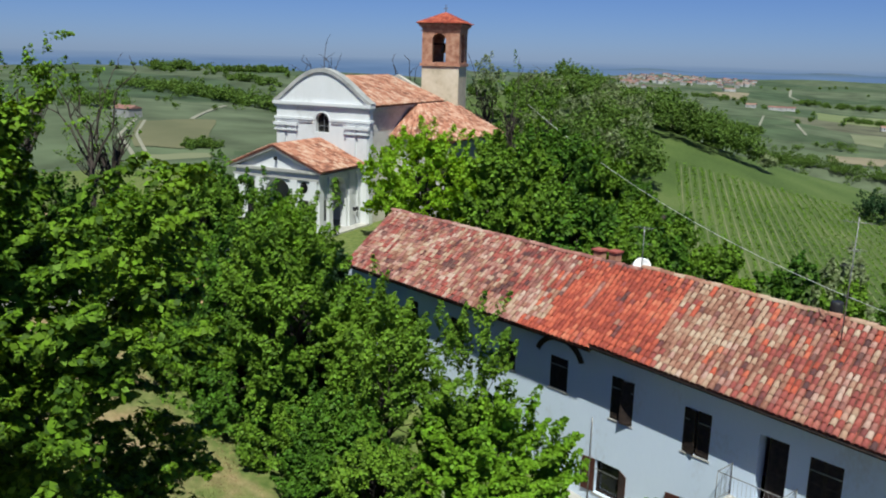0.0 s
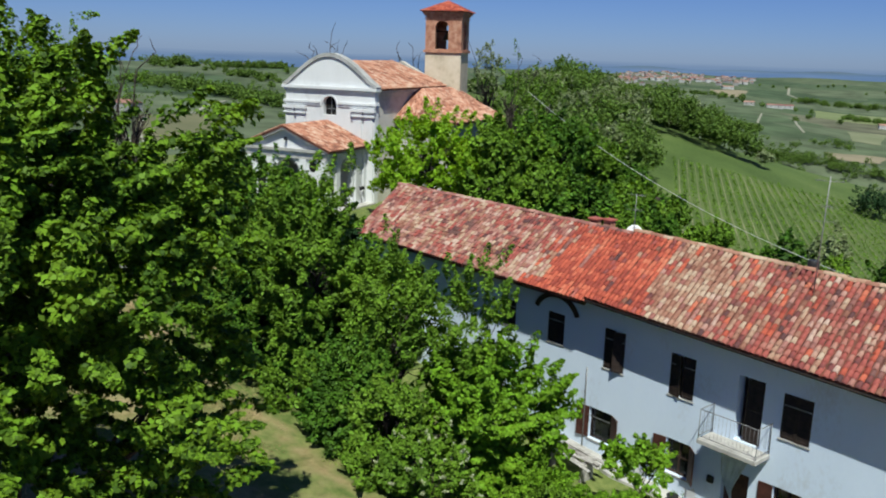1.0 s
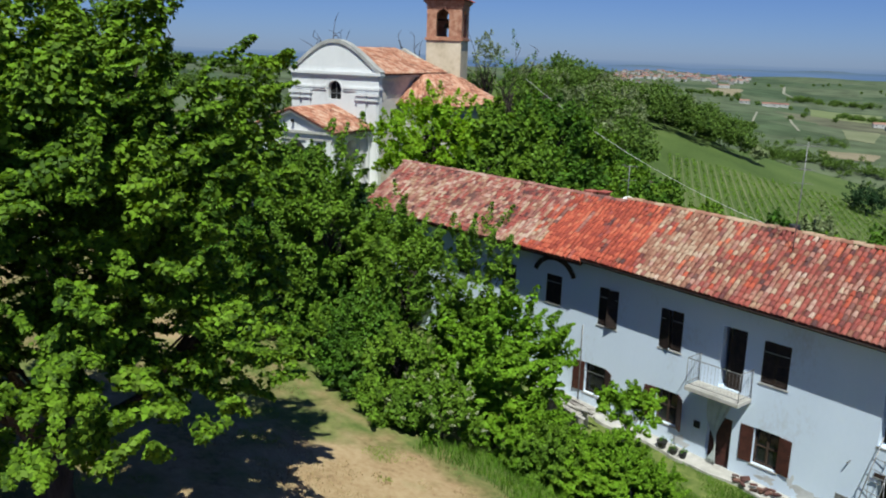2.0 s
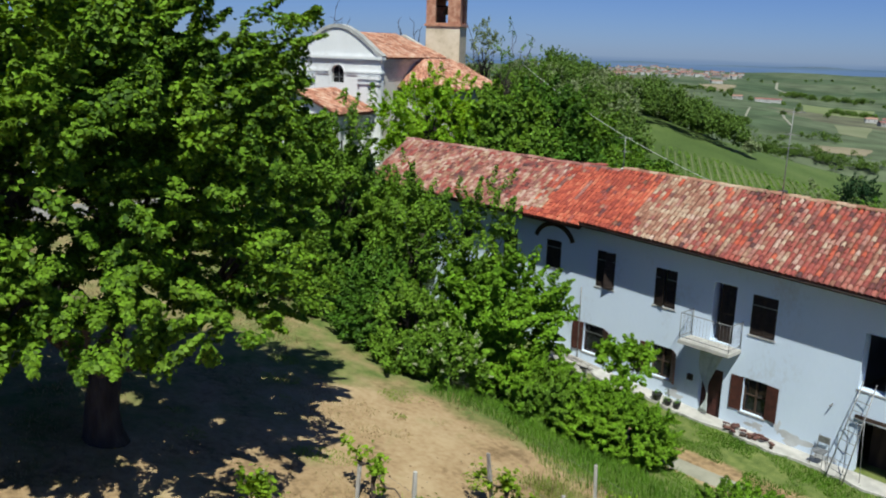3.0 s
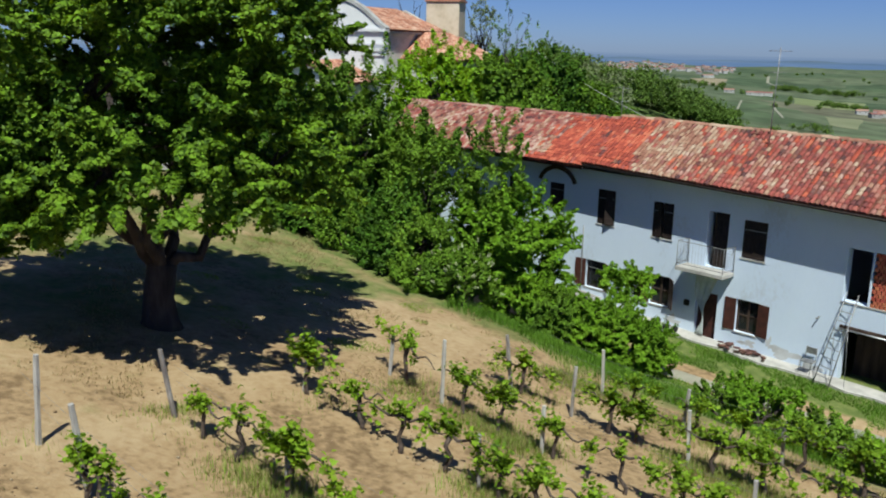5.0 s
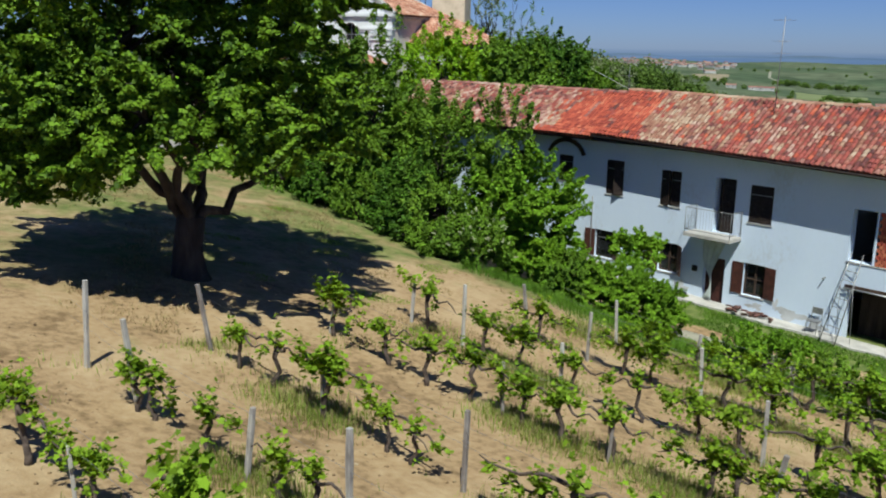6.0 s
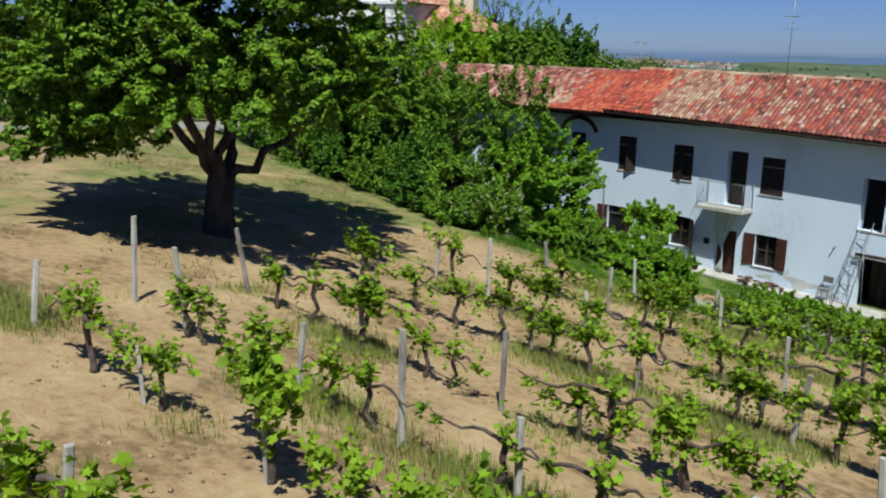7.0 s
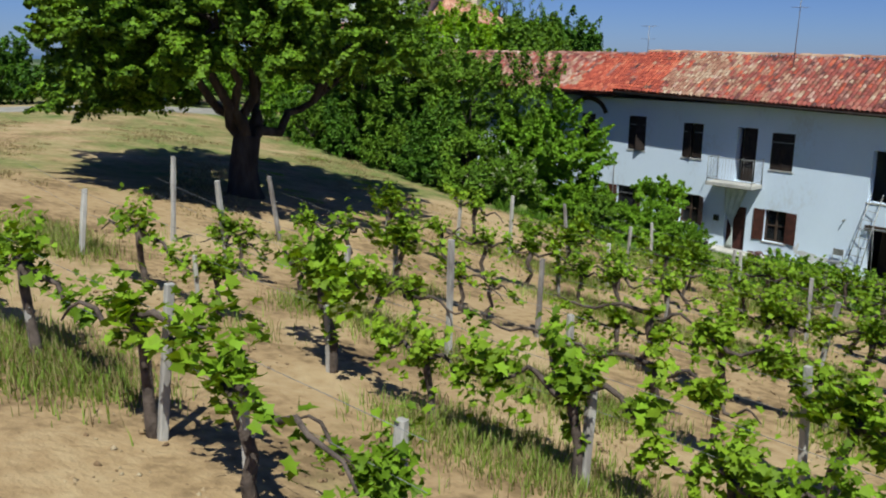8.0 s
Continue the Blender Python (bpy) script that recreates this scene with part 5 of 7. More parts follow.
def tree(name, x, y, label, category, leaf, centre, radii, count, per, spread, size, trunk=0.2, fork=1.6, limbs=6, seed=1, inner=0.35, low=-0.8,
         group="", sink=0.15, lobed=False, crooked=0.1, flowers=0, skirt=0, hang=0.45, main=(), rise=0.75, flat=1.0):
    """A trunk with limbs that reach into a crown of leaf clumps. centre, radii: the crown's, above the foot of the trunk."""
    rng = np.random.default_rng(seed)
    ob = thing(name, x, y, high(x, y), label, category, group)
    cl, out = lumps(rng, np.array(centre), np.array(radii), count, inner, low)
    if skirt:
        a = np.where(rng.random(skirt) < 0.5, radians(185) + radians(135) * rng.random(skirt), rng.random(skirt) * 2 * np.pi)
        r = (0.2 + 0.85 * rng.random(skirt) ** 0.5) * np.where(np.sin(a) < -0.3, 0.84, 1.0)
        drop = np.where((np.cos(a) > 0.2) | (np.sin(a) > 0.3), min(hang, 0.47), hang)
        ring = np.stack([centre[0] + radii[0] * r * np.cos(a), centre[1] + radii[1] * r * np.sin(a), centre[2] - radii[2] * (0.17 + (drop - 0.17) * rng.random(skirt))], -1)
        cl, out = np.r_[cl, ring], np.r_[out, np.stack([np.cos(a), np.sin(a), 0 * a], -1)]
    bm = bmesh.new()
    foot = [(0, 0, -sink), (0.0, 0.0, 0.15), (rng.normal() * crooked * 0.4, rng.normal() * crooked * 0.4, fork * 0.45), (rng.normal() * crooked, rng.normal() * crooked, fork)]
    tube(bm, foot, [trunk * 1.55, trunk * 1.2, trunk, trunk * 0.95], 12)
    part("trunk", bm, M_BARK, ob)
    top = np.array(foot[-1])
    order = rng.permutation(len(cl))
    high_ones = [k for k in order if cl[k][2] > fork + 0.30 * (centre[2] + radii[2] - fork)]
    ends = cl[(high_ones + list(order))[:limbs]]
    slim = 0.3 if main else 0.62
    forks = []
    for e in main:
        bm = bmesh.new()
        pts = limb(bm, rng, top - np.array([0, 0, 0.3]), e, trunk * 0.47, trunk * 0.14, 0.04, 8, 9)
        bough = part("limb", bm, M_BARK, ob)
        forks += pts[3:6]
        for k in np.argsort(np.linalg.norm(cl - np.array(e), axis=1))[:8]:
            bm = bmesh.new()
            limb(bm, rng, pts[rng.integers(5, len(pts))], cl[k], trunk * 0.16, 0.012, 0.05, 4, 4)
            part("branch", bm, M_BARK, bough)
    for e in ends:
        bm = bmesh.new()
        root = min(forks, key=lambda q: np.linalg.norm(q - e)) if main else top
        mid = root + (e - root) * 0.62
        pts = limb(bm, rng, root, mid, trunk * slim, trunk * 0.26 * slim / 0.62, 0.10)
        near = np.argsort(np.linalg.norm(cl - mid, axis=1))[: max(3, min(9, len(cl) // max(1, limbs)))]
        bough = part("limb", bm, M_BARK, ob) if main else None
        for k in near:
            bm = bmesh.new() if main else bm
            limb(bm, rng, pts[rng.integers(2, len(pts))], cl[k], trunk * 0.22, 0.012, 0.05, 4, 4)
            if main:
                part("branch", bm, M_BARK, bough)
        if not main:
            part("limb", bm, M_BARK, ob)
    pos, nor, sz = foliage(rng, cl, out, per, spread, size, rise, flat)
    v, f = leaf_arrays(rng, pos, nor, sz, lobed)
    raw("crown", v, f, leaf, ob)
    if flowers:
        pick = rng.choice(len(cl), flowers)
        keep = np.where(out[pick][:, 2] > -0.3)[0]
        pos, nor, sz = foliage(rng, cl[pick][keep] + out[pick][keep] * spread * 0.85 + np.array([0, 0, 0.08]), out[pick][keep], 22, spread * 0.26, 0.06)
        v, f = leaf_arrays(rng, pos, nor, sz)
        raw("blossom", v, f, L_FLOWER, ob)
    return ob


# the large tree over the meadow
tree("field_maple", -14.45, 0.4, "large spreading leafy tree with thick dark trunk on mown grass", "tree", L_BIG, (0.2, -0.4, 6.15), (5.25, 5.4, 5.8), 1120, 200, 0.56, 0.13,
     trunk=0.40, fork=1.75, limbs=9, seed=21, inner=0.36, low=-0.5, skirt=430, hang=0.64, rise=0.05, flat=0.42, main=((-0.3, -2.7, 4.4), (0.4, 2.9, 3.1), (0.1, 0.3, 5.2), (1.5, -1.2, 4.6), (-1.3, 1.7, 5.0), (0.7, -2.6, 5.6)))
tree("locust_tree", -20.5, 14.9, "slender dark feathery tree in front of the house wall", "tree", L_LOCUST, (0.1, 0, 4.7), (2.1, 1.8, 3.0), 200, 94, 0.45, 0.115, trunk=0.12, fork=2.0, limbs=7, seed=22, inner=0.2)
tree("locust_tree", -17.7, 16.2, "slender dark feathery tree in front of the house wall", "tree", L_LOCUST, (-0.1, 0, 5.2), (1.55, 1.5, 3.5), 160, 94, 0.41, 0.115, trunk=0.1, fork=2.0, limbs=6, seed=23, inner=0.2)
tree("locust_tree", -22.7, 15.6, "slender dark feathery tree in front of the house wall", "tree", L_LOCUST, (0, 0, 5.0), (2.1, 1.8, 3.3), 190, 94, 0.41, 0.115, trunk=0.1, fork=2.0, limbs=6, seed=222, inner=0.2)
tree("hedge_maple", -23.8, 13.6, "taller leafy tree rising from the hedge", "tree", L_LOCUST, (0, 0, 5.0), (2.4, 2.4, 4.3), 280, 150, 0.5, 0.13, trunk=0.15, fork=1.3, limbs=9, seed=223, inner=0.45, low=-0.9)
tree("hedge_maple", -27.4, 13.6, "taller leafy tree rising from the hedge", "tree", L_DARK, (0, 0, 4.0), (2.3, 2.2, 3.4), 200, 140, 0.5, 0.13, trunk=0.15, fork=1.3, limbs=9, seed=224, inner=0.45, low=-0.9)
tree("hazel_bush", -16.5, 16.0, "broad bright green hazel bush below the house", "bush", L_HAZEL, (0.0, 0.2, 3.2), (2.5, 2.6, 2.7), 290, 130, 0.50, 0.15, trunk=0.12, fork=0.7, limbs=9, seed=24, inner=0.45, rise=0.35, flat=0.6)
tree("dogwood_bush", -20.4, 13.2, "dense green shrub at the edge of the meadow", "bush", L_DARK, (0, 0, 1.6), (2.1, 1.7, 1.9), 120, 150, 0.5, 0.122, trunk=0.08, fork=0.5, limbs=7, seed=25, inner=0.5)
tree("dogwood_bush", -18.2, 12.9, "dense green shrub at the edge of the meadow", "bush", L_LOCUST, (0, 0, 1.4), (1.6, 1.4, 1.6), 121, 108, 0.38, 0.115, trunk=0.08, fork=0.5, limbs=7, seed=26, inner=0.5)
tree("elder_bush", -15.7, 12.8, "elder shrub with flat white blossom", "bush", L_LOCUST, (0, -0.2, 0.95), (1.7, 1.3, 1.3), 121, 94, 0.36, 0.115, trunk=0.07, fork=0.4, limbs=6, seed=27, inner=0.5, flowers=150)
tree("dogwood_bush", -23.3, 13.4, "dense green shrub at the edge of the meadow", "bush", L_DARK, (0, 0, 1.5), (1.9, 1.6, 1.9), 135, 108, 0.41, 0.122, trunk=0.08, fork=0.5, limbs=7, seed=28, inner=0.5)
tree("hedge_tree", -25.8, 15.8, "leafy hedge tree behind the meadow", "tree", L_DARK, (0, 0, 3.2), (2.6, 2.3, 3.0), 202, 94, 0.50, 0.137, trunk=0.14, fork=1.2, limbs=8, seed=29, inner=0.4)
tree("hedge_tree", -29.3, 14.5, "leafy hedge tree behind the meadow", "tree", L_LOCUST, (0, 0, 2.8), (2.6, 2.4, 2.7), 202, 87, 0.54, 0.137, trunk=0.14, fork=1.2, limbs=8, seed=30, inner=0.4)
tree("hedge_tree", -33.0, 17.5, "leafy hedge tree behind the meadow", "tree", L_DARK, (0, 0, 2.8), (2.6, 2.6, 2.8), 202, 87, 0.54, 0.144, trunk=0.14, fork=1.2, limbs=8, seed=31, inner=0.4)
tree("hedge_tree", -36.5, 14.0, "leafy hedge tree behind the meadow", "tree", L_HAZEL, (0, 0, 2.3), (2.4, 2.4, 2.3), 162, 81, 0.54, 0.144, trunk=0.14, fork=1.0, limbs=8, seed=32, inner=0.4)
tree("hedge_tree", -41.5, 18.6, "leafy hedge tree behind the meadow", "tree", L_LOCUST, (0, 0, 2.5), (2.9, 2.6, 2.6), 175, 81, 0.59, 0.158, trunk=0.14, fork=1.0, limbs=8, seed=33, inner=0.4)
for k, (tx, ty, rx, ry, rz) in enumerate(((-12.1, 16.3, 2.2, 1.7, 1.5), (-14.4, 15.5, 2.1, 1.6, 1.6), (-10.7, 16.9, 1.6, 1.3, 1.2), (-13.3, 15.2, 1.6, 1.3, 1.3))):
    tree("bramble_thicket", tx, ty, "low rounded bramble thicket on the bank", "bush", (L_HAZEL, L_HAZEL, L_HAZEL, L_LOCUST)[k], (0, 0, rz * 0.6), (rx, ry, rz), int(160 * rx), 120, 0.25, 0.09, trunk=0.05, fork=0.25, limbs=6, seed=34 + k * 3, inner=0.7, low=-0.5, rise=0.25, flat=0.7)
for k, (tx, ty, rx, rz) in enumerate(((-22.4, 12.0, 1.5, 1.3), (-25.2, 11.9, 1.5, 1.5), (-28.2, 11.8, 1.6, 1.4), (-19.2, 11.8, 1.4, 1.1), (-16.8, 11.5, 1.2, 0.9), (-31.0, 12.6, 1.5, 1.5))):
    tree("dogwood_bush", tx, ty, "dense green shrub at the edge of the meadow", "bush", (L_LOCUST, L_DARK)[k % 2], (0, 0, rz * 0.6), (rx, rx * 0.8, rz), 80, 90, 0.36, 0.12, trunk=0.06, fork=0.3, limbs=5, seed=300 + k, inner=0.4)
tree("fig_sapling", -12.8, 19.2, "young light green tree beside the walkway", "tree", L_HAZEL, (0, 0, 2.5), (1.2, 1.0, 0.7), 64, 60, 0.34, 0.15, trunk=0.05, fork=1.2, limbs=6, seed=36, inner=0.3, rise=0.3)
for k, (tx, ty, th) in enumerate(((-39.0, 21.4, 4.8), (-44.6, 21.0, 5.6), (-35.6, 21.6, 4.6), (-31.0, 19.6, 5.4), (-35.4, 17.4, 4.4), (-46.5, 17.0, 4.2), (-28.5, 20.6, 4.6), (-42.6, 21.6, 5.3), (-37.4, 21.6, 5.0), (-34.9, 20.9, 6.0), (-33.4, 20.6, 5.6), (-40.6, 23.0, 3.6))):
    tree("hedge_tree", tx, ty, "leafy hedge tree behind the meadow", "tree", (L_LOCUST, L_DARK, L_HAZEL)[k % 3], (0, 0, th * 0.52), (th * 0.42, th * 0.42, th * 0.5), 110, 65, 0.5, 0.19, trunk=0.1, fork=1.0, limbs=7, seed=140 + k, inner=0.4)
for k, (tx, ty, rx, rz) in enumerate(((-4.3, 14.2, 1.5, 1.15), (-1.9, 13.4, 1.3, 0.9), (0.2, 12.7, 1.4, 1.0), (2.2, 12.2, 1.3, 0.9))):
    tree("bramble_thicket", tx, ty, "low rounded bramble thicket on the bank", "bush", (L_HAZEL, L_LOCUST)[k % 2], (0, 0, rz * 0.5), (rx, rx * 0.8, rz), 80, 100, 0.3, 0.10, trunk=0.05, fork=0.25, limbs=5, seed=237 + k, inner=0.4)
tree("bramble_thicket", -6.0, 15.4, "low rounded bramble thicket on the bank", "bush", L_LOCUST, (0, 0, 0.5), (1.2, 0.9, 0.8), 74, 108, 0.29, 0.086, trunk=0.05, fork=0.25, limbs=5, seed=37, inner=0.4)
# by the church and behind the house
tree("lime_tree", -40.4, 33.2, "fresh bright green lime tree between church and house", "tree", L_LIME, (0, 0, 3.7), (3.8, 3.8, 3.5), 300, 90, 0.62, 0.21, trunk=0.25, fork=2.2, limbs=10, seed=38, inner=0.45)
for k, (ta, tb, tr, top, lf) in enumerate(((53, 2.6, 3.0, 10.8, L_LOCUST), (58, 4.6, 3.3, 11.5, L_LOCUST), (60, 7.4, 3.3, 11.5, L_DARK), (66, 9.8, 3.2, 9.8, L_LOCUST), (72, 12.2, 3.2, 8.0, L_LOCUST), (76, 16.4, 2.8, 5.2, L_DARK),
                                         (58, 10.6, 3.0, 6.4, L_LOCUST), (63, 13.4, 2.8, 5.8, L_LOCUST), (67, 16.8, 2.6, 4.2, L_DARK), (53, 8.2, 2.8, 7.6, L_DARK), (82, 11.0, 3.4, 8.8, L_DARK), (49, 10.2, 2.4, 6.4, L_LOCUST), (52.5, 12.6, 2.4, 5.8, L_DARK), (59, 15.2, 2.6, 5.2, L_LOCUST), (54, 5.6, 2.8, 9.0, L_LOCUST), (74, 15.0, 2.8, 5.8, L_DARK))):
    tx, ty = 0.5 - 0.755 * ta + 0.656 * tb, -0.9 + 0.656 * ta + 0.755 * tb
    th = top - high(tx, ty)
    tree("wood_tree", tx, ty, "full green tree of the small wood behind the house", "tree", lf, (0, 0, th * 0.55), (tr, tr, th * 0.45), 170, 72, 0.72, 0.26, trunk=0.2, fork=2.0, limbs=8, seed=40 + k, inner=0.5)
# shrubs below the far vineyard, a dark evergreen at its end
for k, (tx, ty, tr, top, lf) in enumerate(((-29.5, 49.4, 1.7, 4.6, L_LOCUST), (-25.2, 51.4, 2.2, 4.0, L_DARK), (-23.0, 53.4, 1.9, 4.3, L_PALE), (-21.5, 50.0, 1.5, 3.6, L_LOCUST), (-32.5, 52.5, 1.6, 3.2, L_LOCUST),
                                           (-19.0, 54.5, 2.0, 4.2, L_DARK), (-27.4, 48.6, 1.2, 2.6, L_HAZEL), (-16.5, 52.0, 1.8, 3.4, L_HAZEL), (-130.0, 321.0, 7.5, -28.0, L_EVERGREEN))):
    th = top - high(tx, ty)
    tree("field_shrub", tx, ty, "rounded green shrub on the slope behind the house", "bush", lf, (0, 0, th * 0.5), (tr, tr, th * 0.52), 110, 40, 0.12 + 0.24 * tr, 0.14 + 0.07 * tr, trunk=0.08, fork=0.4, limbs=5, seed=180 + k, inner=0.5)


def bare_tree(x, y, h, seed):
    """A leafless tree: a trunk that forks into bare limbs."""
    rng = np.random.default_rng(seed)
    ob = thing("bare_tree", x, y, high(x, y), "leafless grey tree with thin bare branches", "tree")
    part("trunk", new_tube([(0, 0, -0.3), (0.1, 0, h * 0.25), (0.05, 0.1, h * 0.5)], [0.2, 0.15, 0.11], 8), M_BARK, ob)
    for k in range(7):
        a = rng.random() * 2 * math.pi
        r = h * (0.10 + 0.14 * rng.random())
        bm = bmesh.new()
        pts = limb(bm, rng, (0.05, 0.1, h * (0.3 + 0.2 * rng.random())), (r * math.cos(a), r * math.sin(a), h * (0.75 + 0.25 * rng.random())), 0.08, 0.02, 0.05)
        for q in range(4):
            s = np.array(pts[2 + q % 4])
            limb(bm, rng, s, s + np.array([rng.normal() * 0.5, rng.normal() * 0.5, 0.4 + 0.6 * rng.random()]), 0.035, 0.012, 0.05, 4, 5)
        part("limb", bm, M_BARK, ob)


for ta, tb, top, sd in ((76, -10.6, 17.0, 5), (74, -2.8, 16.2, 6), (46, -19.0, 16.2, 7), (88, 5.5, 16.4, 8)):
    tx, ty = 0.5 - 0.755 * ta + 0.656 * tb, -0.9 + 0.656 * ta + 0.755 * tb
    bare_tree(tx, ty, top - high(tx, ty), sd)
# sparse acacias by the tower
for k, (ta, tb, top) in enumerate(((78, 3.6, 17.5), (84, 6.2, 16.8), (80, 8.6, 15.2))):
    tx, ty = 0.5 - 0.755 * ta + 0.656 * tb, -0.9 + 0.656 * ta + 0.755 * tb
    th = top - high(tx, ty)
    tree("acacia_tree", tx, ty, "tall thin acacia with sparse light foliage", "tree", L_PALE if k == 0 else L_LOCUST, (0, 0, th * 0.66), (2.2, 2.2, th * 0.34), 60, 26, 0.5, 0.2, trunk=0.14, fork=th * 0.4, limbs=14, seed=151 + k, inner=0.1)
# dark hedge and a sign beyond the road
for k, (ty, th) in enumerate(((-16.0, 3.0), (-13.2, 2.4), (-10.4, 3.2), (-7.8, 2.6), (-5.0, 3.0), (-2.2, 2.3), (0.6, 2.8), (3.4, 1.8), (10.0, 2.4), (13.0, 3.0))):
    tx = -41.2 - 0.085 * (ty + 16)
    tree("hedge_shrub", tx, ty, "dense dark shrub along the far side of the road", "bush", L_DARK, (0, 0, th * 0.48), (1.5, 1.7, th * 0.52), 70, 48, 0.46, 0.2, trunk=0.06, fork=0.4, limbs=5, seed=260 + k, inner=0.5)
for k, (tx, ty, th) in enumerate(((-53.5, 5.0, 3.6), (-47.0, 9.5, 3.8), (-50.0, 13.5, 4.6), (-46.5, 15.0, 4.2))):
    tree("hedge_tree", tx, ty, "leafy hedge tree beyond the road", "tree", L_DARK, (0, 0, th * 0.5), (th * 0.5, th * 0.5, th * 0.52), 120, 60, 0.6, 0.2, trunk=0.1, fork=0.8, limbs=6, seed=160 + k, inner=0.45)
sign = thing("notice_board", -41.9, 7.2, high(-41.9, 7.2), "white notice board on a post beside the road", "sign")
part("post", new_tube([(0, 0, -0.3), (0, 0, 2.1)], [0.04] * 2, 8), M_IRON, sign)
part("board", new_box(-0.03, 0.03, -0.42, 0.42, 1.25, 2.15, bevel=0.01), M_WHITE, sign)
# thin acacias beyond the road
tree("acacia_tree", -43.0, 10.5, "tall thin acacia with sparse light foliage", "tree", L_LOCUST, (0, 0, 9.5), (3.0, 3.0, 4.2), 80, 45, 0.55, 0.18, trunk=0.18, fork=4.5, limbs=14, seed=51, inner=0.1)
tree("acacia_tree", -48.0, 16.5, "tall thin acacia with sparse light foliage", "tree", L_LOCUST, (0, 0, 6.0), (2.6, 2.6, 3.6), 40, 22, 0.5, 0.16, trunk=0.16, fork=3.0, limbs=14, seed=52, inner=0.1)


def conifer(x, y, h, r, seed):
    rng = np.random.default_rng(seed)
    ob = thing("spruce_tree", x, y, high(x, y), "dark narrow young spruce among the hedge trees", "tree")
    part("trunk", new_tube([(0, 0, -0.2), (0, 0, h)], [0.12, 0.02], 8), M_BARK, ob)
    n = 170
    t = rng.random(n) ** 0.8
    a = rng.random(n) * 2 * np.pi
    rr = r * (1 - t) * (0.5 + 0.5 * rng.random(n)) + 0.05
    cl = np.stack([rr * np.cos(a), rr * np.sin(a), 0.6 + (h - 0.6) * t], -1)
    out = np.stack([np.cos(a), np.sin(a), 0 * a - 0.1], -1)
    pos, nor, sz = foliage(rng, cl, out, 50, 0.32, 0.14)
    v, f = leaf_arrays(rng, pos, nor, sz)
    raw("crown", v, f, L_EVERGREEN, ob)


conifer(-27.6, 18.0, 7.6, 1.9, 61)

# ---- vineyard in front ----
ROWS_Y = (-9.5, -6.65, -4.2, -1.3, 2.2, 5.1, 8.0, 10.4)      # where each row crosses x = -4
ROW_TURN = 0.085


def vine_variant(seed):
    """A pruned vine: twisted stem, two arms along the row, and ragged leafy shoots that rise and hang from them."""
    rng = np.random.default_rng(seed)
    ob = thing("grapevine", 0, 0, 0, "pruned grapevine with fresh green spring leaves", "grapevine", "vines in rows")
    h = 0.62 + 0.18 * rng.random()
    lean = rng.normal() * 0.12
    bm = bmesh.new()
    stem = [(0, 0, -0.12), (0.02, 0.01, 0.1), (lean * 0.4 + rng.normal() * 0.04, rng.normal() * 0.04, h * 0.4), (lean * 0.8 + rng.normal() * 0.02, rng.normal() * 0.05, h * 0.75), (lean, 0, h)]
    tube(bm, stem, [0.056, 0.044, 0.038, 0.040, 0.056], 8)
    part("stem", bm, M_VINEBARK, ob)
    pos, nor, sz = [], [], []

    def shoot(p, tip, leaves):
        p, tip = np.array(p, float), np.array(tip, float)
        for q in range(leaves):
            t = (q + rng.random()) / leaves
            c = p + (tip - p) * t + rng.normal(size=3) * np.array([0.055, 0.055, 0.045])
            pos.append(c)
            nor.append([rng.normal() * 0.5, rng.normal() * 0.5 - 0.2, 0.5 + 0.5 * rng.random()])
            sz.append((0.135 - 0.05 * t) * (0.65 + 0.5 * rng.random()))

    full = rng.random()
    for sgn in (-1, 1):
        length = 0.6 + 0.7 * rng.random()
        rise = rng.normal() * 0.08
        pts = [np.array([lean, 0, h])]
        for k in range(1, 8):
            pts.append(np.array([lean + sgn * length * k / 7, rng.normal() * 0.03, h + rise * k / 7 + 0.07 * math.sin(k * 1.3 + sgn + seed) - 0.02 * (k == 7)]))
        bm = bmesh.new()
        tube(bm, pts, [0.036, 0.028, 0.024, 0.021, 0.018, 0.015, 0.012, 0.008], 6)
        part("arm", bm, M_VINEBARK, ob)
        for k in range(int(3 + 7 * rng.random() * (0.3 + full))):
            p = pts[rng.integers(0, 8)]
            if rng.random() < 0.68:
                tip = p + np.array([rng.normal() * 0.13, rng.normal() * 0.11, 0.08 + 0.26 * rng.random()])
            else:
                tip = p + np.array([rng.normal() * 0.12, rng.normal() * 0.12, -0.10 - 0.30 * rng.random()])
            shoot(p, tip, int(rng.integers(11, 20)))
    for k in range(int(2 + 8 * full)):
        shoot((lean, 0, h), (lean + rng.normal() * 0.16, rng.normal() * 0.14, h + 0.12 + 0.38 * rng.random()), int(rng.integers(13, 24)))
    if full > 0.6:
        shoot((0, 0, 0.3), (rng.normal() * 0.1, rng.normal() * 0.1, 0.55), 14)
    v, f = leaf_arrays(rng, np.array(pos), np.array(nor), np.array(sz), lobed=True)
    raw("leaves", v, f, L_VINE, ob)
    return ob


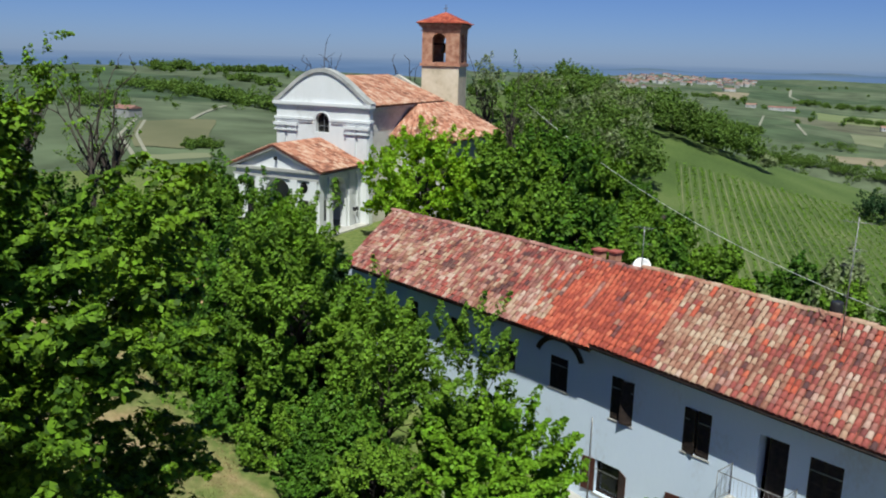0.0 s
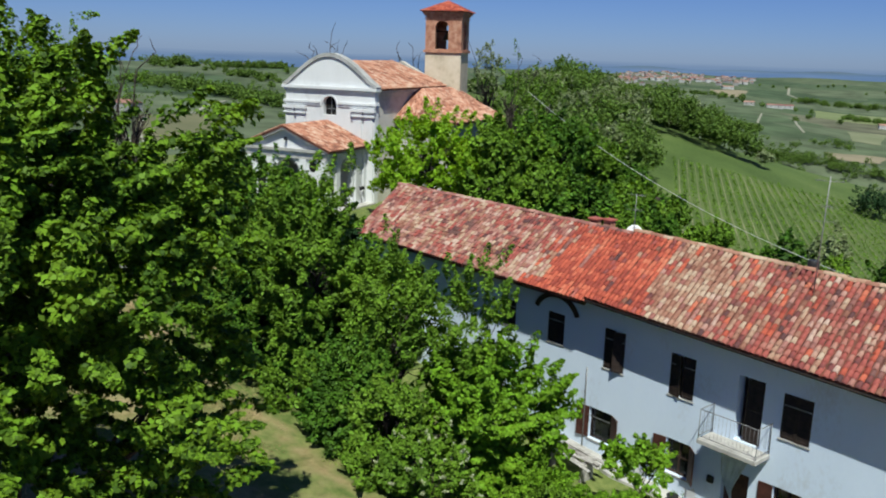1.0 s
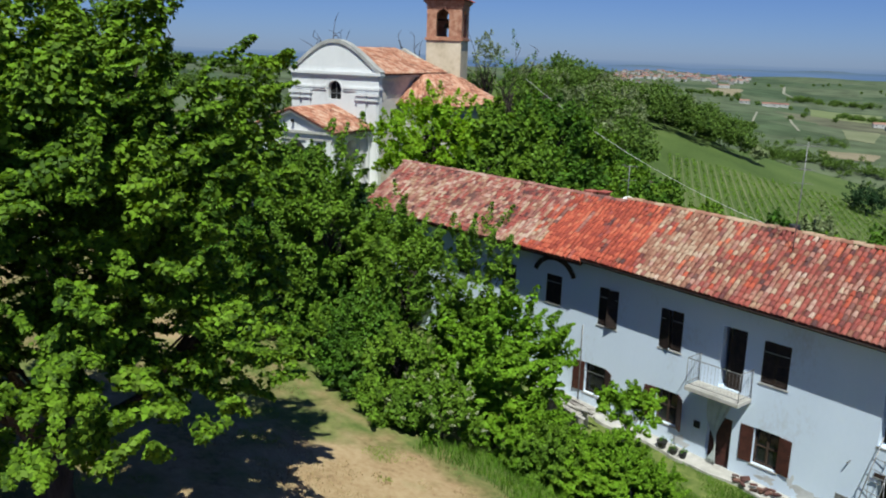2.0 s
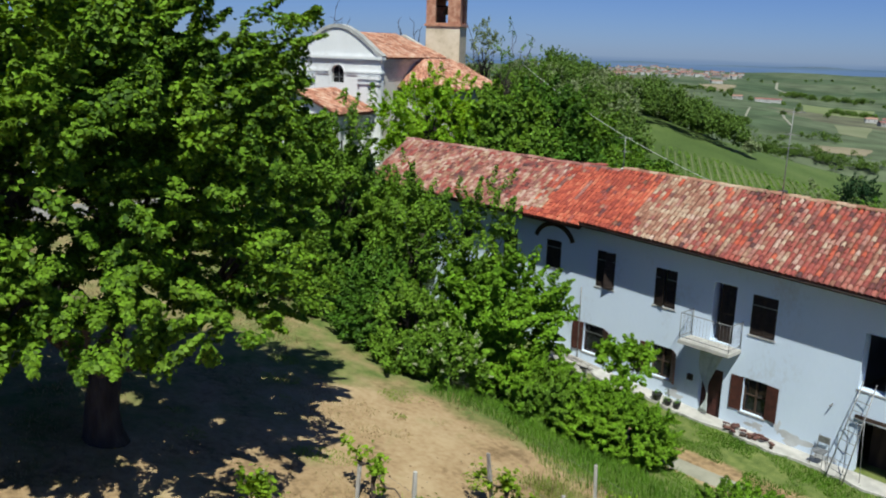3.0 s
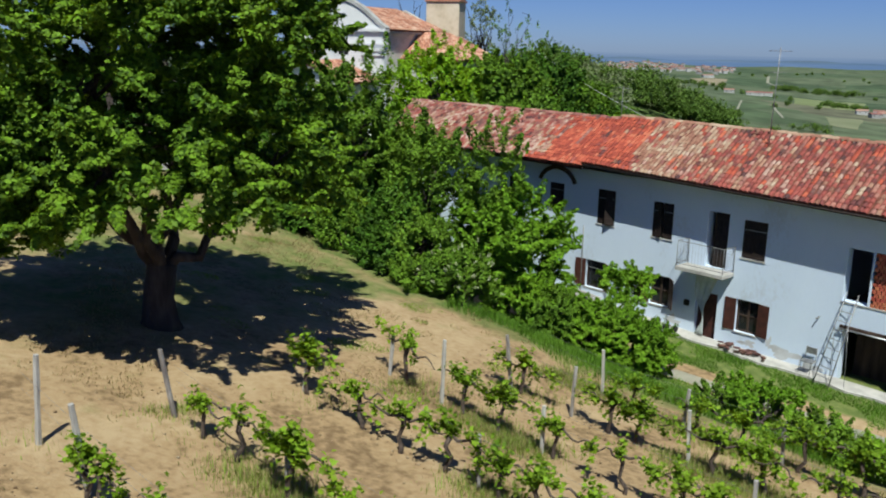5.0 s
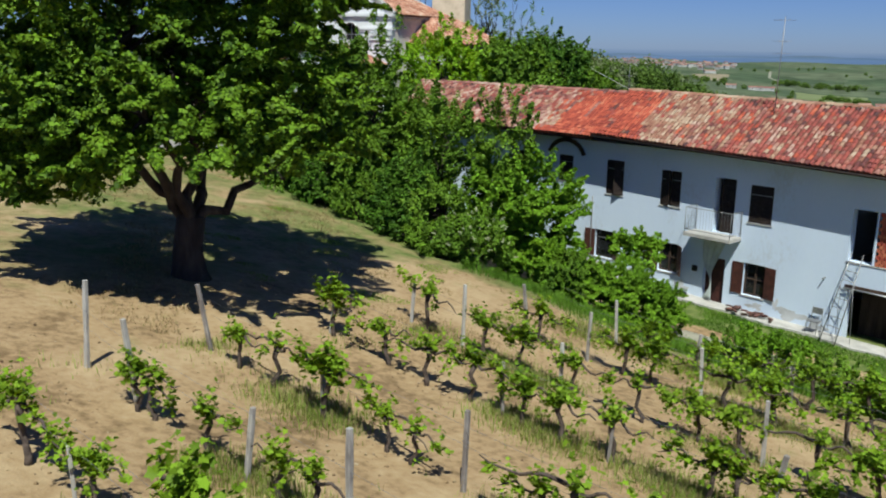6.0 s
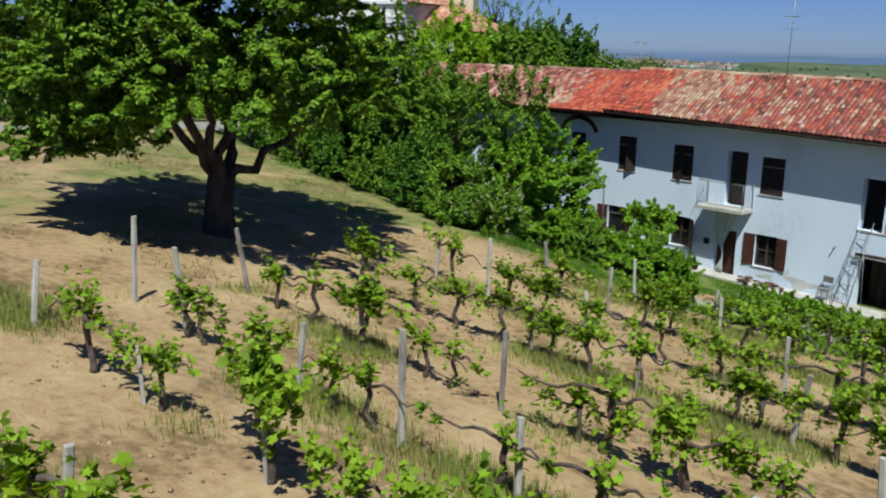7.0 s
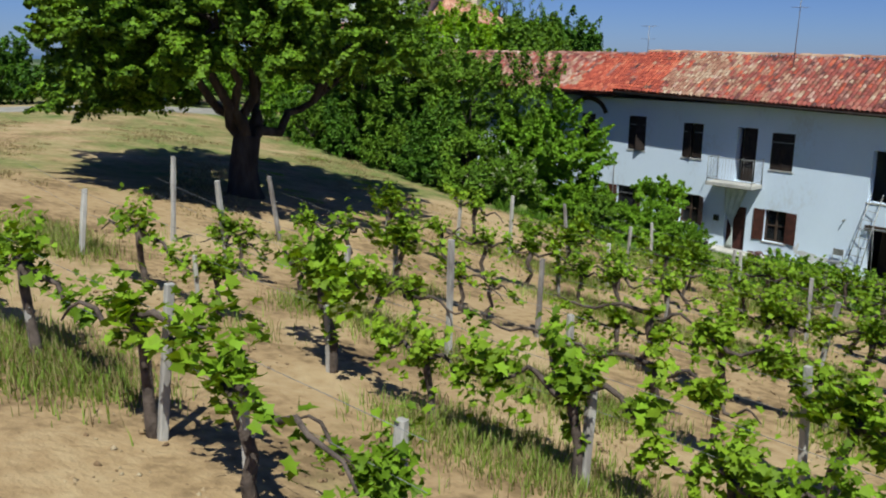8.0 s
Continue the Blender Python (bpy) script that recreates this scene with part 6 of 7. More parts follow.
def post_variant(seed, h, thick, label):
    rng = np.random.default_rng(seed)
    ob = thing("vineyard_post", 0, 0, 0, label, "post", "vineyard posts")
    bm = bmesh.new()
    lean = rng.normal(size=2) * 0.12
    rings = []
    for k in range(5):
        t = k / 4
        z = -0.3 + (h + 0.3) * t
        r = thick * (1 - 0.12 * t) * (1 + 0.06 * rng.normal())
        rings.append([bm.verts.new((r * sx + lean[0] * t, r * sy + lean[1] * t, z)) for sx, sy in ((-1, -0.7), (-0.7, -1), (0.7, -1), (1, -0.7), (1, 0.7), (0.7, 1), (-0.7, 1), (-1, 0.7))])
    for a, b in zip(rings, rings[1:]):
        for k in range(8):
            bm.faces.new((a[k], a[(k + 1) % 8], b[(k + 1) % 8], b[k]))
    bm.faces.new(rings[-1])
    part("shaft", bm, M_POST, ob)
    part("wire_clip", new_tube([(lean[0] * 0.6 - 0.08, lean[1] * 0.6, h * 0.62), (lean[0] * 0.6 + 0.08, lean[1] * 0.6, h * 0.62)], [0.006] * 2, 5), M_IRON, ob)
    return ob


VINES = [vine_variant(80 + k) for k in range(14)]
POSTS = {h: post_variant(95 + k, h, 0.030 if h < 1 else 0.045, "weathered grey vineyard post") for k, h in enumerate((0.85, 1.1, 1.35, 1.55, 1.7))}
vine_rng = np.random.default_rng(71)
placed = set()


def vine_row(row, posts, vines, end=7.4):
    """One row: posts as (x, height), vines as x or (x, size); both stand on the row's line."""
    y = ROWS_Y[row]
    for x, h in posts:
        px, py = x, y + ROW_TURN * (x + 4)
        m = pose(px, py, high(px, py), vine_rng.normal() * 2.5, vine_rng.normal() * 2.5, vine_rng.uniform(-20, 20))
        if h not in placed:
            placed.add(h)
            POSTS[h].matrix_basis = m
        else:
            copy_thing(POSTS[h], m)
    for vine in vines:
        x, big = vine if isinstance(vine, tuple) else (vine, 0.0)
        vx, vy = x, y + ROW_TURN * (x + 4) + vine_rng.normal() * 0.05
        k = int(vine_rng.integers(len(VINES)))
        m = pose(vx, vy, high(vx, vy), vine_rng.normal() * 2, vine_rng.normal() * 2, vine_rng.choice([5, 185]) + vine_rng.normal() * 8)
        if k not in placed:
            placed.add(k)
            VINES[k].matrix_basis = m
            VINES[k].scale = [big or 1.0] * 3
        else:
            big = big or 0.95 + 0.4 * vine_rng.random()
            copy_thing(VINES[k], m).scale = (big, big, big)
    bm = bmesh.new()
    for zz in (0.82, 1.15):
        xs = np.linspace(-9.0, end, 14)
        tube(bm, [(q, y + ROW_TURN * (q + 4), high(q, y + ROW_TURN * (q + 4)) + zz + 0.02 * math.sin(q * 2)) for q in xs], [0.003] * len(xs), 4)
    tagged(part("trellis_wire", bm, M_RAIL), "thin steel wires strung between the vineyard posts", "wire", "trellis wires")


vine_row(0, ((-6.6, 1.35), (-4.0, 1.55), (-1.5, 0.85), (1.03, 1.35), (2.35, 0.85), (3.9, 1.1)), (-7.6, -5.6, -4.2, -2.8, (-1.4, 1.35), (0.95, 1.3), (2.4, 1.4), 3.85), 4.2)
vine_row(1, ((-6.95, 1.1), (-3.24, 0.85), (-0.4, 0.85), (3.2, 1.1), (5.9, 1.35)), ((-4.74, 1.25), (-2.95, 0.9), (-0.42, 1.45), 1.3, (3.1, 1.3), 4.6, 5.6, 6.6))
vine_row(2, ((-8.4, 1.7), (-6.48, 1.7), (-3.27, 1.1), (-0.92, 1.7), (1.1, 1.1), (4.1, 1.35), (6.5, 1.55)), (-6.3, -5.9, -4.3, -2.4, -1.5, 0.75, 2.3, 3.2, 4.4, 5.7, 6.7))
vine_row(3, ((-9.0, 1.55), (-5.3, 1.1), (-1.75, 1.35), (1.6, 0.85), (4.3, 1.55), (6.8, 1.35)), (-8.0, -6.9, -5.2, -3.5, -2.9, -0.15, 0.3, 1.7, 3.1, 4.5, 5.9))
vine_row(4, ((-9.6, 1.35), (-4.1, 1.1), (-1.5, 0.85), (1.5, 1.35), (4.6, 1.35)), (-9.4, -7.4, -6.2, -5.0, -3.5, -2.6, -1.5, 0.5, 0.9, 2.3, 3.8, 5.2, 6.4))
vine_row(5, ((-9.9, 1.1), (-8.0, 1.7), (-4.9, 1.1), (0.0, 1.35), (3.4, 1.35), (6.2, 1.35)), (-9.3, -7.3, -6.2, -4.6, -2.7, -1.4, -0.4, 0.9, 2.2, 3.6, 4.9, 6.3))
vine_row(6, ((-8.3, 1.55), (-6.35, 1.35), (-3.0, 1.35), (0.4, 1.1), (3.8, 1.35), (6.6, 1.35)), (-7.9, -5.2, -4.4, -2.4, -1.2, 0.5, 1.9, 3.3, 4.6, 6.0))
vine_row(7, ((-7.1, 1.35), (-4.6, 1.1), (-1.9, 1.1), (1.6, 1.35), (4.8, 1.35)), (-6.1, -4.2, -3.0, -1.5, 0.0, 1.3, 2.7, 4.1, 5.5))


def blades(rng, x, y, lo, hi, width):
    """Grass blades standing at x, y: thin bent triangles pairs."""
    n = len(x)
    z = land(x, y)
    h = lo + (hi - lo) * rng.random(n)
    a = rng.random(n) * 2 * np.pi
    w = width * (0.6 + 0.8 * rng.random(n))
    bend = h * (0.15 + 0.5 * rng.random(n))
    dx, dy = np.cos(a), np.sin(a)
    base = np.stack([x, y, z - 0.02], -1)
    side = np.stack([-dy * w, dx * w, 0 * w], -1)
    mid = base + np.stack([dx * bend * 0.3, dy * bend * 0.3, h * 0.6], -1)
    tip = base + np.stack([dx * bend, dy * bend, h], -1)
    v = np.stack([base - side, base + side, mid + side * 0.7, tip, mid - side * 0.7], 1).reshape(-1, 3)
    k = 5 * np.arange(n)[:, None]
    f = np.concatenate([k + [[0, 1, 2]], k + [[0, 2, 4]], k + [[4, 2, 3]]], 0)
    return v, f


def build_grass():
    rng = np.random.default_rng(91)
    xs, ys = [], []
    for y in ROWS_Y:
        n = 22000
        x = rng.uniform(-9.5, 7.5, n)
        keep = (np.sin(x * 1.3 + y * 3) + np.sin(x * 0.47 + y) + rng.normal(size=n) * 0.5) > 0.3 - 0.05 * max(y, 0) + 0.6 * (x < -2.5)
        x = x[keep]
        xs.append(x), ys.append(y + ROW_TURN * (x + 4) + rng.normal(size=len(x)) * 0.42)
    v, f = blades(rng, np.concatenate(xs), np.concatenate(ys), 0.03, 0.27, 0.0065)
    cx, cy = np.concatenate(xs), np.concatenate(ys)
    dry = rng.random(len(cx)) < 0.7
    v2, f2 = blades(rng, cx[dry], cy[dry] + 0.05, 0.05, 0.28, 0.005)
    tagged(raw("dry_row_grass", v2, f2, L_STRAW), "dry straw grass under the vine rows", "grass", kind="stuff")
    tagged(raw("row_grass", v, f, L_GRASS), "green grass left standing under the vine rows", "grass", kind="stuff")
    x = rng.uniform(-15, 3, 26000)
    y = rng.uniform(10.6, 17.0, 26000)
    keep = (y > 11.3 + 0.5 * np.sin(x * 0.9) + 0.14 * np.clip(x + 9, 0, 20)) & ~((y > 16.2) & (x > -11))
    v, f = blades(rng, x[keep], y[keep], 0.12, 0.42, 0.008)
    tagged(raw("bank_grass", v, f, L_BANK), "tall green grass on the bank", "grass", kind="stuff")
    x = rng.uniform(-14, 3, 60000)
    y = rng.uniform(16.6, 21.55, 60000)
    patch = np.sin(x * 1.7 + np.sin(y * 2.1)) + np.sin(y * 2.6 + x * 0.5) + 0.7 * np.sin(x * 4.1 + y * 3.3) + rng.normal(size=60000) * 0.25
    keep = patch > np.where(y > 20.4, -1.0, np.where(y > 19.2, 0.1, np.where(y > 17.5, 1.2, -0.6)))
    v, f = blades(rng, x[keep], y[keep], 0.04, 0.16, 0.012)
    tagged(raw("yard_grass", v, f, L_BANK), "short green grass before the house", "grass", kind="stuff")
    x = rng.uniform(-24, -8, 90000)
    y = rng.uniform(2, 13, 90000)
    keep = (np.sin(x * 1.3 + 2 * np.sin(y * 0.8)) + np.sin(y * 1.7 + x * 0.6) + np.sin(x * 3.1 - y * 2.2) * 0.6) > 1.55
    v, f = blades(rng, x[keep], y[keep], 0.03, 0.09, 0.010)
    tagged(raw("meadow_tufts", v, f, L_GRASS), "small green tufts in the mown meadow", "grass", kind="stuff")
    x = rng.uniform(-32, -8, 110000)
    y = rng.uniform(-12, 12, 110000)
    keep = (np.sin(x * 0.7 + 2 * np.sin(y * 0.5)) + np.sin(y * 0.9 + x * 0.3) + 0.8 * np.sin(x * 2.9 + y * 1.1) * np.sin(y * 3.7)) > 0.6
    v, f = blades(rng, x[keep], y[keep], 0.03, 0.10, 0.012)
    tagged(raw("meadow_grass", v, f, L_STRAW), "short dry mown grass of the meadow", "grass", kind="stuff")


build_grass()


def soil_clods():
    """Small clods and stones lying on the dry soil between the rows."""
    rng = np.random.default_rng(95)
    x = rng.uniform(-11, 7.5, 9000)
    y = rng.uniform(-11, 11.5, 9000)
    keep = (np.sin(x * 0.9 + 1.7 * np.sin(y * 0.7)) + np.sin(y * 1.3 + x * 0.4) + rng.normal(size=9000) * 0.6) > 0.2
    x, y = x[keep], y[keep]
    n = len(x)
    unit = np.array([(1, 0, 0), (0, 1, 0), (-1, 0, 0), (0, -1, 0), (0.1, 0.1, 0.8), (0, 0, -0.6)], float)
    faces = np.array([(0, 1, 4), (1, 2, 4), (2, 3, 4), (3, 0, 4), (1, 0, 5), (2, 1, 5), (3, 2, 5), (0, 3, 5)])
    v = unit[None] * (0.012 + 0.034 * rng.random((n, 1, 1)) ** 2.5) * (0.7 + 0.6 * rng.random((n, 6, 1)))
    a = rng.random(n) * 2 * np.pi
    c, s = np.cos(a)[:, None], np.sin(a)[:, None]
    v = np.stack([v[..., 0] * c - v[..., 1] * s, v[..., 0] * s + v[..., 1] * c, v[..., 2]], -1) + np.stack([x, y, land(x, y) + 0.004], -1)[:, None]
    f = (faces[None] + 6 * np.arange(n)[:, None, None]).reshape(-1, 3)
    mat = surface("dry_clod", [(0.2, (0.13, 0.085, 0.045)), (0.5, (0.27, 0.185, 0.10)), (0.85, (0.36, 0.28, 0.19))], scale=3, bump=0, rand="island", amount=0.6)
    tagged(raw("soil_clods", v.reshape(-1, 3), f, mat), "small dry clods and stones on the vineyard soil", "soil", kind="stuff")


soil_clods()

# ---- path before the house, road past the meadow ----
def ribbon(name, pts, width, mat, label, category, lift=0.04, thick=0.06):
    bm = bmesh.new()
    prev = None
    dense = []
    for a, b in zip(pts, pts[1:]):
        n = max(2, int(math.hypot(b[0] - a[0], b[1] - a[1]) / max(1.0, width * 0.5)))
        dense += [(a[0] + (b[0] - a[0]) * k / n, a[1] + (b[1] - a[1]) * k / n) for k in range(n)]
    dense.append(pts[-1])
    for k, p in enumerate(dense):
        a, b = dense[max(k - 1, 0)], dense[min(k + 1, len(dense) - 1)]
        d = Vector((b[0] - a[0], b[1] - a[1])).normalized()
        s = Vector((-d.y, d.x)) * width / 2
        q = []
        for sx, dz in ((-1.02, -thick), (-1, 0), (0, 0.02), (1, 0), (1.02, -thick)):
            x, y = p[0] + s.x * sx, p[1] + s.y * sx
            q.append(bm.verts.new((x, y, high(x, y) + lift + dz)))
        if prev:
            for i in range(4):
                bm.faces.new((prev[i], prev[i + 1], q[i + 1], q[i]))
        prev = q
    bmesh.ops.recalc_face_normals(bm, faces=bm.faces)
    return tagged(part(name, bm, mat), label, category, kind="structure")


ribbon("path", [(-12.6, 18.3), (-10.5, 17.97), (-8.5, 18.05), (-6.8, 18.2), (-4.4, 18.25), (-1.0, 18.5), (2.5, 19.0)], 0.85, M_TRACK, "worn pale gravel path before the house", "path", lift=0.015, thick=0.05)
ribbon("road", [(-34, -34), (-37, -12), (-38.5, 2), (-40, 12), (-43.5, 20), (-46, 25)], 2.8, M_ROAD, "narrow pale asphalt road over the hilltop", "road")


# ---- wooded hill, far vineyard, hedges ----
def wood(name, xs, ys, hs, rs, leaf, per, label, seed, size):
    """Many crowns of leaf clumps, too many to count."""
    rng = np.random.default_rng(seed)
    cls, outs = [], []
    for x, y, h, r in zip(xs, ys, hs, rs):
        cl, out = lumps(rng, np.array([0, 0, h * 0.58]), np.array([r, r, h * 0.44]), per, 0.55, -0.6)
        cls.append(cl + np.array([x, y, high(x, y)])), outs.append(out)
    cl, out = np.concatenate(cls), np.concatenate(outs)
    pos, nor, sz = foliage(rng, cl, out, 8, size * 1.6, size)
    v, f = leaf_arrays(rng, pos, nor, sz)
    tagged(raw(name, v, f, leaf), label, "wood", kind="stuff")


def ab(a, b):
    """A place from metres ahead along the valley view and metres to its right."""
    return 0.5 - 0.755 * a + 0.656 * b, -0.9 + 0.656 * a + 0.755 * b


HEDGES = ((((820, -305), (707, -211), (642, -154), (586, -114)), 9, 104),
          (((1121, -376), (1112, -316)), 12, 52),
          (((1091, -289), (1076, -244), (1079, -203)), 7, 78),
          (((927, -234), (863, -168)), 6, 31),
          (((530, -224), (506, -192)), 8, 41),
          (((923, -138), (915, -90)), 6, 26),
          (((377, -113), (381, -101)), 3, 31),
          (((658, 239), (634, 270), (606, 310)), 8, 109),
          (((1490, 603), (1421, 712)), 9, 52),
          (((1517, 388), (1417, 482)), 7, 31),
          (((744, 337), (747, 342)), 8, 15),
          (((1631, 375), (1055, 265)), 8, 26),
          (((1126, 509), (1083, 545)), 6, 31),
          (((895, 296), (828, 298)), 5, 20))


def build_woods():
    rng = np.random.default_rng(101)
    pts, hs = [], []
    while len(pts) < 250:
        a, b = rng.uniform(96, 190), rng.uniform(0, 66)
        edge = 20 + (a - 82) * 0.22
        if (b < edge and b > 0.05 * a) or (146 < a < 182 and b < 51):
            pts.append((a, b))
            hs.append(rng.uniform(4.0, 6.6) * (1.0 if b < 42 else max(0.4, 1 - (b - 42) * 0.04)) * (0.45 + 0.55 * float(sstep(0.06, 0.135, b / a))))
    for k in range(80):
        a, b = rng.uniform(136, 172), rng.uniform(26, 52)
        pts.append((a, b))
        hs.append(rng.uniform(4.0, 7.5) * max(0.4, 1 - max(0, b - 42) * 0.03))
    xy, hs = np.array([ab(a * HILL, b * HILL) for a, b in pts]), np.array(hs) * HILL
    rs = hs * rng.uniform(0.34, 0.45, len(pts))
    pale = rng.random(len(pts)) < np.where(np.array(pts)[:, 0] < 135, 0.34, 0.2)
    for sel, leaf, nm, lb in ((~pale, L_WOOD1, "hill_wood", "dense green wood on the neighbouring hill"), (pale, L_PALE, "blossoming_acacias", "pale blossoming acacias in the hill wood")):
        wood(nm, xy[sel, 0], xy[sel, 1], hs[sel], rs[sel], leaf, 90, lb, 102, 1.0)
    # hedgerows and copses in the valley, the far ones with coarser leaves
    for lo, hi, size, seed in ((0, 800, 0.85, 103), (800, 4000, 1.7, 104)):
        xs, hs = [], []
        for line, h, n in HEDGES:
            if not lo <= line[0][0] < hi:
                continue
            line = np.array(line, float)
            for k in range(n):
                t = rng.random() * (len(line) - 1)
                q = line[int(t)] + (line[int(t) + 1] - line[int(t)]) * (t % 1) + rng.normal(size=2) * h * rng.choice([0.3, 0.6, 1.6])
                xs.append(ab(*q)), hs.append(h * rng.uniform(0.3, 1.15))
        for k in range(150):
            a = rng.uniform(max(lo, 480), min(hi, 2100))
            b = a * (rng.uniform(-0.46, -0.12) if k % 3 == 0 else 0.22 + 0.30 * rng.random())
            if k % 3 and not math.sin(a * 0.013 + b * 0.02) + math.sin(b * 0.031) > 0.3:
                continue
            xs.append(ab(a, b)), hs.append(rng.uniform(2.0, 6.5))
        xs, hs = np.array(xs), np.array(hs)
        wood("valley_hedges", xs[:, 0], xs[:, 1], hs, hs * 0.62, L_WOOD1, 26, "hedgerows and copses across the valley", seed, size)


build_woods()


def build_far_vineyard():
    rng = np.random.default_rng(111)
    pos, nor, sz = [], [], []
    for k in range(104):
        b0 = -6 + k * 1.2
        n = 800
        a = rng.uniform(66, 142, n)
        b = b0 + (a - 66) * 0.24 + rng.normal(size=n) * (0.12 + 0.10 * np.sin(k * 2.3 + a * 0.2) ** 2)
        x, y = ab(a * HILL, b * HILL)
        ok = (b > 20 + (a - 66) * 0.22) & (b < 95) & (a < 122 + 0.16 * (b - 30)) & (a > 70 + 3 * math.sin(b0))
        x, y = x[ok], y[ok]
        pos.append(np.stack([x, y, land(x, y) + 0.15 + 1.0 * rng.random(len(x))], -1))
    pos = np.concatenate(pos)
    nor = rng.normal(size=pos.shape) + np.array([0, 0, 0.8])
    v, f = leaf_arrays(rng, pos, nor, 0.50 * (0.7 + 0.6 * rng.random(len(pos))))
    tagged(raw("far_vineyard", v, f, L_LOCUST), "rows of vines on the slope beyond the house", "vineyard", kind="stuff")


build_far_vineyard()


def mown_strips():
    """Pale mown grass between the rows of the far vineyard."""
    vs, fs = [], []
    for k in range(104):
        b0 = -5.4 + k * 1.2
        a = np.linspace(68, 141, 60)
        for a0, a1 in zip(a, a[1:]):
            am = (a0 + a1) / 2
            bm_ = b0 + (am - 66) * 0.24
            if not (bm_ > 20 + (am - 66) * 0.22 and bm_ < 95 and am < 122 + 0.16 * (bm_ - 30)):
                continue
            n = len(vs)
            for aa, side in ((a0, -0.03 - 0.06 * abs(math.sin(k * 1.9 + a0 * 0.11))), (a1, -0.03 - 0.06 * abs(math.sin(k * 1.9 + a1 * 0.11))), (a1, 0.07), (a0, 0.07)):
                x, y = ab(aa * HILL, (b0 + (aa - 66) * 0.24 + side) * HILL)
                vs.append((x, y, high(x, y) + 0.12))
            fs.append((n, n + 1, n + 2, n + 3))
    mat = surface("mown_strip_grass", [(0.3, (0.09, 0.115, 0.042)), (0.7, (0.21, 0.21, 0.115))], scale=0.05, rough=0.95, bump=0)
    tagged(raw("mown_strips", vs, fs, mat), "pale mown grass strips between far vine rows", "grass", kind="stuff")


mown_strips()


def far_house(x, y, w, d, h, turn, wall, roofmat, label):
    ob = thing("village_house", x, y, high(x, y), label, "house", "houses of the far village", turn)
    part("wall", new_box(-w / 2, w / 2, -d / 2, d / 2, -1.5, h), wall, ob)
    bm = bmesh.new()
    o, r = 0.4, h + d * 0.2
    p = [bm.verts.new(c) for c in ((-w / 2 - o, -d / 2 - o, h), (w / 2 + o, -d / 2 - o, h), (w / 2 + o, d / 2 + o, h), (-w / 2 - o, d / 2 + o, h), (-w / 2 - o, 0, r), (w / 2 + o, 0, r))]
    for f in ((0, 1, 5, 4), (2, 3, 4, 5), (0, 4, 3), (1, 2, 5), (3, 2, 1, 0)):
        bm.faces.new([p[i] for i in f])
    part("roof", bm, roofmat, ob)
    for sx in (-0.25, 0.25):
        part("window", new_box(w * sx - 0.5, w * sx + 0.5, -d / 2 - 0.03, -d / 2 + 0.05, h * 0.45, h * 0.45 + 1.3), M_DARK, ob)


def build_village():
    rng = np.random.default_rng(121)
    m_roof = surface("village_roof", [(0.3, (0.22, 0.11, 0.09)), (0.7, (0.33, 0.19, 0.15))], scale=0.1, bump=0, rand="object", amount=0.6)
    m_wall = surface("village_wall", [(0.3, (0.30, 0.295, 0.285)), (0.7, (0.48, 0.475, 0.47))], scale=0.1, bump=0, rand="object", amount=0.6)
    for k in range(130):
        a = 1650 + 950 * rng.random() ** 0.7
        b = a * (0.195 + 0.155 * rng.random() ** 1.3)
        x, y = ab(a, b)
        far_house(x, y, rng.uniform(7, 13) * (1.9 if k % 9 == 0 else 1.0), rng.uniform(7, 10), rng.uniform(3.5, 7), rng.uniform(0, 180), m_wall, m_roof, "pale village house with red roof far across the valley")
    for a, b, w in ((1250, 470, 22), (1280, 500, 16), (1270, 440, 14), (960, 500, 12), (980, 520, 12), (1000, 505, 13), (1010, 530, 12), (1600, -370, 24), (1620, -340, 16), (468, -172, 13)):
        x, y = ab(a, b)
        far_house(x, y, w, 9, 4.5, 40 + rng.uniform(-20, 20), m_wall, m_roof, "lone pale farm building in the valley fields")


build_village()
TRACKS = ((((459, -164), (402, -152), (368, -135), (345, -124)), 1.8), (((455, -158), (405, -145), (369, -129), (345, -118)), 1.5), (((470, -138), (557, -147), (590, -150)), 2.6), (((1063, 385), (913, 327)), 2.2), (((1042, 416), (942, 380), (854, 353)), 2.6), (((1934, 754), (1671, 651), (1528, 628)), 5))
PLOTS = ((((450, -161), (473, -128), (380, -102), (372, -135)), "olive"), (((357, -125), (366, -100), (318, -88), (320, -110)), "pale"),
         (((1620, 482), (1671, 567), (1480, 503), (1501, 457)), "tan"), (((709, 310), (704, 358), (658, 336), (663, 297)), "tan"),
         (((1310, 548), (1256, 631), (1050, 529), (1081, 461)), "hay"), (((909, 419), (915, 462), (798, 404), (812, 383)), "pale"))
for line, w in TRACKS:
    ribbon("track", [ab(*p) for p in line], w, M_TRACK, "pale gravel track between valley fields", "track", lift=0.35, thick=0.8)
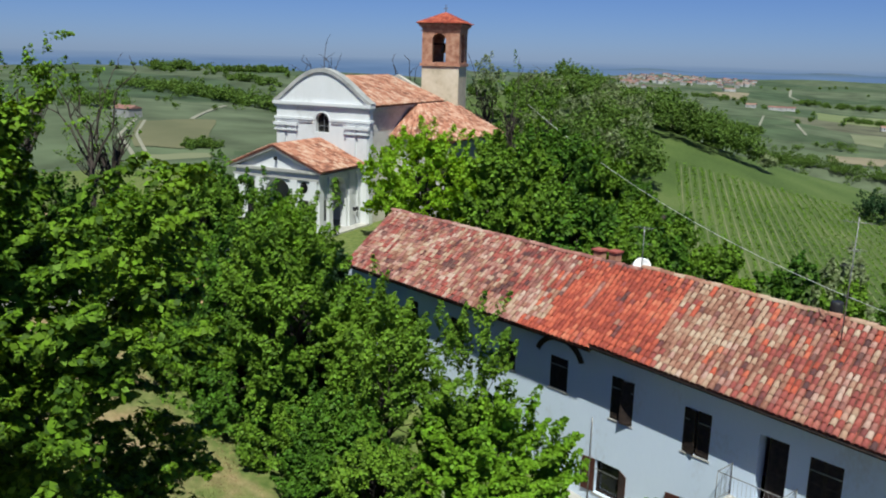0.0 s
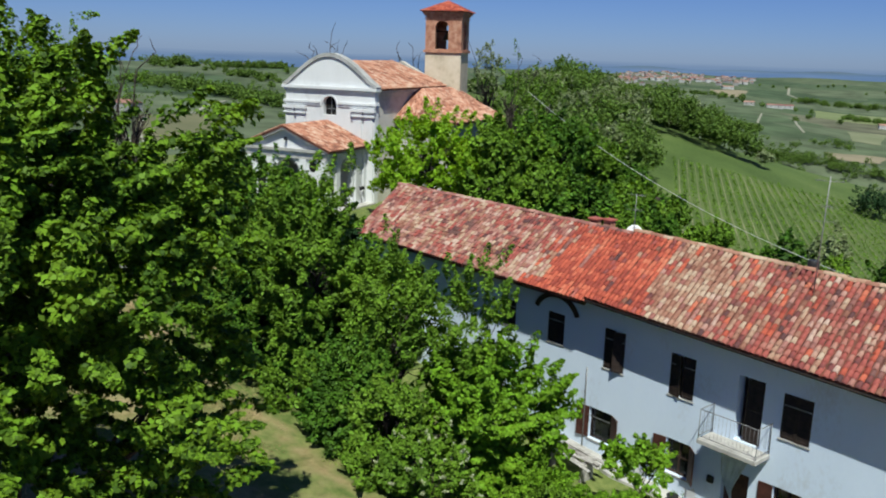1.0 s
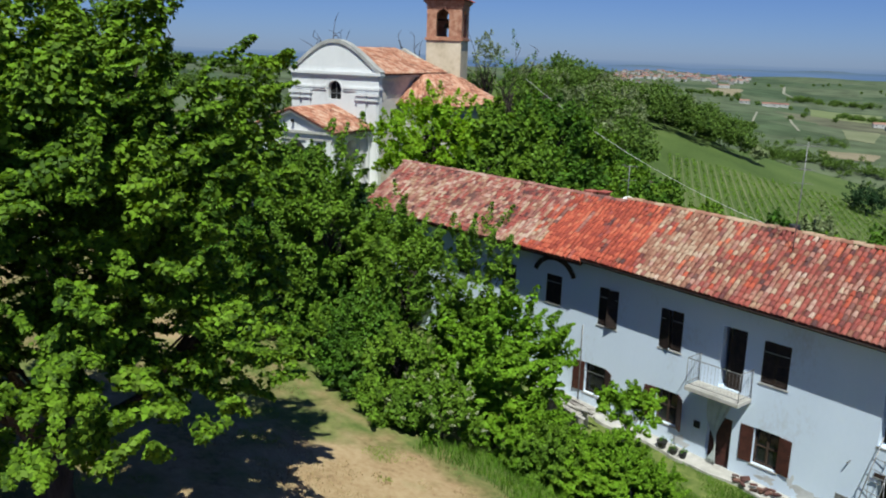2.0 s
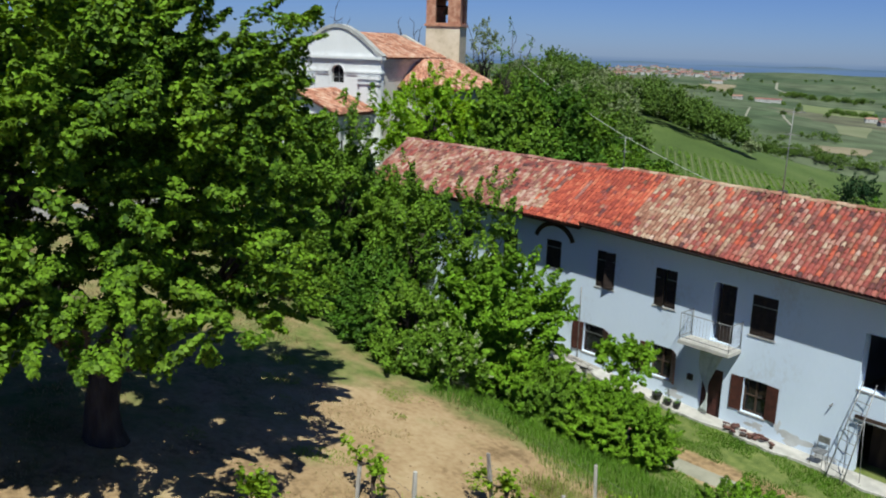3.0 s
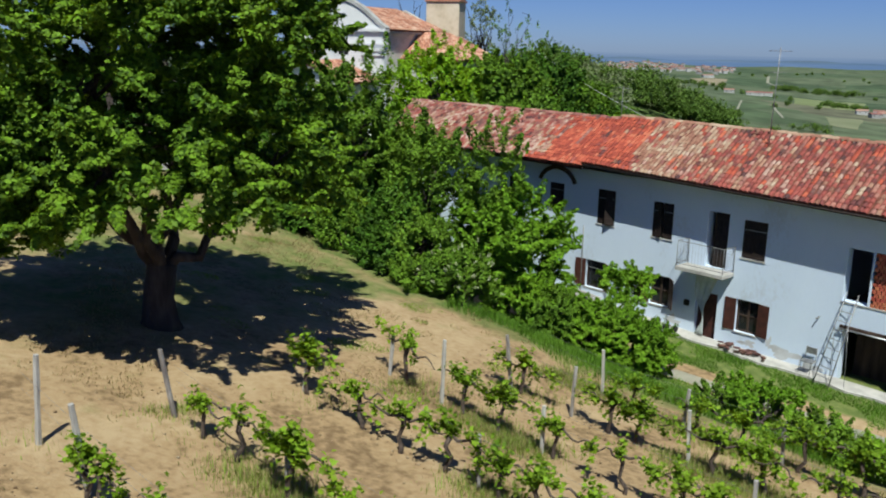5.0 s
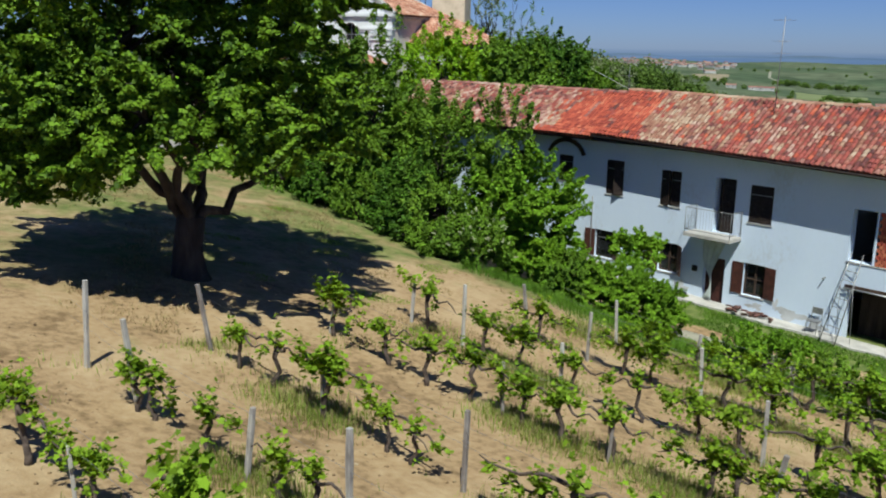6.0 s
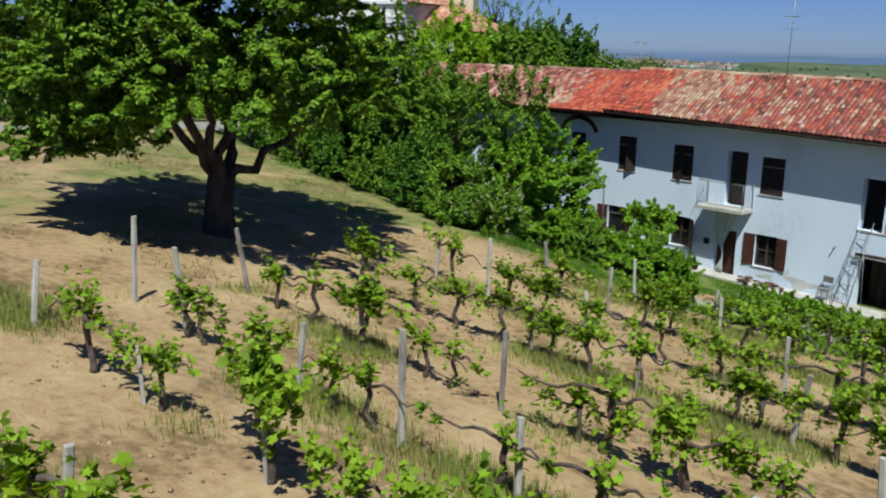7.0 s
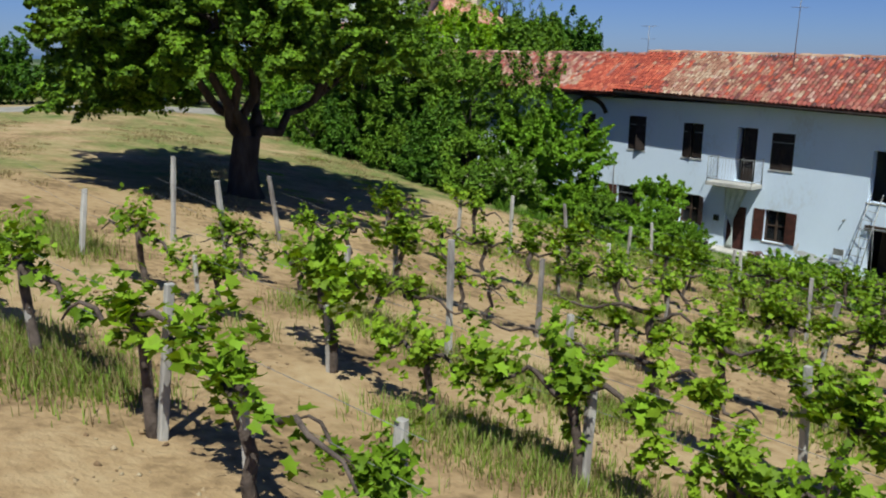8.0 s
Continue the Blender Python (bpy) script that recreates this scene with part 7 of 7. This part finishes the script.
# separate plots, their crop colours also paled and greyed to stand for haze
M_HAZED_CROP = {"olive": surface("vine_plot", [(0.3, (0.105, 0.11, 0.056)), (0.7, (0.15, 0.145, 0.078))], scale=0.03, rough=0.95, bump=0, fine=0.5),
          "pale": surface("haze_paled_pasture", [(0.3, (0.135, 0.155, 0.08)), (0.7, (0.19, 0.20, 0.115))], scale=0.02, rough=0.95, bump=0, fine=0.5),
          "hay": surface("haze_paled_meadow", [(0.3, (0.13, 0.165, 0.062)), (0.7, (0.19, 0.215, 0.10))], scale=0.02, rough=0.95, bump=0, fine=0.5),
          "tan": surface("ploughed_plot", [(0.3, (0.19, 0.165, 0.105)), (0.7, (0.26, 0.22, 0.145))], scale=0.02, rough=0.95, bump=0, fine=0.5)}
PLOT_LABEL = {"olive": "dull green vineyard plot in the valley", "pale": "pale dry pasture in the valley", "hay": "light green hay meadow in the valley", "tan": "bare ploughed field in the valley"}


def field_plot(corners, crop):
    """A four-cornered field laid just over the valley ground."""
    c = np.array([ab(*p) for p in corners])
    u, w = np.meshgrid(np.linspace(0, 1, 25), np.linspace(0, 1, 13))
    u, w = u.ravel()[:, None], w.ravel()[:, None]
    xy = (c[0] * (1 - u) + c[1] * u) * (1 - w) + (c[3] * (1 - u) + c[2] * u) * w
    xy = xy + 0.05 * np.linalg.norm(c[1] - c[0]) * np.stack([np.sin(7 * u[:, 0] + 4 * w[:, 0]), np.sin(5 * w[:, 0] + 6 * u[:, 0] + 2)], -1)
    v = np.c_[xy, land(xy[:, 0], xy[:, 1]) + 0.35]
    k = np.array([r * 25 + q for r in range(12) for q in range(24)])
    tagged(raw("field", v, np.stack([k, k + 1, k + 26, k + 25], -1), M_HAZED_CROP[crop], smooth=True), PLOT_LABEL[crop], "field", kind="structure")


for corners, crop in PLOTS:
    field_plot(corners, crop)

# ---- overhead line ----
M_CABLE = surface("pale_grey_cable", [(0.3, (0.36, 0.36, 0.37)), (0.7, (0.50, 0.50, 0.50))], scale=4, bump=0)


def cable(a, b, sag, radius, label):
    a, b = Vector(a), Vector(b)
    pts = [a + (b - a) * t + Vector((0, 0, -sag * 4 * t * (1 - t))) for t in np.linspace(0, 1, 24)]
    tagged(part("overhead_cable", new_tube(pts, [radius] * 24, 5), M_CABLE), label, "cable")


cable((-49.9, 51.8, 12.35), (12.3, 39.8, 5.1), 4.95, 0.02, "grey overhead cable sagging across the wood behind the house")


# ---- single pieces: roof tiles and grille bricks ----
OB_MATS = {kind: surface("single_" + kind + "_tile", stops, scale=0.6, bump=0.5, bump_scale=35, rand="object", amount=0.65, hue=0.0, fine=0.2) for kind, stops in TILE_STOPS.items()}
TILE_MESH = {}
for kind, m in SINGLE_TILES:
    if kind not in TILE_MESH:
        TILE_MESH[kind] = raw("roof_tile", TV, TF, OB_MATS[kind], roof)
        TILE_MESH[kind].matrix_basis = m
        continue
    ob = new("roof_tile", TILE_MESH[kind].data)
    ob.parent = roof
    ob.matrix_basis = m

brick_mesh = None
nx, nz = 7, 15
for j in range(nz):
    for i in range(nx):
        xx = GRILLE[0] + 0.09 + (GRILLE[1] - GRILLE[0] - 0.1) * (i + (0.5 if j % 2 else 0.0)) / nx
        zz = GRILLE[2] + 0.066 + (GRILLE[3] - GRILLE[2] - 0.02) * j / nz
        if xx + 0.07 > GRILLE[1]:
            continue
        if brick_mesh is None:
            brick_mesh = part("brick", new_box(-0.066, 0.066, -0.12, 0.12, -0.064, 0.064, bevel=0.006), M_BRICKRED, grille)
            ob = brick_mesh
        else:
            ob = new("brick", brick_mesh.data)
            ob.parent = grille
        ob.matrix_basis = Matrix.Translation((xx - HX, FACE + 0.13 - HY, zz))
